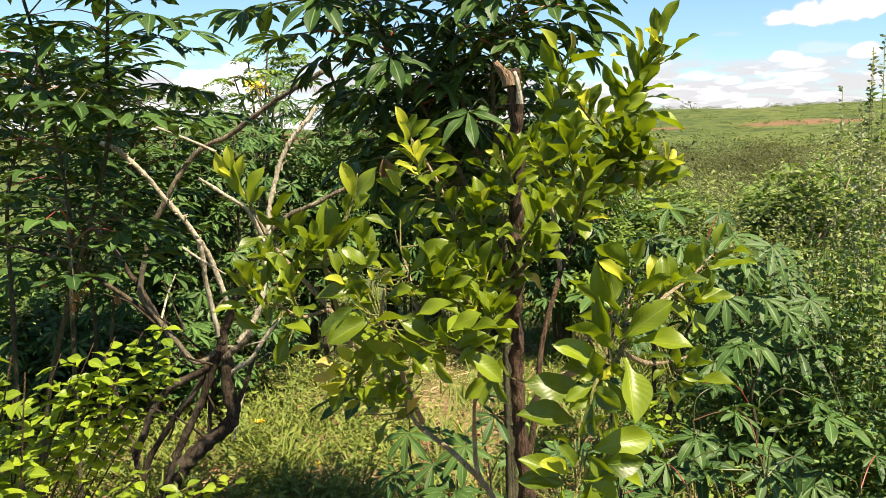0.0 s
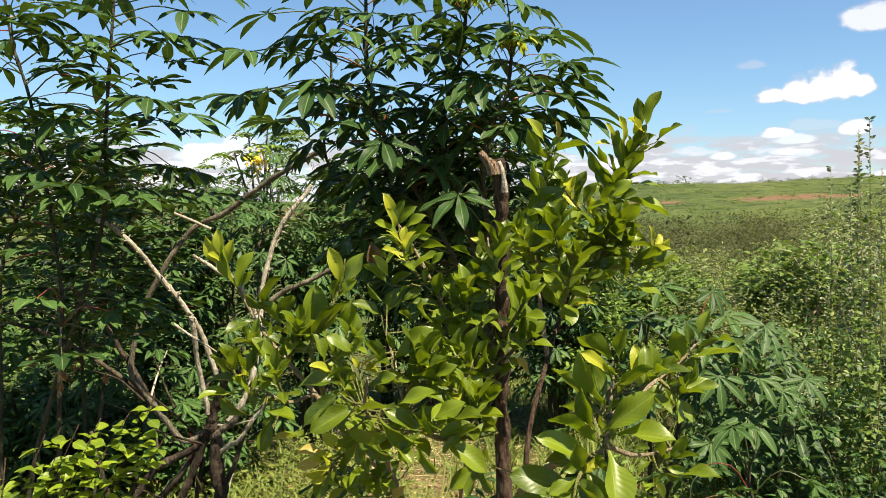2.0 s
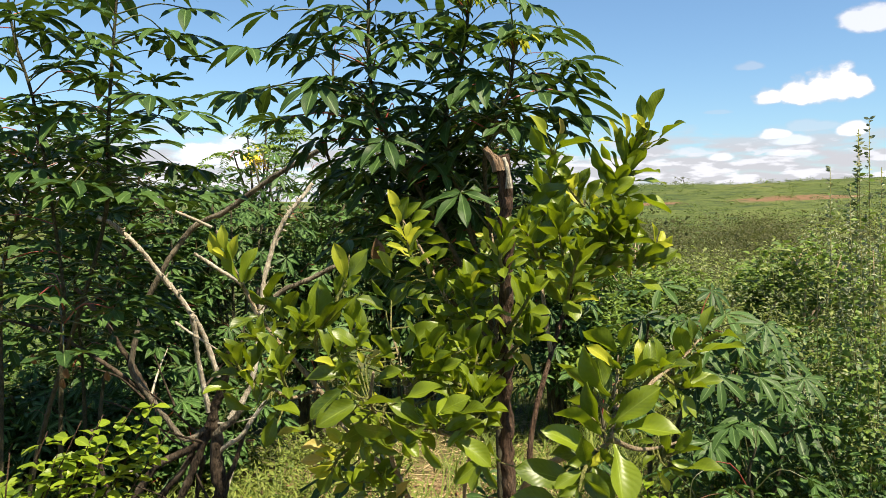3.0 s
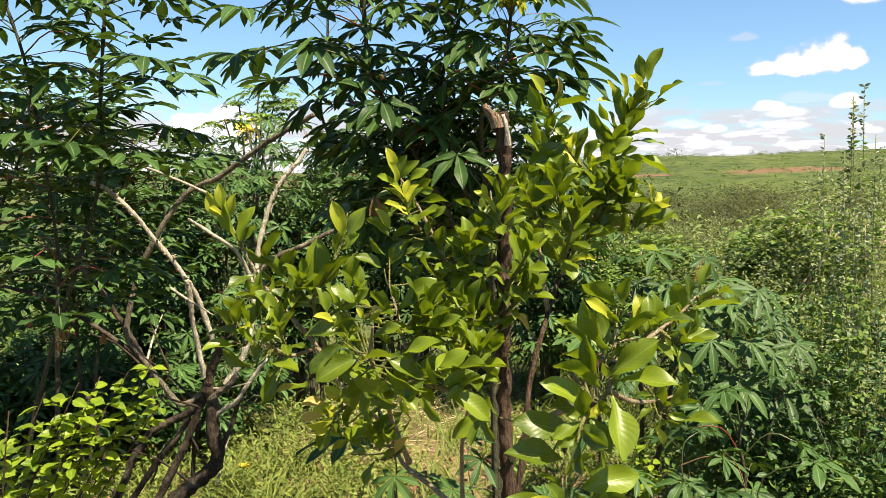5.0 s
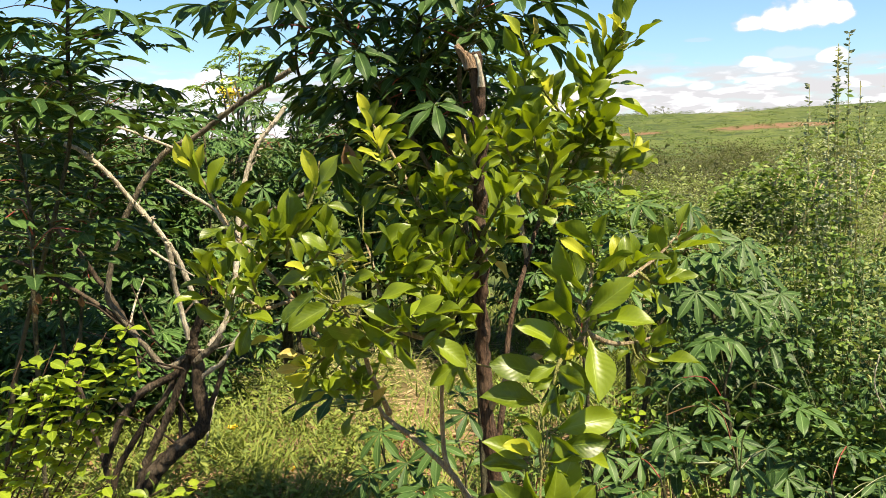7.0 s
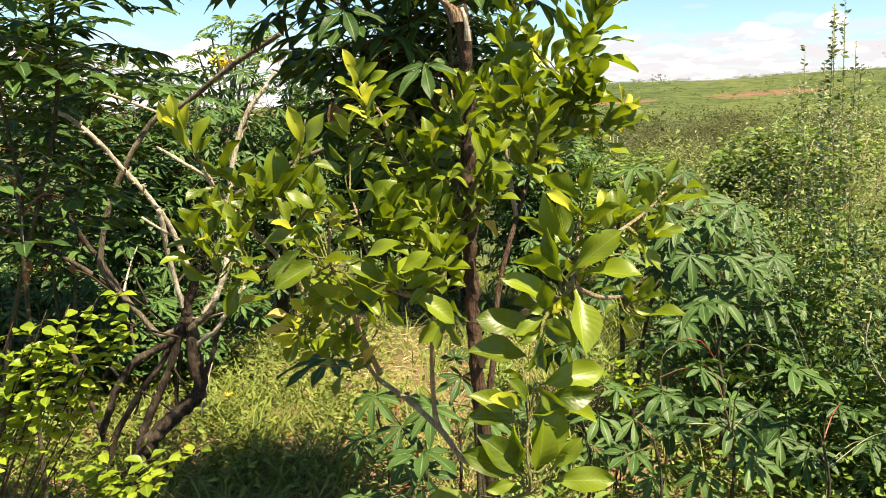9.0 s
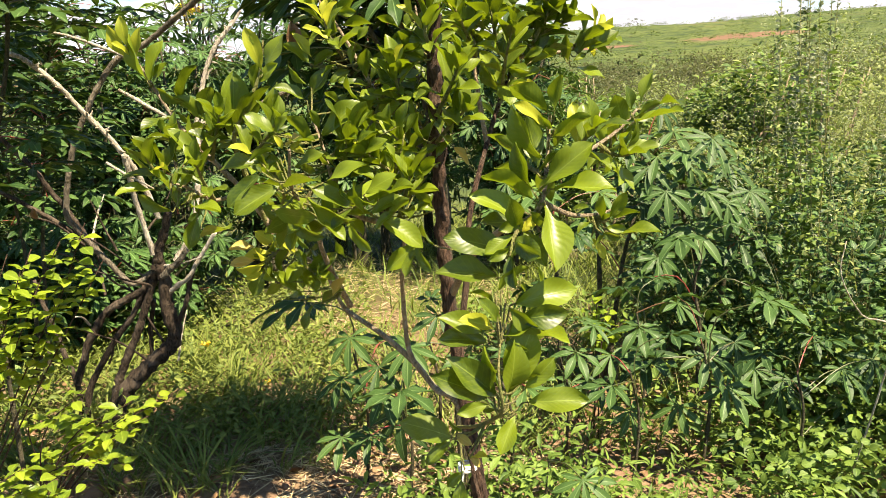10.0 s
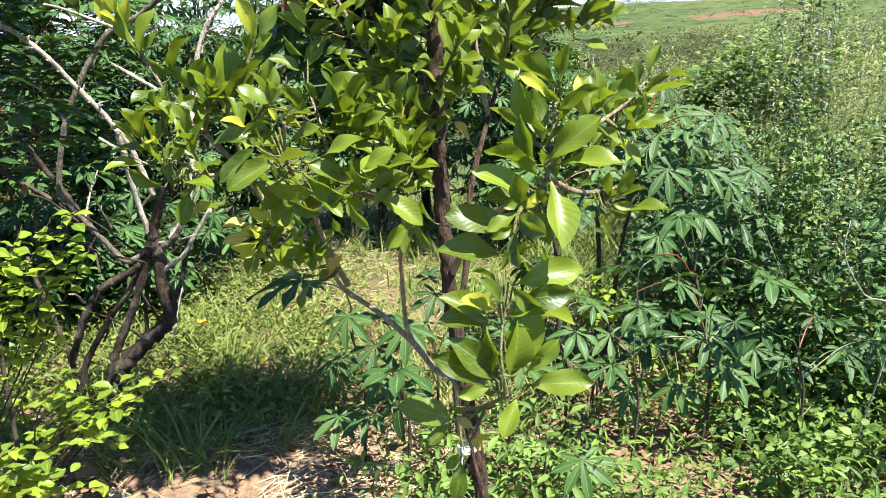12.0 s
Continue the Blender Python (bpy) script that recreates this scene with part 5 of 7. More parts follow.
growing_tip(big, (0.098, 2.380, 2.321), 1)
growing_tip(big, (0.212, 2.220, 2.163), 2)
growing_tip(big, (-0.201, 2.340, 2.367), 3)
for p in ((-1.210, 2.380, 1.294), (-1.121, 2.400, 1.247), (-1.133, 2.400, 1.216), (-1.039, 2.500, 1.218)):
    part("dry_leaf", DRY_LEAF, leaning, aim(p, (0.1, 0, -1), LIT, 0.040), "withered brown hanging leaf")
MID = "waist-high cassava plant with glossy pale-veined leaves"
cassava((1.02, 3.75), [[(1.0, 3.74, 0.7), (0.975, 3.750, 0.973), (0.981, 3.700, 1.223)], [(1.1, 3.7, 0.6), (1.182, 3.720, 0.924), (1.187, 3.680, 1.146)]], 12, 1.0, MID, 8, 0.30, (-5, 38), 0.012, kinds=UP_LEAF)
cassava((1.55, 3.85), [[(1.5, 3.8, 0.6), (1.428, 3.800, 0.852), (1.424, 3.780, 1.076)], [(1.65, 3.8, 0.5), (1.659, 3.800, 0.626), (1.641, 3.720, 0.828)]], 12, 1.0, MID, 9, 0.30, (-5, 38), 0.012, kinds=UP_LEAF)
cassava((0.75, 3.45), [[(0.75, 3.45, 0.5), (0.721, 3.400, 0.741), (0.692, 3.400, 0.942)]], 8, 0.95, MID, 10, 0.30, (-5, 38), 0.011, kinds=UP_LEAF)
cassava((1.35, 3.35), [[(1.36, 3.36, 0.4), (1.324, 3.350, 0.603), (1.342, 3.320, 0.737)]], 6, 1.0, MID, 11, 0.25, (-5, 38), 0.011, kinds=UP_LEAF)
LOW = "low young cassava plant with fanned pale-veined leaves"
for k, (x, y, h, n) in enumerate(((-0.12, 2.92, 0.56, 3), (0.04, 2.70, 0.46, 3), (0.16, 2.98, 0.60, 3), (0.98, 3.02, 0.62, 3), (0.86, 2.70, 0.52, 3), (1.16, 2.80, 0.56, 3), (1.48, 2.72, 0.46, 3), (0.66, 2.95, 0.50, 3),
                                  (0.42, 2.80, 0.46, 3))):
    cassava((x, y), [[(x + 0.02, y - 0.02, h * 0.6), (x - 0.02, y - 0.03, h)]], n, 1.1, LOW, 30 + k, 0.35, (5, 45), 0.007, "young cassava plants", UP_LEAF)


# leaves that stand out singly: each blade at its place, its petiole running back to the nearest stem
CROWN_BLADE = [to_mesh("leaf", cassava_leaf((7, 6, 7, 5, 7, 7)[k], 0.004, 1.0, True, k + 210, (0.30, 0.42, 0.36, 0.26, 0.46, 0.34)[k], 0.0, (-6, 6, 14, 22, 2, 30)[k], 0.29), CASSAVA_MATS) for k in range(6)]
FAN_BLADE = [to_mesh("leaf", cassava_leaf((7, 7, 8, 7, 6, 7)[k], 0.004, 1.0, True, k + 310, (0.18, 0.28, 0.22, 0.34, 0.24, 0.16)[k], 0.0, (34, 48, 40, 56, 28, 44)[k], 0.25), CASSAVA_MATS) for k in range(6)]
single = random.Random(77)


def single_leaf(at, size, kinds, forward, reach):
    at = np.array(at)
    node, stem = min(STEMS, key=lambda n: np.linalg.norm(n[0] - at) + 1.5 * max(0.0, n[0][2] - at[2] + 0.02))
    if np.linalg.norm(node - at) > reach:
        x, y = at[0] + single.uniform(-0.12, 0.12), at[1] + 0.22
        cassava((x, y), [[(x, y, at[2] * 0.5), (x + 0.01, y - 0.02, at[2] - 0.04)]], 0, 1.0, LOW, 500 + len(STEMS), r=0.0045, group="young cassava plants")
        node, stem = STEMS[-1]
    out = Vector((at[0] - node[0], at[1] - node[1], 0))
    out = out.normalized() if out.length > 0.03 else Vector((single.uniform(-1, 1), 0, 0))
    way = out * (1 - 0.5 * forward) + Vector((single.uniform(-0.35, 0.35), -forward, single.uniform(-0.05, 0.15)))
    part("leaf", single.choice(kinds), stem, aim(at, way, UP, size * single.uniform(0.92, 1.08), single.uniform(-0.22, 0.22)))
    bend = node + (at - node) * 0.55 + np.array((0, 0, 0.10 * np.linalg.norm(at - node)))
    v, q, t = tube([node, bend, at], 0.0026, 0.0017, 5, 5)
    part("petiole", quad_mesh("petiole", v, q, t, [M_PETIOLE]), stem)


def crown_leaf(at, size):
    single_leaf(at, size, CROWN_BLADE, 0.35, 0.60)


def fan_leaf(at, size):
    single_leaf(at, size, FAN_BLADE, 0.95, 0.42)


# the tall crown
crown_leaf((-0.384, 2.244, 2.210), 0.151)
crown_leaf((-0.512, 2.188, 2.158), 0.148)
crown_leaf((-0.344, 2.348, 2.282), 0.133)
crown_leaf((-0.234, 2.163, 2.204), 0.115)
crown_leaf((-0.282, 2.311, 2.305), 0.131)
crown_leaf((-0.134, 2.257, 2.217), 0.121)
crown_leaf((-0.044, 2.159, 2.223), 0.122)
crown_leaf((0.009, 2.302, 2.188), 0.147)
crown_leaf((-0.082, 2.152, 2.135), 0.107)
crown_leaf((0.091, 2.279, 2.223), 0.146)
crown_leaf((0.160, 2.162, 2.183), 0.146)
crown_leaf((0.198, 2.169, 2.226), 0.139)
crown_leaf((0.295, 2.276, 2.220), 0.146)
crown_leaf((0.362, 2.405, 2.269), 0.162)
crown_leaf((0.360, 2.180, 2.130), 0.140)
crown_leaf((0.260, 2.211, 2.098), 0.141)
crown_leaf((0.370, 2.341, 2.105), 0.149)
crown_leaf((0.218, 2.443, 2.099), 0.148)
crown_leaf((0.393, 2.325, 2.060), 0.157)
crown_leaf((0.312, 2.267, 2.013), 0.153)
crown_leaf((-0.507, 2.452, 2.097), 0.174)
crown_leaf((-0.324, 2.155, 2.059), 0.138)
crown_leaf((-0.262, 2.415, 2.076), 0.146)
crown_leaf((-0.399, 2.233, 1.986), 0.150)
crown_leaf((-0.436, 2.186, 1.969), 0.124)
crown_leaf((-0.266, 2.178, 1.964), 0.123)
crown_leaf((-0.179, 2.239, 2.073), 0.127)
crown_leaf((-0.075, 2.401, 1.890), 0.162)
crown_leaf((-0.130, 2.198, 1.880), 0.140)
crown_leaf((0.140, 2.326, 1.999), 0.132)
crown_leaf((0.191, 2.344, 1.985), 0.133)
crown_leaf((-0.118, 2.259, 2.053), 0.129)
crown_leaf((-0.023, 2.315, 2.086), 0.140)
crown_leaf((0.070, 2.160, 2.039), 0.122)
crown_leaf((0.115, 2.159, 2.092), 0.131)
crown_leaf((-0.208, 2.206, 1.983), 0.110)
crown_leaf((-0.570, 2.358, 2.066), 0.134)
crown_leaf((-0.326, 2.277, 2.166), 0.146)
crown_leaf((-0.195, 2.241, 2.120), 0.127)
crown_leaf((-0.056, 2.327, 2.023), 0.132)
crown_leaf((0.041, 2.285, 1.986), 0.130)
crown_leaf((0.245, 2.236, 1.950), 0.135)
crown_leaf((0.380, 2.394, 1.966), 0.136)
crown_leaf((0.425, 2.364, 2.005), 0.134)
crown_leaf((-0.193, 2.218, 1.900), 0.126)
crown_leaf((-0.023, 2.324, 1.860), 0.132)
crown_leaf((0.091, 2.308, 1.924), 0.131)
crown_leaf((-0.365, 2.420, 1.924), 0.129)
crown_leaf((-0.258, 2.373, 1.879), 0.135)
crown_leaf((-0.179, 2.232, 2.273), 0.127)
crown_leaf((-0.129, 2.454, 2.396), 0.157)
crown_leaf((-0.326, 2.178, 2.319), 0.140)
crown_leaf((-0.468, 2.274, 2.282), 0.145)
crown_leaf((-0.225, 2.382, 2.442), 0.152)
crown_leaf((-0.022, 2.189, 2.339), 0.140)
crown_leaf((0.104, 2.296, 2.354), 0.139)
crown_leaf((0.189, 2.153, 2.300), 0.122)
crown_leaf((0.025, 2.354, 2.304), 0.134)
# the slender plants against the sky
crown_leaf((-1.159, 2.443, 2.352), 0.139)
crown_leaf((-0.745, 2.398, 2.320), 0.145)
crown_leaf((-1.208, 2.470, 2.263), 0.149)
crown_leaf((-0.791, 2.335, 2.237), 0.132)
crown_leaf((-0.729, 2.427, 2.246), 0.147)
crown_leaf((-0.898, 2.403, 2.243), 0.120)
crown_leaf((-1.014, 2.399, 2.225), 0.128)
crown_leaf((-1.111, 2.369, 2.140), 0.160)
crown_leaf((-1.017, 2.462, 2.122), 0.140)
crown_leaf((-1.072, 2.487, 2.040), 0.141)
crown_leaf((-0.890, 2.374, 2.067), 0.135)
crown_leaf((-0.741, 2.419, 2.019), 0.146)
crown_leaf((-0.808, 2.275, 2.045), 0.130)
crown_leaf((-1.212, 2.428, 2.309), 0.138)
crown_leaf((-1.265, 2.415, 2.239), 0.129)
crown_leaf((-1.340, 2.498, 2.170), 0.115)
crown_leaf((-1.182, 2.457, 1.898), 0.140)
crown_leaf((-1.021, 2.328, 1.922), 0.132)
crown_leaf((-0.930, 2.353, 1.904), 0.150)
crown_leaf((-0.840, 2.420, 2.007), 0.138)
crown_leaf((-0.850, 2.265, 1.952), 0.129)
crown_leaf((-1.206, 2.371, 1.950), 0.135)
crown_leaf((-1.201, 2.300, 2.023), 0.114)
crown_leaf((-1.063, 2.288, 1.990), 0.130)
crown_leaf((-1.143, 2.274, 1.837), 0.129)
crown_leaf((-1.036, 2.444, 1.829), 0.139)
crown_leaf((-1.053, 2.291, 1.774), 0.131)
crown_leaf((-0.888, 2.319, 1.840), 0.123)
crown_leaf((-1.250, 2.354, 1.783), 0.117)
crown_leaf((-0.990, 2.469, 2.414), 0.140)
crown_leaf((-1.024, 2.279, 2.376), 0.130)
crown_leaf((-0.817, 2.368, 2.386), 0.134)
crown_leaf((-0.642, 2.392, 2.377), 0.136)
crown_leaf((-1.301, 2.472, 2.396), 0.140)
crown_leaf((-0.743, 2.457, 1.848), 0.104)
crown_leaf((-0.824, 2.467, 1.866), 0.113)
crown_leaf((-0.859, 2.327, 1.792), 0.107)
# the waist-high stand
fan_leaf((1.002, 3.575, 1.396), 0.164)
fan_leaf((1.215, 3.558, 1.155), 0.162)
fan_leaf((1.343, 3.715, 1.251), 0.197)
fan_leaf((1.612, 3.737, 1.093), 0.205)
fan_leaf((1.440, 3.495, 1.232), 0.176)
fan_leaf((1.522, 3.503, 0.939), 0.154)
fan_leaf((1.381, 3.520, 0.815), 0.177)
fan_leaf((1.167, 3.520, 1.119), 0.154)
fan_leaf((1.089, 3.595, 1.088), 0.148)
fan_leaf((1.133, 3.627, 1.233), 0.159)
fan_leaf((1.428, 3.529, 0.995), 0.161)
fan_leaf((1.222, 3.451, 1.016), 0.158)
fan_leaf((1.370, 3.576, 0.645), 0.164)
fan_leaf((1.142, 3.561, 0.639), 0.162)
fan_leaf((1.675, 3.620, 0.970), 0.166)
fan_leaf((1.281, 3.736, 1.358), 0.154)
fan_leaf((0.950, 3.657, 1.251), 0.151)
fan_leaf((1.629, 3.605, 0.738), 0.165)
fan_leaf((1.183, 3.635, 0.937), 0.160)
fan_leaf((1.521, 3.653, 0.624), 0.167)
fan_leaf((0.930, 3.466, 1.026), 0.143)
fan_leaf((1.417, 3.720, 1.098), 0.177)
# the low plants of the east side
fan_leaf((1.114, 2.967, 0.658), 0.122)
fan_leaf((1.014, 2.990, 0.553), 0.143)
fan_leaf((1.232, 2.971, 0.531), 0.136)
fan_leaf((1.304, 2.874, 0.520), 0.164)
fan_leaf((0.958, 2.876, 0.501), 0.158)
fan_leaf((1.168, 2.805, 0.504), 0.154)
fan_leaf((1.415, 2.932, 0.383), 0.147)
fan_leaf((0.806, 2.795, 0.529), 0.128)
fan_leaf((1.246, 2.796, 0.379), 0.153)
fan_leaf((0.889, 2.830, 0.284), 0.135)
fan_leaf((1.075, 2.819, 0.301), 0.135)
fan_leaf((1.343, 2.862, 0.134), 0.173)
fan_leaf((1.492, 2.793, 0.388), 0.123)
fan_leaf((1.677, 2.780, 0.427), 0.158)
fan_leaf((1.817, 2.816, 0.443), 0.186)
fan_leaf((1.782, 2.804, 0.168), 0.159)
fan_leaf((1.744, 2.867, 0.237), 0.110)
fan_leaf((1.448, 2.786, 0.360), 0.132)
fan_leaf((0.704, 2.990, 0.349), 0.123)
fan_leaf((0.801, 2.927, 0.369), 0.121)
fan_leaf((0.747, 2.816, 0.638), 0.108)
fan_leaf((1.592, 2.841, 0.537), 0.117)
# the low plants behind the fruit tree
fan_leaf((-0.126, 2.596, 0.721), 0.133)
fan_leaf((-0.039, 2.598, 0.612), 0.147)
fan_leaf((0.067, 2.560, 0.689), 0.145)
fan_leaf((-0.169, 2.676, 0.548), 0.128)
fan_leaf((0.027, 2.699, 0.399), 0.177)
fan_leaf((-0.179, 2.615, 0.357), 0.129)
fan_leaf((0.169, 2.617, 0.775), 0.115)
fan_leaf((-0.079, 2.554, 0.384), 0.117)
fan_leaf((0.547, 2.134, 0.406), 0.117)

# the dark heart of the tall crown
for _ in range(70):
    crown_leaf((single.uniform(-0.34, 0.30), single.uniform(2.40, 2.78), single.uniform(1.58, 2.16)), single.uniform(0.10, 0.14))


def far_cassava(x, y, h, count, wide, seed):
    """A cassava bush some metres off: stems and a mass of hand-shaped leaves."""
    g = random.Random(seed)
    z = land(x, y)
    plant = thing("cassava_bush", (x, y, z), "leafy cassava bush in a dense green thicket", "cassava", "thicket of cassava")
    geo, tips = Geo(), []
    for k in range(5):
        a = g.random() * 6.28
        top = (x + wide * 0.6 * math.cos(a), y + wide * 0.6 * math.sin(a), z + h * g.uniform(0.75, 0.98))
        mid = (x + wide * 0.15 * math.cos(a), y + wide * 0.15 * math.sin(a), z + h * 0.45)
        limb("stem", [(x + 0.02 * k, y, z - 0.03), mid, top], 0.017, 0.007, M_STEM, plant, 6, 4, 0.2)
        tips.append(smooth_line([(x, y, z), mid, top], 8))
    for k in range(3):
        ms = []
        for i in range(count // 3):
            line = g.choice(tips)
            s = 0.25 + 0.75 * g.random() ** 0.8
            at = Vector(line[min(len(line) - 1, int(s * (len(line) - 1)))]) + Vector((g.gauss(0, wide * 0.2), g.gauss(0, wide * 0.2), g.gauss(0, 0.05)))
            a, up = g.random() * 6.28, radians(g.uniform(-25, 40))
            way = (math.cos(a) * math.cos(up), math.sin(a) * math.cos(up), math.sin(up))
            ms.append(aim(at, way, UP, g.uniform(0.62, 1.02), g.uniform(-0.4, 0.4)))
        scatter(geo, FAR_LEAF[k], ms)
    part("foliage", geo.mesh("foliage", [M_CASSAVA_FAR, M_PETIOLE_FAR]), plant, kind="stuff")


spots = random.Random(9)
for k, (x, y, h) in enumerate(((-3.3, 5.2, 1.55), (-1.75, 5.2, 1.75), (-1.05, 6.0, 1.9), (-0.3, 6.4, 2.0), (0.4, 6.6, 1.9), (-2.9, 6.4, 1.2), (-2.0, 6.6, 1.85), (-1.2, 6.9, 2.0),
                               (-0.5, 7.0, 2.05), (0.3, 7.1, 1.9), (-3.9, 6.4, 1.0), (0.95, 6.4, 1.55), (-2.0, 5.6, 1.6), (-0.9, 5.9, 1.75), (-0.1, 6.6, 1.8), (0.85, 5.9, 1.5), (-1.35, 5.3, 1.7),
                               (-2.5, 4.8, 0.50), (-1.95, 4.7, 0.40), (-1.5, 4.85, 0.35))):
    far_cassava(x, y, h + 0.30, 290, 0.60, 60 + k)

# ---- the gnarled bush ----


SPURRED = [(-0.780, 3.560, 1.330), (-0.700, 3.580, 1.640), (-0.580, 3.600, 1.830)]


def gnarled_bush():
    foot = (-1.372, 3.470, 0.0)
    foot = (foot[0], foot[1], land(foot[0], foot[1]))
    bush = thing("gnarled_bush", foot, "gnarled old bush with bare forking dark limbs", "bush")
    W = lambda pts, r0, r1, mat=M_LIMB, sd=0, name="limb": limb(name, pts, r0 * 0.85, r1 * 0.8, mat, bush, 10, 8, 0.40, knots=0.12, seed=sd)
    W([(foot[0], foot[1], foot[2] - 0.05), (-1.284, 3.460, 0.076), (-1.188, 3.457, 0.233), (-1.068, 3.454, 0.354), (-0.965, 3.451, 0.440), (-0.944, 3.449, 0.510), (-0.965, 3.446, 0.627), (-0.961, 3.443, 0.752), (-0.983, 3.440, 0.816)], 0.0460, 0.0320, M_LIMB, 1, "trunk")
    W([(foot[0] - 0.09, foot[1] + 0.06, foot[2] - 0.03), (-1.434, 3.550, 0.113), (-1.436, 3.560, 0.246), (-1.469, 3.570, 0.352), (-1.510, 3.580, 0.511), (-1.551, 3.590, 0.636), (-1.574, 3.600, 0.730)], 0.0170, 0.0110, M_LIMB, 2)
    W([(-1.428, 3.540, 0.254), (-1.338, 3.524, 0.462), (-1.241, 3.508, 0.592), (-1.145, 3.492, 0.648), (-1.050, 3.476, 0.698), (-0.993, 3.460, 0.774)], 0.0200, 0.0210, M_LIMB, 3)
    W([(foot[0] - 0.04, foot[1] + 0.03, foot[2] - 0.03), (-1.371, 3.520, 0.218), (-1.286, 3.510, 0.364), (-1.206, 3.500, 0.482), (-1.130, 3.490, 0.571), (-1.067, 3.480, 0.685)], 0.0190, 0.0140, M_LIMB, 4)
    W([(foot[0] + 0.06, foot[1] + 0.03, foot[2] - 0.03), (-1.240, 3.490, 0.236), (-1.179, 3.482, 0.368), (-1.111, 3.475, 0.498), (-1.057, 3.468, 0.625), (-1.007, 3.460, 0.738)], 0.0210, 0.0200, M_LIMB, 5)
    W([(-1.077, 3.520, 0.348), (-1.064, 3.505, 0.498), (-1.028, 3.490, 0.642)], 0.0120, 0.0120, M_LIMB, 6)
    W([(-0.942, 3.440, 0.505), (-0.881, 3.433, 0.626), (-0.842, 3.427, 0.750), (-0.802, 3.420, 0.836)], 0.0140, 0.0100, M_LIMB, 7)
    W([(-0.986, 3.440, 0.791), (-0.962, 3.427, 0.879), (-0.929, 3.413, 0.947), (-0.899, 3.400, 1.036)], 0.0260, 0.0180, M_LIMB, 8)
    W([(-0.986, 3.420, 0.857), (-1.005, 3.396, 0.994), (-1.016, 3.372, 1.099), (-1.016, 3.348, 1.165), (-1.015, 3.324, 1.235), (-1.020, 3.300, 1.297)], 0.0130, 0.0140, M_PALE, 9)
    W([(-0.932, 3.380, 1.017), (-0.968, 3.358, 1.145), (-0.994, 3.336, 1.233), (-1.025, 3.313, 1.296), (-1.071, 3.291, 1.376), (-1.127, 3.269, 1.450), (-1.188, 3.247, 1.543), (-1.249, 3.224, 1.616), (-1.311, 3.202, 1.674), (-1.353, 3.180, 1.695)], 0.0130, 0.0110, M_PALE, 10)
    W([(-1.068, 3.240, 1.269), (-1.006, 3.227, 1.231), (-0.942, 3.213, 1.196), (-0.885, 3.200, 1.165)], 0.0070, 0.0040, M_PALE, 11)
    W([(-1.007, 3.460, 0.775), (-1.108, 3.480, 0.720), (-1.196, 3.470, 0.826), (-1.286, 3.460, 0.955), (-1.329, 3.450, 1.040), (-1.303, 3.440, 1.176), (-1.254, 3.430, 1.330), (-1.182, 3.420, 1.461), (-1.119, 3.410, 1.560), (-1.025, 3.400, 1.664), (-0.900, 3.370, 1.718), (-0.761, 3.320, 1.809), (-0.659, 3.280, 1.872), (-0.571, 3.240, 1.915), (-0.470, 3.200, 1.968)], 0.0150, 0.0130, M_GREYLIMB, 12)
    W([(-1.263, 3.490, 0.899), (-1.344, 3.492, 1.052), (-1.393, 3.494, 1.125), (-1.457, 3.496, 1.230), (-1.528, 3.498, 1.312), (-1.590, 3.500, 1.387)], 0.0140, 0.0110, M_LIMB, 13)
    W([(-1.282, 3.500, 0.917), (-1.488, 3.512, 1.060), (-1.716, 3.525, 1.183), (-1.946, 3.537, 1.244), (-2.103, 3.550, 1.259)], 0.0120, 0.0090, M_LIMB, 14)
    W([(-0.911, 3.460, 0.815), (-0.848, 3.474, 0.902), (-0.808, 3.488, 1.014), (-0.788, 3.502, 1.161), (-0.780, 3.516, 1.272), (-0.770, 3.530, 1.408), (-0.753, 3.544, 1.495), (-0.722, 3.558, 1.605), (-0.682, 3.572, 1.693), (-0.608, 3.586, 1.784), (-0.565, 3.600, 1.848)], 0.0160, 0.0105, M_PALE, 15)
    W([(-0.796, 3.520, 1.256), (-0.814, 3.500, 1.315), (-0.835, 3.480, 1.366), (-0.867, 3.460, 1.418), (-0.932, 3.440, 1.464), (-0.993, 3.420, 1.509), (-1.039, 3.400, 1.542)], 0.0110, 0.0080, M_PALE, 16)
    W([(-0.790, 3.560, 1.284), (-0.691, 3.545, 1.370), (-0.575, 3.530, 1.419), (-0.466, 3.515, 1.475), (-0.335, 3.500, 1.524)], 0.0140, 0.0110, M_GREYLIMB, 17)
    W([(-0.955, 3.380, 1.653), (-1.020, 3.360, 1.686), (-1.143, 3.340, 1.740), (-1.210, 3.320, 1.763), (-1.268, 3.300, 1.776)], 0.0080, 0.0050, M_PALE, 18)
    W([(-0.947, 3.440, 0.683), (-0.895, 3.420, 0.720), (-0.847, 3.400, 0.753), (-0.786, 3.380, 0.840), (-0.707, 3.360, 0.952)], 0.0140, 0.0100, M_PALE, 19)
    W([(-0.961, 3.420, 0.758), (-0.920, 3.407, 0.794), (-0.881, 3.393, 0.824), (-0.835, 3.380, 0.878)], 0.0190, 0.0150, M_GREYLIMB, 20)
    # thin crossing twigs low in the bush
    t = random.Random(31)
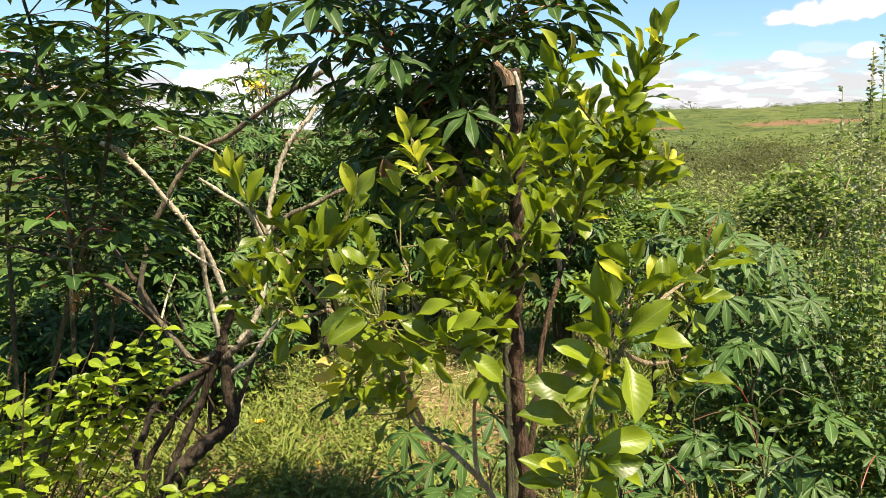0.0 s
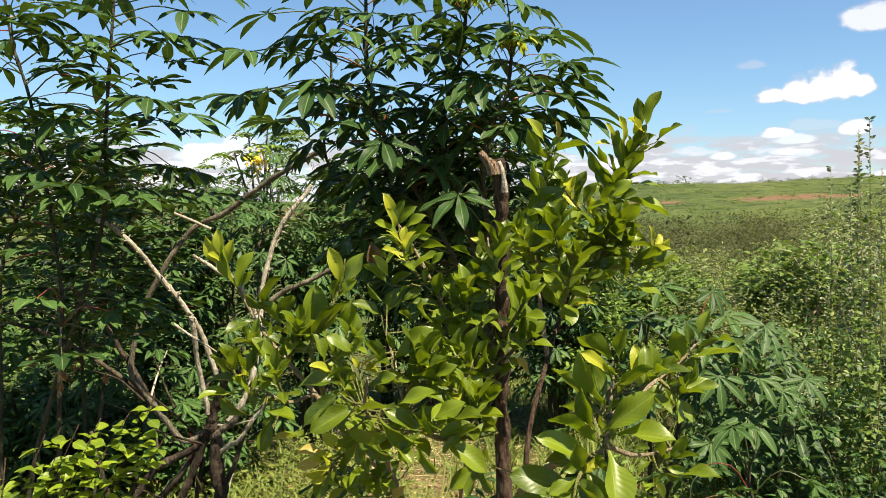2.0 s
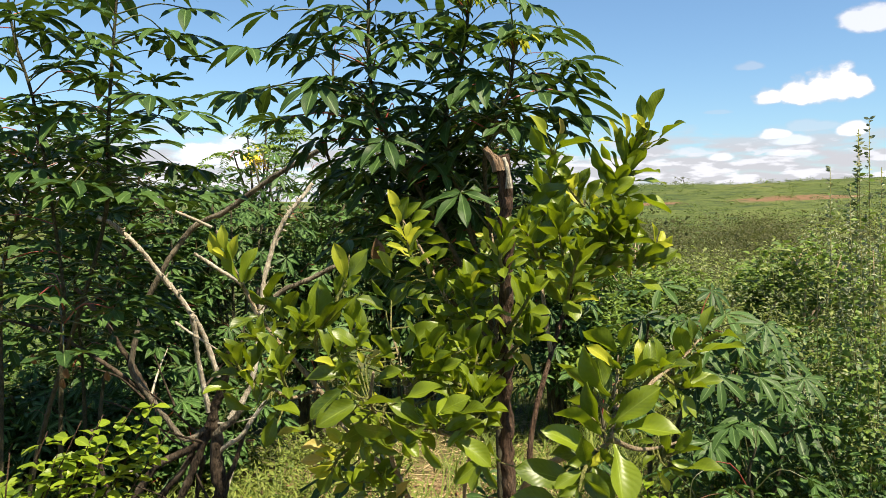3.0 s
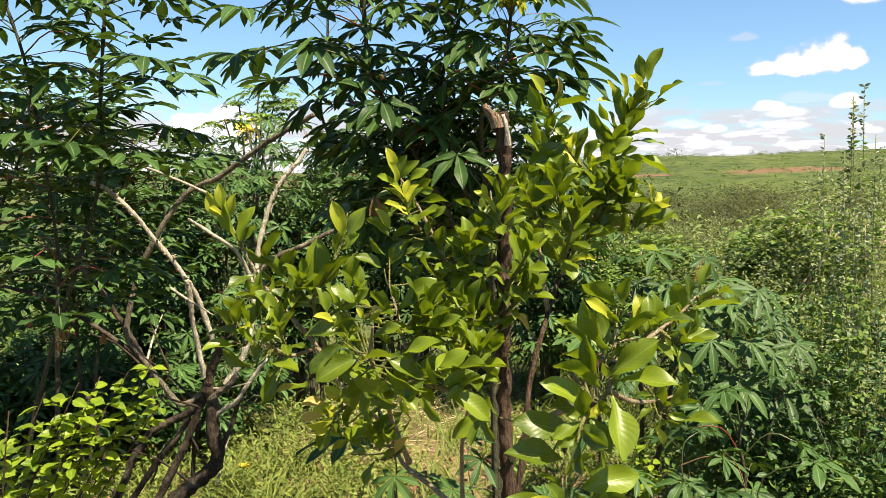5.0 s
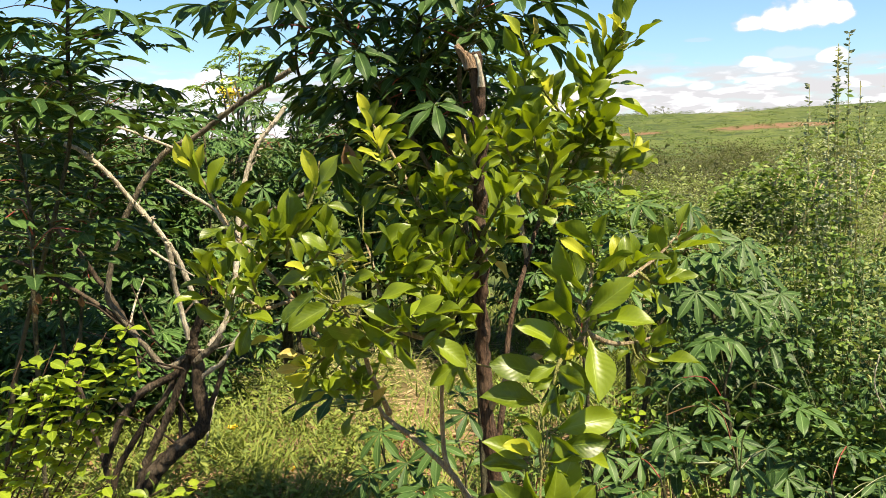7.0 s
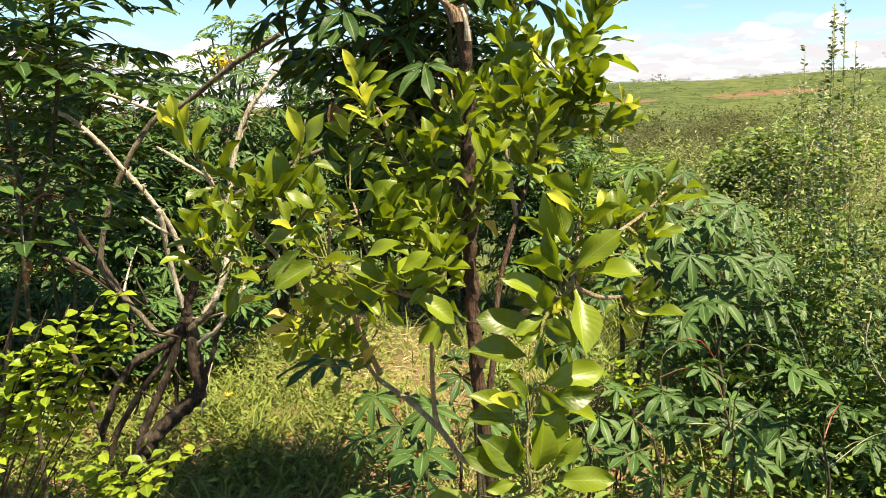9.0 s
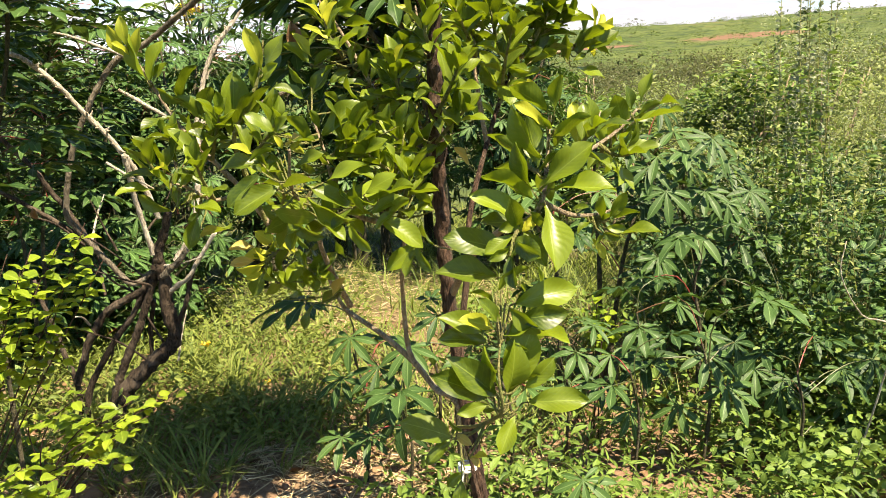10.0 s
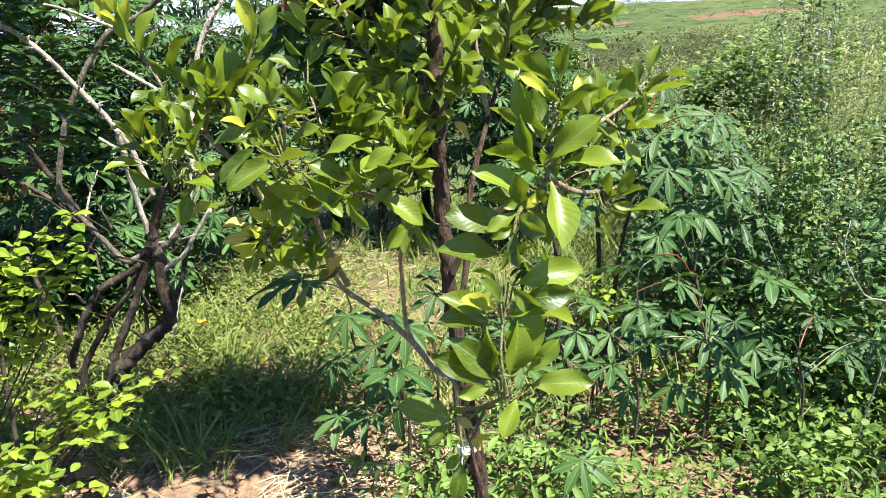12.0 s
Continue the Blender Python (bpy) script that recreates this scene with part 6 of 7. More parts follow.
    for k in range(16):
        a = Vector((t.uniform(-1.30, -0.92), t.uniform(3.42, 3.58), t.uniform(0.30, 0.95)))
        w = Vector((t.uniform(-0.9, 0.5), t.uniform(-0.5, 0.3), t.uniform(0.1, 0.9))).normalized() * t.uniform(0.18, 0.42)
        limb("twig", [tuple(a), tuple(a + w * 0.5 + Vector((0, 0, t.uniform(-0.03, 0.03)))), tuple(a + w)], 0.0060, 0.0026, M_PALE if k % 4 == 0 else M_LIMB, bush, 6, 4, 0.4)
    # short spurs left by shed twigs
    g = random.Random(8)
    for k in range(60):
        s = g.random()
        line = smooth_line([(-0.994, 3.336, 1.233), (-1.071, 3.291, 1.376), (-1.188, 3.247, 1.543), (-1.311, 3.202, 1.674)] if k % 2 else SPURRED, 12)
        p = Vector(line[int(s * (len(line) - 1))])
        w = Vector((g.uniform(-1, 1), g.uniform(-1, 0.2), g.uniform(-0.2, 1))).normalized()
        limb("spur", [tuple(p), tuple(p + w * 0.016), tuple(p + w * 0.027)], 0.0055, 0.0022, M_PALE, bush, 5, 2, 0.2)


gnarled_bush()

# ---- leafy shrub with bright round leaves ----
BUSH_LEAF = leaf_kinds("leaf", [M_BUSH, M_GREENTWIG], 6, width=(0.55, 0.72), fold=(0.05, 0.25), droop=(0.0, 0.3), wave=0.03, peak=(0.40, 0.5), tip=(0.4, 0.9), along=5, across=4)


def leafy_shrub(x, y, twigs, count, size, label, seed, name="leafy_shrub"):
    g = random.Random(seed)
    z = land(x, y)
    shrub = thing(name, (x, y, z), label, "shrub", "leafy shrubs")
    for end in twigs:
        end = Vector(end)
        mid = Vector((x, y, z)).lerp(end, 0.5) + Vector((g.uniform(-0.06, 0.06), g.uniform(-0.06, 0.06), 0.10))
        pts = [(x + g.uniform(-0.04, 0.04), y + g.uniform(-0.04, 0.04), z - 0.02), tuple(mid), tuple(end)]
        twig = limb("twig", pts, 0.0036, 0.0014, M_TRUNK, shrub, 6, 5, 0.2)
        line = smooth_line(pts, 10)
        for i in range(count):
            s = 0.58 + 0.42 * (i + g.random()) / count
            at = Vector(line[min(len(line) - 1, int(s * (len(line) - 1)))]) + Vector((g.gauss(0, 0.012), g.gauss(0, 0.012), g.gauss(0, 0.008)))
            a = g.random() * 6.28
            way = Vector((math.cos(a), math.sin(a), g.uniform(-0.25, 0.40)))
            part("leaf", g.choice(BUSH_LEAF), twig, aim(at, way, UP + Vector((g.uniform(-.5, .5), g.uniform(-.7, .3), 0)), size * g.uniform(0.65, 1.2)))


SHRUB = "leafy shrub with bright yellow-green rounded leaves"
leafy_shrub(-1.16, 1.75, [(-0.891, 1.550, 1.324), (-0.833, 1.500, 1.291), (-0.881, 1.500, 1.235), (-0.900, 1.620, 1.186), (-0.880, 1.600, 1.071), (-0.889, 1.500, 1.133), (-0.892, 1.550, 1.173), (-0.908, 1.600, 1.009), (-0.836, 1.550, 1.243)], 26, 0.049, SHRUB, 1)
leafy_shrub(-1.45, 2.35, [(-0.758, 2.150, 1.226), (-0.828, 2.150, 1.180), (-0.926, 2.200, 1.154), (-0.725, 2.150, 1.124), (-0.916, 2.100, 1.117), (-0.873, 2.100, 1.086), (-1.007, 2.100, 1.073), (-0.829, 2.200, 1.097), (-0.942, 2.100, 1.163), (-1.032, 2.100, 1.134)], 38, 0.044, SHRUB, 2)
leafy_shrub(-1.32, 2.75, [(-0.825, 2.500, 0.580), (-0.699, 2.500, 0.591), (-0.675, 2.550, 0.598), (-0.810, 2.450, 0.513), (-0.919, 2.400, 0.429), (-1.000, 2.600, 0.599), (-0.779, 2.500, 0.527), (-0.876, 2.450, 0.479)], 10, 0.056, SHRUB, 3)
leafy_shrub(-1.45, 2.35, [(-1.042, 2.200, 0.523), (-0.981, 2.300, 0.448), (-0.986, 2.200, 0.375), (-1.038, 2.100, 0.473), (-0.960, 2.300, 0.371), (-0.886, 2.350, 0.298), (-1.044, 2.250, 0.443)], 15, 0.056, SHRUB, 4)
leafy_shrub(-1.30, 2.85, [(-1.10, 2.75, 0.36), (-1.02, 2.70, 0.28), (-1.22, 2.70, 0.30), (-1.15, 2.80, 0.42), (-0.98, 2.78, 0.22), (-1.35, 2.65, 0.26), (-1.28, 2.75, 0.44)], 13, 0.058, SHRUB, 6)
leafy_shrub(-1.25, 2.45, [(-1.12, 2.35, 0.20), (-1.20, 2.38, 0.28), (-1.05, 2.40, 0.16), (-1.30, 2.40, 0.24), (-1.16, 2.42, 0.32)], 12, 0.060, SHRUB, 7)
leafy_shrub(0.82, 3.15, [(0.857, 3.200, 0.659), (0.906, 3.200, 0.583), (0.859, 3.200, 0.511), (0.979, 3.200, 0.529)], 12, 0.060, SHRUB, 5)

# ---- weeds, herbs and grass ----
SMALL_LEAF = blade(1.0, 0.44, 0.2, 0.2, 0.0, 0.45, 0.6, 3, 1, 1)
TINY_LEAF = blade(1.0, 0.42, 0.2, 0.2, 0.0, 0.45, 0.6, 2, 1, 1)
HERB_LEAF = blade(1.0, 0.34, 0.2, 0.35, 0.0, 0.42, 0.8, 3, 2, 2)
NARROW_LEAF = blade(1.0, 0.22, 0.2, 0.30, 0.0, 0.42, 0.8, 3, 2, 2)
GRASS_BLADE = blade(1.0, 0.030, 0.3, 0.55, 0.0, 0.35, 0.5, 4, 1, 4)
STALK = (lambda a: (a[0], a[1], a[2], np.zeros(len(a[1]), int)))(tube([(0, 0, 0), (0.35, 0.03, 0.03), (0.7, -0.02, 0.02), (1, 0.05, -0.02)], 0.0023, 0.0010, 3, 2))


WISP_STALK = (lambda a: (a[0], a[1], a[2], np.zeros(len(a[1]), int)))(tube([(0, 0, 0), (0.35, 0.06, 0.03), (0.7, -0.03, 0.04), (1, 0.10, -0.04)], 0.0012, 0.0006, 3, 3))


def weed_bank(name, label, spots, size, leaf, mats, seed, leaves=46, lean=0.16, stalk=0.9, thin=None, low=0.0):
    """Many upright weeds, each a stalk with leaves all up it, as one growth."""
    g = random.Random(seed)
    geo, stems, blades = Geo(), [], []
    for x, y, h in spots:
        z = land(x, y)
        way = Vector((g.gauss(0, lean), g.gauss(0, lean), 1)).normalized()
        stems.append(aim((x, y, z - 0.02), way, (1, 0, 0), h * stalk))
        tufts = [(low + (1 - low) * g.random() ** 0.75, Vector((g.gauss(0, 1), g.gauss(0, 1), g.gauss(-0.3, 0.5))) * (h * 0.085)) for _ in range(max(4, leaves // 14))]
        for i in range(leaves):
            s, aside = tufts[i % len(tufts)]
            if s > 0.88:
                aside = aside * 0.35
            puff = Vector((g.gauss(0, 1), g.gauss(0, 1), g.gauss(0, 0.8))) * size * 1.1
            at = Vector((x, y, z)) + way * (h * s) + aside + puff
            a = g.random() * 6.28
            to = Vector((math.cos(a), math.sin(a), g.uniform(-0.4, 0.9))) + puff * (0.6 / size)
            blades.append(aim(at, to, UP, size * g.uniform(0.45, 1.25), g.uniform(-1.0, 1.0)))
    scatter(geo, leaf, blades)
    scatter(geo, thin or STALK, stems, 1)
    tagged(new(name, geo.mesh(name, mats)), label, "weeds", kind="stuff")


def spread(count, seed, where, height):
    """Random spots (x, y, height) where the test allows them."""
    g = random.Random(seed)
    out = []
    while len(out) < count:
        x, y = g.uniform(-6, 12), g.uniform(1.4, 22)
        if where(x, y) > g.random():
            h = height(x, y) * g.uniform(0.6, 1.1)
            out.append((x, y, h))
    return out


def bank_edge(x, y):
    """1 inside the weed bank that runs along the east side."""
    e = x - (1.75 + 0.10 * max(0, y - 3.2) + 0.10 * noise.noise(Vector((x, y, 0))))
    return 1.0 if e > 0 and 2.6 < y < 9 and x < 0.75 * y + 1.2 else 0.0


def bank_patch(x, y):
    return bank_edge(x, y) if noise.noise(Vector((x * 1.1, y * 1.1, 6))) > 0.0 else 0.0


def bank_top(x, y):
    e = x - (1.75 + 0.10 * max(0, y - 3.2))
    cap = 1.42 + 0.36 * smoothstep(0.40, 0.52, x / y)
    return min(cap, min(1.12, 0.86 + e * 0.40) * (1.78 - 0.07 * max(0, y - 4.5)) * (0.90 + 0.40 * noise.noise(Vector((x * 1.5, y * 1.5, 2)))))


weed_bank("weed_bank", "tall tangled weeds with small green leaves", spread(340, 1, bank_edge, bank_top), 0.033, TINY_LEAF, [M_WEED, M_GREENTWIG], 1, 165, low=0.60)
weed_bank("green_weeds", "fresh green broad-leaved weeds among the tall weeds", spread(90, 11, bank_patch, lambda x, y: bank_top(x, y) * 0.64), 0.058, SMALL_LEAF, [M_HERB, M_GREENTWIG], 11, 110, low=0.30)
# filler growth: the dark cassava leaf colour stands in for shade between the weeds
weed_bank("shaded_weeds", "leafy filler weeds in the foot of the weed bank, coloured dark for shade", spread(170, 13, lambda x, y: 1.0 if 2.9 < y < 5.2 and 1.45 + 0.08 * (y - 3) < x < 0.62 * y + 0.5 else 0.0, lambda x, y: 0.72 + 0.30 * smoothstep(1.6, 2.2, x)), 0.060,
          SMALL_LEAF, [M_CASSAVA_FAR, M_GREENTWIG], 13, 64)
weed_bank("wispy_weeds", "thin upright grey-green weeds with tiny leaves and seed heads", spread(430, 12, bank_edge, lambda x, y: bank_top(x, y) * 1.08), 0.018, TINY_LEAF, [M_WISP, M_WISP], 12, 75, 0.30, 0.9, WISP_STALK, low=0.60)
weed_bank("weed_thicket", "lower mixed weeds running back from the yard", spread(430, 2, lambda x, y: 1.0 if 6 < y < 16 and 0.15 * y - 0.3 < x < 0.72 * y + 1 else 0.0,
          lambda x, y: 1.05 - 0.025 * (y - 6)), 0.033, TINY_LEAF, [M_DULL, M_GREYLIMB], 2, 95)
weed_bank("broadleaf_weeds", "low broad-leaved weeds in the shade", spread(100, 3, lambda x, y: 1.0 if 2.3 < y < 3.4 and 1.25 < x < 0.62 * y + 0.5 else 0.0, lambda x, y: 0.28 + 0.5 * max(0, x - 1.6)), 0.042,
          blade(1.0, 0.66, 0.1, 0.2, 0.0, 0.42, 0.4, 4, 2, 5), [M_HERB, M_GREENTWIG], 3, 34)
weed_bank("understorey", "dark leafy growth under the cassava", spread(110, 4, lambda x, y: 1.0 if 2.9 < y < 4.9 and 0.35 < x < 2.3 else 0.0, lambda x, y: 0.22), 0.055, HERB_LEAF, [M_HERB, M_GREENTWIG], 4, 40)
weed_bank("bright_herbs", "fresh green low herbs in the sun", spread(125, 5, lambda x, y: 1.0 if 1.9 < y < 2.75 and 0.42 + 0.1 * noise.noise(Vector((x * 3, y * 3, 1))) < x < 2.0 else 0.0, lambda x, y: 0.20), 0.050,
          NARROW_LEAF, [M_HERB, M_GREENTWIG], 5, 34)
weed_bank("trunk_herbs", "soft green herbs round the foot of the fruit tree", spread(95, 6, lambda x, y: 1.0 if 1.75 < y < 2.75 and -0.02 < x < 0.75 else 0.0, lambda x, y: 0.34), 0.058,
          HERB_LEAF, [M_HERB, M_GREENTWIG], 6, 24)
weed_bank("yard_weeds", "green weeds among the grass of the yard", spread(620, 7, lambda x, y: 1.0 if 3.15 < y < 5.6 and -3.2 < x < -0.1 + 0.3 * noise.noise(Vector((x, y, 4))) else 0.0, lambda x, y: 0.22), 0.044,
          HERB_LEAF, [M_GRASS, M_GREENTWIG], 7, 26)
weed_bank("west_weeds", "sunlit weeds along the west edge of the yard", spread(260, 8, lambda x, y: 1.0 if 3.0 < y < 9.5 and -5.5 < x < -1.9 else 0.0, lambda x, y: 0.75), 0.060, SMALL_LEAF, [M_HERB, M_GREENTWIG], 8, 50)


def grass(name, label, count, seed, where, height, mat):
    g = random.Random(seed)
    geo, ms = Geo(), []
    while len(ms) < count:
        x, y = g.uniform(-3.5, 2.5), g.uniform(2.4, 8.5)
        if where(x, y) < g.random():
            continue
        a = g.random() * 6.28
        way = Vector((math.cos(a) * 0.38, math.sin(a) * 0.38, 1))
        n = g.randint(2, 5)
        for _ in range(n):
            w = way + Vector((g.gauss(0, 0.22), g.gauss(0, 0.22), 0))
            ms.append(aim((x + g.gauss(0, 0.015), y + g.gauss(0, 0.015), land(x, y) - 0.01), w, (-w.x, -w.y, 0.2), height * g.uniform(0.45, 1.25)))
    scatter(geo, GRASS_BLADE, ms)
    tagged(new(name, geo.mesh(name, [mat])), label, "grass", kind="stuff")


def yard(x, y):
    k = noise.noise(Vector((x * 1.4, y * 1.4, 7)))
    left = -1.9 < x < 0.15 - 0.12 * max(0, 3.6 - y)
    near = smoothstep(2.88, 3.25, y + 0.25 * k - 0.12 * x + 0.12 * smoothstep(0.35, 0.75, -x))
    near *= 1 - 0.75 * smoothstep(4.2, 5.0, y)
    near *= smoothstep(-0.22, 0.18, noise.noise(Vector((x * 4.5, y * 4.5, 12))))
    return near * (0.75 + 0.5 * k) if left else (0.25 if 3 < y and x > 0 else 0.1 * near)


grass("tall_grass", "tall green and yellowing grass in the yard", 14000, 1, yard, 0.27, M_GRASS)
grass("dry_grass", "short dry grass and seedlings on the path", 2400, 2, lambda x, y: 1.0 if 4.2 < y < 8.2 and -0.9 < x < 1.2 else 0.06, 0.15, M_GRASS)


def straw_litter():
    g = random.Random(4)
    geo, ms = Geo(), []
    piece = blade(1.0, 0.028, 0.1, 0.03, 0.0, 0.5, 0.2, 3, 2, 6)
    while len(ms) < 6500:
        x, y = g.uniform(-2.0, 0.6), g.gauss(2.85, 0.5)
        if y < 2.2 or y > 4.6 or noise.noise(Vector((x * 2, y * 2, 9))) < -0.25 + 0.3 * g.random():
            continue
        a = g.random() * 6.28
        ms.append(aim((x, y, land(x, y) + g.uniform(0.002, 0.022)), (math.cos(a), math.sin(a), g.gauss(0, 0.10)), UP, g.uniform(0.04, 0.20), g.uniform(-1, 1)))
    for _ in range(2600):
        x, y, a = g.uniform(-0.7, 0.9), g.uniform(4.6, 6.6), g.random() * 6.28
        ms.append(aim((x, y, land(x, y) + g.uniform(0.002, 0.03)), (math.cos(a), math.sin(a), g.gauss(0, 0.15)), UP, g.uniform(0.06, 0.22), g.uniform(-1, 1)))
    scatter(geo, piece, ms)
    tagged(new("straw_litter", geo.mesh("straw_litter", [M_STRAW])), "loose dry straw strewn over the bare soil", "straw", kind="stuff")


straw_litter()


def dead_leaves():
    g = random.Random(14)
    geo, ms = Geo(), []
    for _ in range(900):
        x, y = g.uniform(-1.8, 2.0), g.uniform(2.3, 5.0)
        ms.append(aim((x, y, land(x, y) + 0.012), (g.uniform(-1, 1), g.uniform(-1, 1), g.uniform(-0.2, 0.4)), UP, g.uniform(0.03, 0.07), g.uniform(-0.8, 0.8)))
    scatter(geo, blade(1.0, 0.5, 0.5, 0.4, 0.08, 0.5, 0.5, 4, 2, 3), ms)
    tagged(new("leaf_litter", geo.mesh("leaf_litter", [M_DRY])), "fallen brown leaves lying on the soil", "leaf litter", kind="stuff")


dead_leaves()


def tall_weed(x, y, h, seed):
    """A single tall weed with a flowering spike."""
    g = random.Random(seed)
    z = land(x, y)
    weed = thing("tall_weed", (x, y, z), "tall weed topped by thin grey-lilac flower spikes", "weed", "flowering weeds")
    for k in range(2):
        way = Vector((0 if k == 0 else g.gauss(0, 0.05), g.gauss(0, 0.03), 1)).normalized()
        hh = h * (1 if k == 0 else g.uniform(0.70, 0.88))
        limb("stalk", [(x + 0.02 * k, y, z - 0.02), tuple(Vector((x, y, z)) + way * hh * 0.5 + Vector((0.02, 0, 0))), tuple(Vector((x, y, z)) + way * hh)], 0.0038, 0.0018, M_GREENTWIG, weed, 5, 4, 0.1)
        geo, fl = Geo(), Geo()
        ms, fs = [], []
        for i in range(60):
            s = 0.20 + 0.72 * g.random()
            a = g.random() * 6.28
            ms.append(aim(Vector((x, y, z)) + way * hh * s, (math.cos(a), math.sin(a), g.uniform(-0.3, 0.5)), (g.gauss(0, 0.7), g.gauss(0, 0.7), 0.6), 0.085 * g.uniform(0.5, 1.1) * (1.2 - s * 0.8), g.uniform(-0.6, 0.6)))
        for i in range(80):
            s = 0.62 + 0.38 * g.random()
            a = g.random() * 6.28
            fs.append(aim(Vector((x, y, z)) + way * hh * s, (math.cos(a), math.sin(a), 0.5), (g.gauss(0, 1), g.gauss(0, 1), 0.4), 0.030 * g.uniform(0.6, 1.2)))
        scatter(geo, SMALL_LEAF, ms)
        scatter(fl, SMALL_LEAF, fs)
        part("foliage", geo.mesh("foliage", [M_HERB]), weed, kind="stuff")
        part("flower_spike", fl.mesh("flower_spike", [M_WISP]), weed, kind="stuff")


for k, (p, h) in enumerate((((2.166, 4.000, 2.182), 2.18), ((2.095, 4.050, 2.120), 2.12), ((2.105, 3.950, 2.105), 2.10), ((1.984, 3.600, 1.920), 1.92), ((2.266, 4.600, 1.988), 1.99), ((2.232, 4.400, 1.871), 1.87))):
    tall_weed(p[0], p[1], h, 70 + k)


def bare_spray():
    """A thin dead stalk arching out of the weeds."""
    a = (1.402, 2.350, 0.770)
    w = thing("dead_stalk", (a[0] + 0.25, a[1] + 0.3, land(a[0] + 0.25, a[1] + 0.3)), "thin dry arching stalk among the weeds", "stalk")
    limb("stalk", [(a[0] + 0.25, a[1] + 0.3, -0.02), (1.647, 2.450, 0.646), (1.492, 2.380, 0.774), (1.393, 2.340, 0.919), (1.401, 2.340, 1.024)], 0.0035, 0.0015, M_PALE, w, 5, 5, 0.2)


bare_spray()


def yellow_flower(p, size):
    z = land(p[0], p[1])
    fl = thing("yellow_flower", (p[0], p[1], z), "bright yellow bloom on a thin stalk in the grass", "flower", "yellow flowers")
    limb("stalk", [(p[0], p[1], z - 0.01), (p[0] + 0.01, p[1], (z + p[2]) / 2), tuple(p)], 0.003, 0.002, M_GREENTWIG, fl, 5, 3)
    for k in range(5):
        a = k * 1.257
        part("petal", PETAL, fl, aim(p, (math.cos(a) * 0.5, math.sin(a) * 0.5, 1), (-math.cos(a), -math.sin(a), 0.3), size))


PETAL = to_mesh("petal", blade(1.0, 0.55, 0.2, 0.2, 0.02, 0.6, 0.3, 4, 4, 2), [M_FLOWER])
yellow_flower((-1.035, 4.300, 0.115), 0.055)
yellow_flower((-1.088, 4.100, 0.042), 0.045)
yellow_flower((-0.663, 4.000, 0.006), 0.035)

def stone(p, r, seed):
    bm = bmesh.new()
    bmesh.ops.create_icosphere(bm, subdivisions=3, radius=r)
    for v in bm.verts:
        k = 1 + 0.28 * noise.noise(v.co * (1.4 / r) + Vector((seed, 0, 0))) + 0.10 * noise.noise(v.co * (4 / r) + Vector((0, seed, 0)))
        v.co = Vector((v.co.x * k * 1.1, v.co.y * k, v.co.z * k * 0.85))
    me = bpy.data.meshes.new("stone")
    for f in bm.faces:
        f.smooth = True
    bm.to_mesh(me)
    bm.free()
    me.materials.append(M_STONE)
    ob = new("stone", me)
    ob.location = (p[0], p[1], land(p[0], p[1]) + r * 0.5)
    tagged(ob, "rounded reddish-brown stone lying on the soil", "stone", "stones")


M_STONE = plain_material("brown_stone", (0.10, 0.055, 0.032), (0.24, 0.145, 0.09), 0.9, 22.0, 0.9)
stone((-1.201, 2.950, 0.041), 0.055, 1)
stone((-1.488, 3.200, 0.123), 0.05, 2)
stone((-1.076, 3.000, 0.058), 0.04, 3)
stone((-0.982, 2.850, 0.038), 0.03, 4)


def soil_clods():
    g = random.Random(21)
    geo = Geo()
    kinds = []
    for k in range(4):
        rows = []
        for i in range(5):
            th = math.pi * i / 4
            rows.append([tuple(Vector((math.sin(th) * math.cos(w), math.sin(th) * math.sin(w), 0.75 * math.cos(th))) * (1 + 0.35 * noise.noise(Vector((math.cos(w) + k * 5, math.sin(w), th)))))
                         for w in [2 * math.pi * (j % 7) / 7 for j in range(8)]])
        v, q = strip(rows)
        kinds.append((v, q[:, ::-1], np.zeros((len(v), 2)), np.zeros(len(q), int)))
    lists = [[], [], [], []]
    for _ in range(700):
        x, y = g.uniform(-2.0, 0.4), g.gauss(2.75, 0.35)
        r = 0.005 + 0.020 * g.random() ** 3
        lists[g.randrange(4)].append(Matrix.Translation((x, y, land(x, y) + r * 0.3)) @ Matrix.Rotation(g.random() * 6.28, 4, "Z") @ Matrix.Diagonal((r * g.uniform(0.8, 1.5), r, r, 1)))
    for k in range(4):
        scatter(geo, kinds[k], lists[k])
    tagged(new("soil_clods", geo.mesh("soil_clods", [M_STONE])), "small crumbs and clods of dry reddish soil", "soil", kind="stuff")


soil_clods()

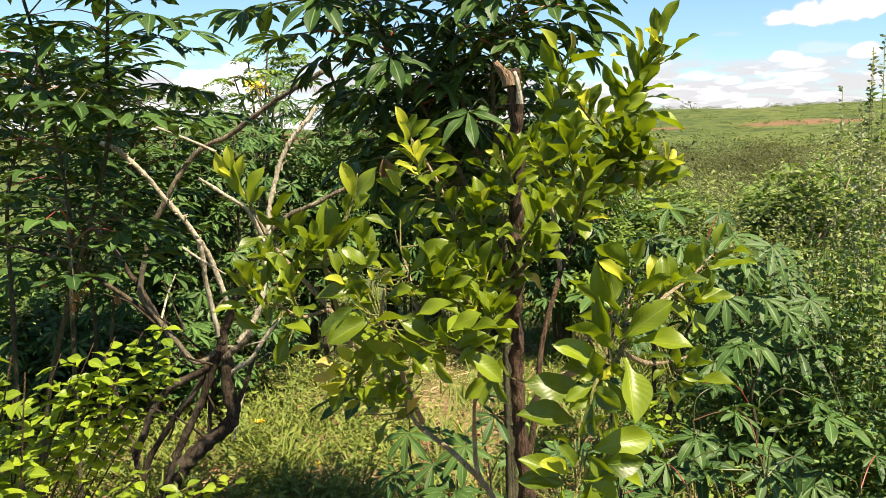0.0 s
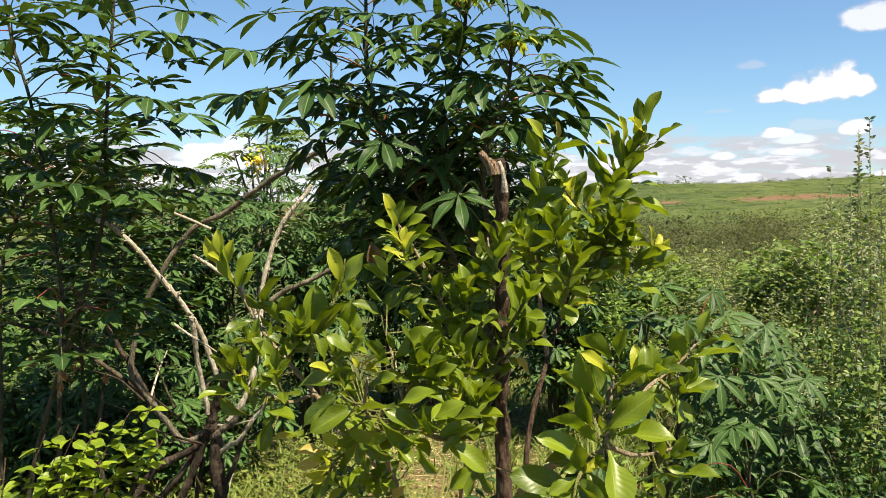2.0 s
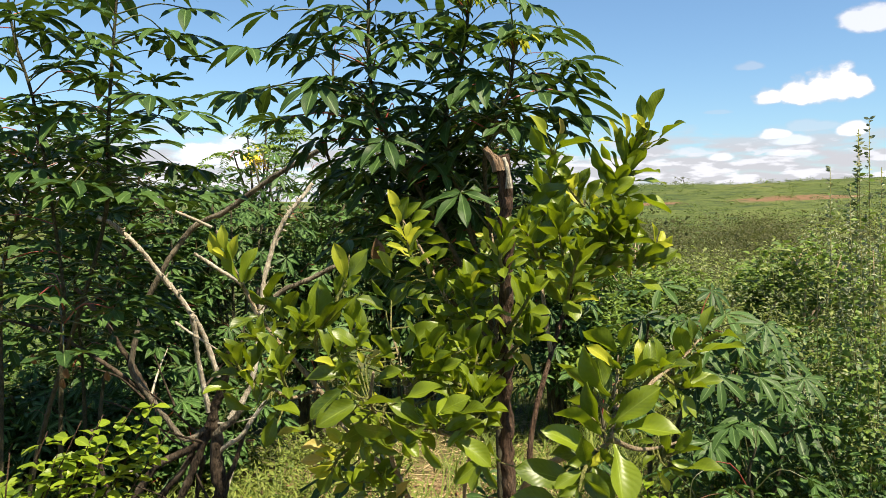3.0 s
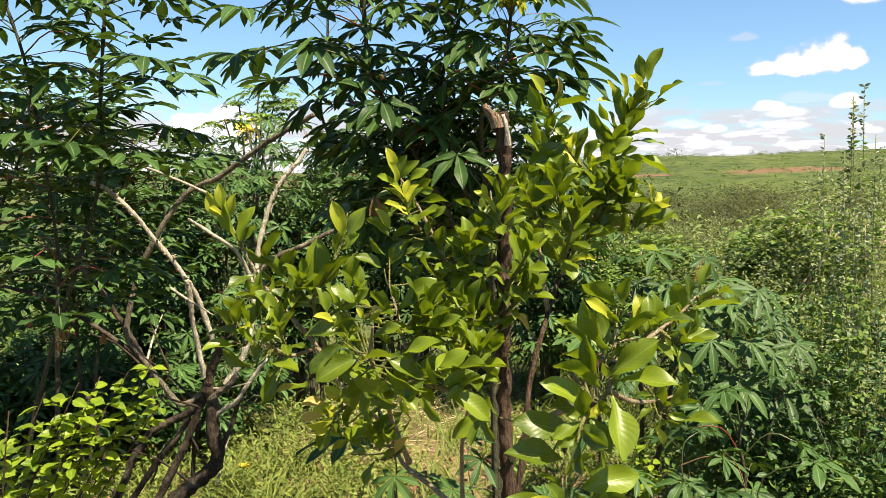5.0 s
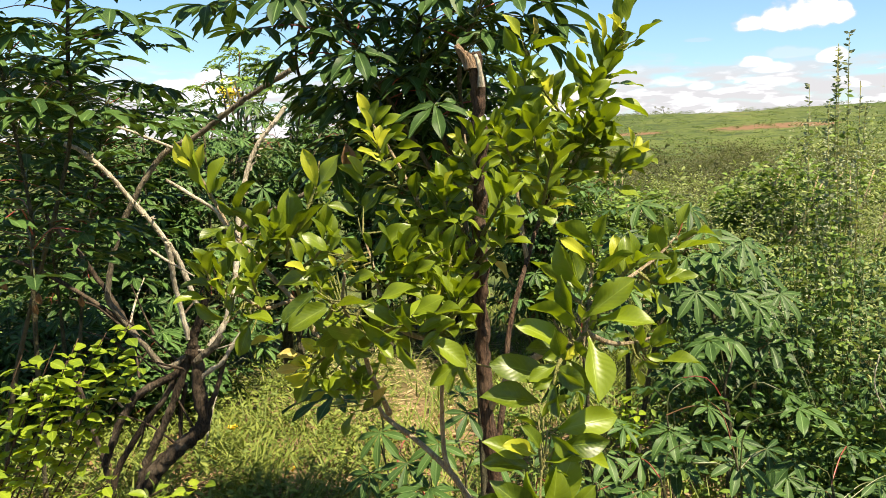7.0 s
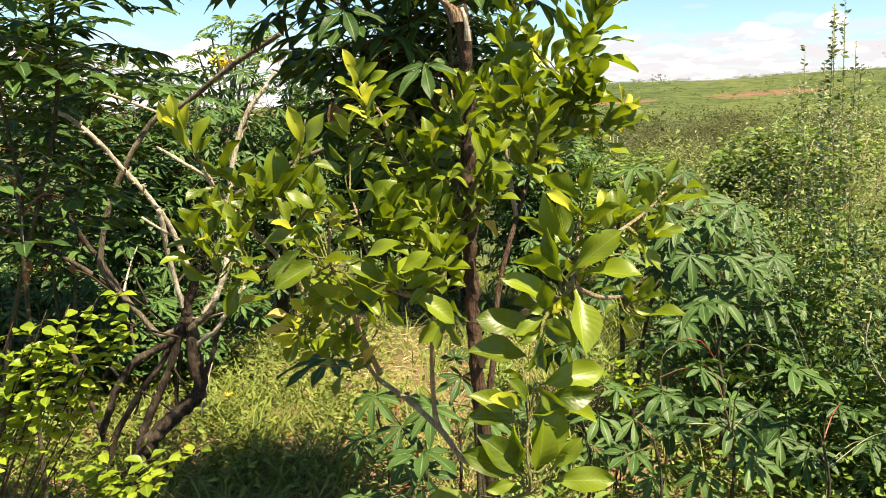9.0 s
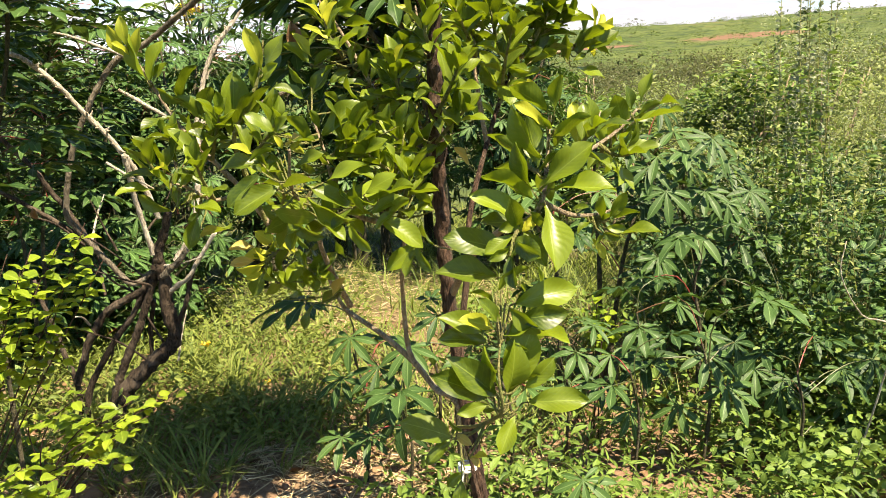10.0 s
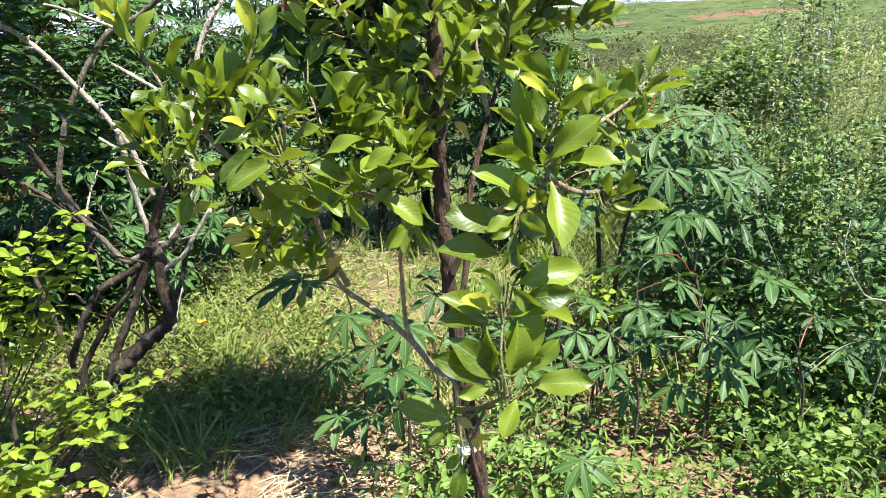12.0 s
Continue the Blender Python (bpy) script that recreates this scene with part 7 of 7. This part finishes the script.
# ---- beyond the yard ----
def clump(leaves, seed, flat=0.6, leaf=1.0):
    """A ragged dome of small leaves, about one metre across."""
    g = random.Random(seed)
    geo, ms = Geo(), []
    lobes = [(g.uniform(-0.3, 0.3), g.uniform(-0.3, 0.3), g.uniform(0.1, 0.5) * flat, g.uniform(0.18, 0.36)) for _ in range(7)]
    for _ in range(leaves):
        x, y, z, r = g.choice(lobes)
        d = Vector((g.gauss(0, 1), g.gauss(0, 1), g.gauss(0, 1))).normalized() * r * g.random() ** 0.35
        at = Vector((x + d.x, y + d.y, max(0.0, z + d.z * flat + 0.1)))
        ms.append(aim(at, (g.uniform(-1, 1), g.uniform(-1, 1), g.uniform(-0.4, 0.8)), UP, leaf * g.uniform(0.07, 0.15), g.uniform(-1, 1)))
    scatter(geo, blade(1.0, 0.6, 0.2, 0.2, 0.0, 0.5, 0.3, 2, 1, 1), ms)
    return geo.arrays()


def scrub(name, label, count, seed, near, far, size, mat, leaves, low=-0.95, high=1.0, leaf=1.0, tall=1.0, vary=1.3):
    g = random.Random(seed)
    kinds = [clump(leaves, seed * 10 + k, 0.6, leaf) for k in range(4)]
    geo = Geo()
    lists = [[], [], [], []]
    for _ in range(count):
        d = near * (far / near) ** (g.random() ** 0.8)
        b = g.uniform(low, high)
        x, y = b * d * 0.75, d
        if noise.noise(Vector((x * 2.5 / d, y * 6 / d, seed))) < -0.40:
            continue
        s = size * (0.93 - vary / 3 + g.random() ** 2 * vary) * (1 + d / 240)
        lists[g.randrange(4)].append(Matrix.Translation((x, y, land(x, y) - 0.06 * s)) @ Matrix.Rotation(g.random() * 6.28, 4, "Z") @ Matrix.Diagonal((s * g.uniform(0.9, 1.7), s, s * g.uniform(0.5, 0.9) * tall, 1)))
    for k in range(4):
        if lists[k]:
            scatter(geo, kinds[k], lists[k])
    tagged(new(name, geo.mesh(name, [mat])), label, "scrub", kind="stuff")


scrub("thorn_scrub", "tall brownish-green thorny scrub in the dip beyond the yard", 56, 6, 19, 46, 3.0, M_SCRUB, 1350, 0.25, 0.85, 0.19, 1.85, 0.4)
scrub("scrub", "dense dull green scrub in the dip beyond the yard", 600, 3, 15, 88, 1.55, M_SCRUB, 90, -0.1, 1.0, leaf=0.74)
scrub("hill_scrub", "low scattered scrub over the hillside", 1900, 4, 48, 300, 1.1, M_FAR, 48, -0.1, 0.95, 0.90)


def round_bush(x, y, wide, high, seed):
    """A loose sunlit bush: a few twigs in a ragged dome of leaves."""
    g = random.Random(seed)
    z = land(x, y)
    bush = thing("green_bush", (x, y, z), "fresh yellow-green bush standing up out of the weeds", "bush", "green bushes")
    for k in range(5):
        limb("twig", [(x, y, z - 0.03), (x + g.gauss(0, wide * 0.15), y, z + high * 0.4), (x + g.gauss(0, wide * 0.3), y + g.gauss(0, wide * 0.2), z + high * 0.9)], 0.016, 0.005, M_TWIG, bush, 5, 4, 0.2)
    geo, ms = Geo(), []
    lobes = [(g.gauss(0, wide * 0.26), g.gauss(0, wide * 0.22), high * g.uniform(0.35, 0.88), g.uniform(0.14, 0.26) * wide) for _ in range(12)]
    for _ in range(2600):
        cx, cy, cz, r = g.choice(lobes)
        d = Vector((g.gauss(0, 1), g.gauss(0, 1), g.gauss(0, 1))).normalized() * r * g.random() ** 0.4
        a = g.random() * 6.28
        ms.append(aim((x + cx + d.x, y + cy + d.y, z + cz + d.z), (math.cos(a), math.sin(a), g.uniform(-0.4, 0.8)), UP, g.uniform(0.04, 0.085), g.uniform(-0.8, 0.8)))
    scatter(geo, SMALL_LEAF, ms)
    part("foliage", geo.mesh("foliage", [M_HERB]), bush, kind="stuff")


for k, (p, w, h) in enumerate((((2.470, 5.600, 1.558), 0.9, 1.62), ((3.209, 6.600, 1.668), 1.0, 1.55), ((2.065, 8.500, 1.470), 1.3, 1.60), ((1.951, 7.000, 1.416), 0.9, 1.30), ((2.990, 8.000, 1.374), 1.0, 1.35),
                               ((3.229, 6.000, 1.927), 1.0, 1.62), ((1.231, 6.000, 1.332), 0.9, 1.25))):
    round_bush(p[0], p[1], w, h, 40 + k)


def feathery_tree():
    """A slim tree some way off, with fronds of fine leaflets and a yellow bloom."""
    x, y = -3.15, 14.0
    z = land(x, y)
    tree = thing("feathery_tree", (x, y, z), "slim tree with feathery fronds and yellow bloom", "tree")
    g = random.Random(2)
    tops = []
    for t in ((-3.544, 13.800, 2.753), (-3.395, 14.200, 3.130), (-3.003, 14.000, 3.306), (-2.768, 14.300, 3.241), (-2.449, 13.900, 2.908), (-2.894, 13.700, 2.795)):
        t = Vector(t)
        limb("limb", [(x, y, z - 0.05), (x + (t.x - x) * 0.3, y, z + 2.0), tuple(t)], 0.045, 0.012, M_LIMB, tree, 6, 5, 0.2)
        tops.append(t)
    geo, ms = Geo(), []
    for _ in range(62):
        t = g.choice(tops)
        at = t + Vector((g.gauss(0, 0.16), g.gauss(0, 0.16), g.uniform(-0.45, 0.12)))
        a = g.random() * 6.28
        way = Vector((math.cos(a), math.sin(a), g.uniform(-0.1, 0.5))).normalized()
        side = way.cross(UP).normalized()
        for i in range(22):
            s = (i // 2 + 1) / 11
            w = side * (1 if i % 2 else -1) + way * 0.5
            ms.append(aim(at + way * 0.45 * s - UP * 0.20 * s * s, w - UP * g.uniform(0.0, 0.8), UP, 0.15 * (1.1 - 0.5 * s), g.uniform(-0.8, 0.8)))
    scatter(geo, blade(1.0, 0.34, 0.1, 0.1, 0.0, 0.5, 0.3, 2, 1, 1), ms)
    part("crown", geo.mesh("crown", [M_HERB]), tree, kind="stuff")
    fl, fs = Geo(), []
    c = Vector((-3.113, 13.600, 2.597))
    for _ in range(70):
        fs.append(aim(c + Vector((g.gauss(0, 0.07), g.gauss(0, 0.05), g.gauss(0, 0.10))), (g.uniform(-1, 1), g.uniform(-1, 1), g.uniform(-1, 0.5)), (0, -1, 0.4), 0.085))
    scatter(fl, SMALL_LEAF, fs)
    part("bloom", fl.mesh("bloom", [M_FLOWER]), tree, kind="stuff", label="cluster of yellow blooms")


feathery_tree()


def far_tree(x, y, h, wide, seed):
    g = random.Random(seed)
    z = land(x, y)
    tree = thing("far_tree", (x, y, z), "small dark spreading tree on the skyline", "tree", "skyline trees")
    limb("trunk", [(x, y, z - 0.2), (x + 0.1 * h, y, z + h * 0.35), (x, y, z + h * 0.7)], h * 0.05, h * 0.02, M_LIMB, tree, 6, 3)
    geo, ms = Geo(), []
    for _ in range(7):
        c = Vector((x + g.gauss(0, wide * 0.30), y + g.gauss(0, wide * 0.25), z + h * g.uniform(0.62, 0.92)))
        ms.append(Matrix.Translation(c - Vector((0, 0, 0.1 * h))) @ Matrix.Diagonal((wide * 0.5, wide * 0.5, h * 0.45, 1)))
    scatter(geo, FAR_CLUMP, ms)
    part("crown", geo.mesh("crown", [M_SCRUB]), tree, kind="stuff")


FAR_CLUMP = clump(60, 77)
for k, (b, h, w) in enumerate(((0.302, 4.0, 4.4), (0.292, 2.6, 4.0), (0.275, 2.4, 4.0), (0.318, 1.8, 5.0), (0.262, 2.0, 4.0), (0.345, 1.4, 4.5), (0.24, 2.2, 4), (0.39, 1.5, 4), (0.445, 1.5, 3.5))):
    far_tree(b * 335, 335.0, h * 1.35, w, 90 + k)
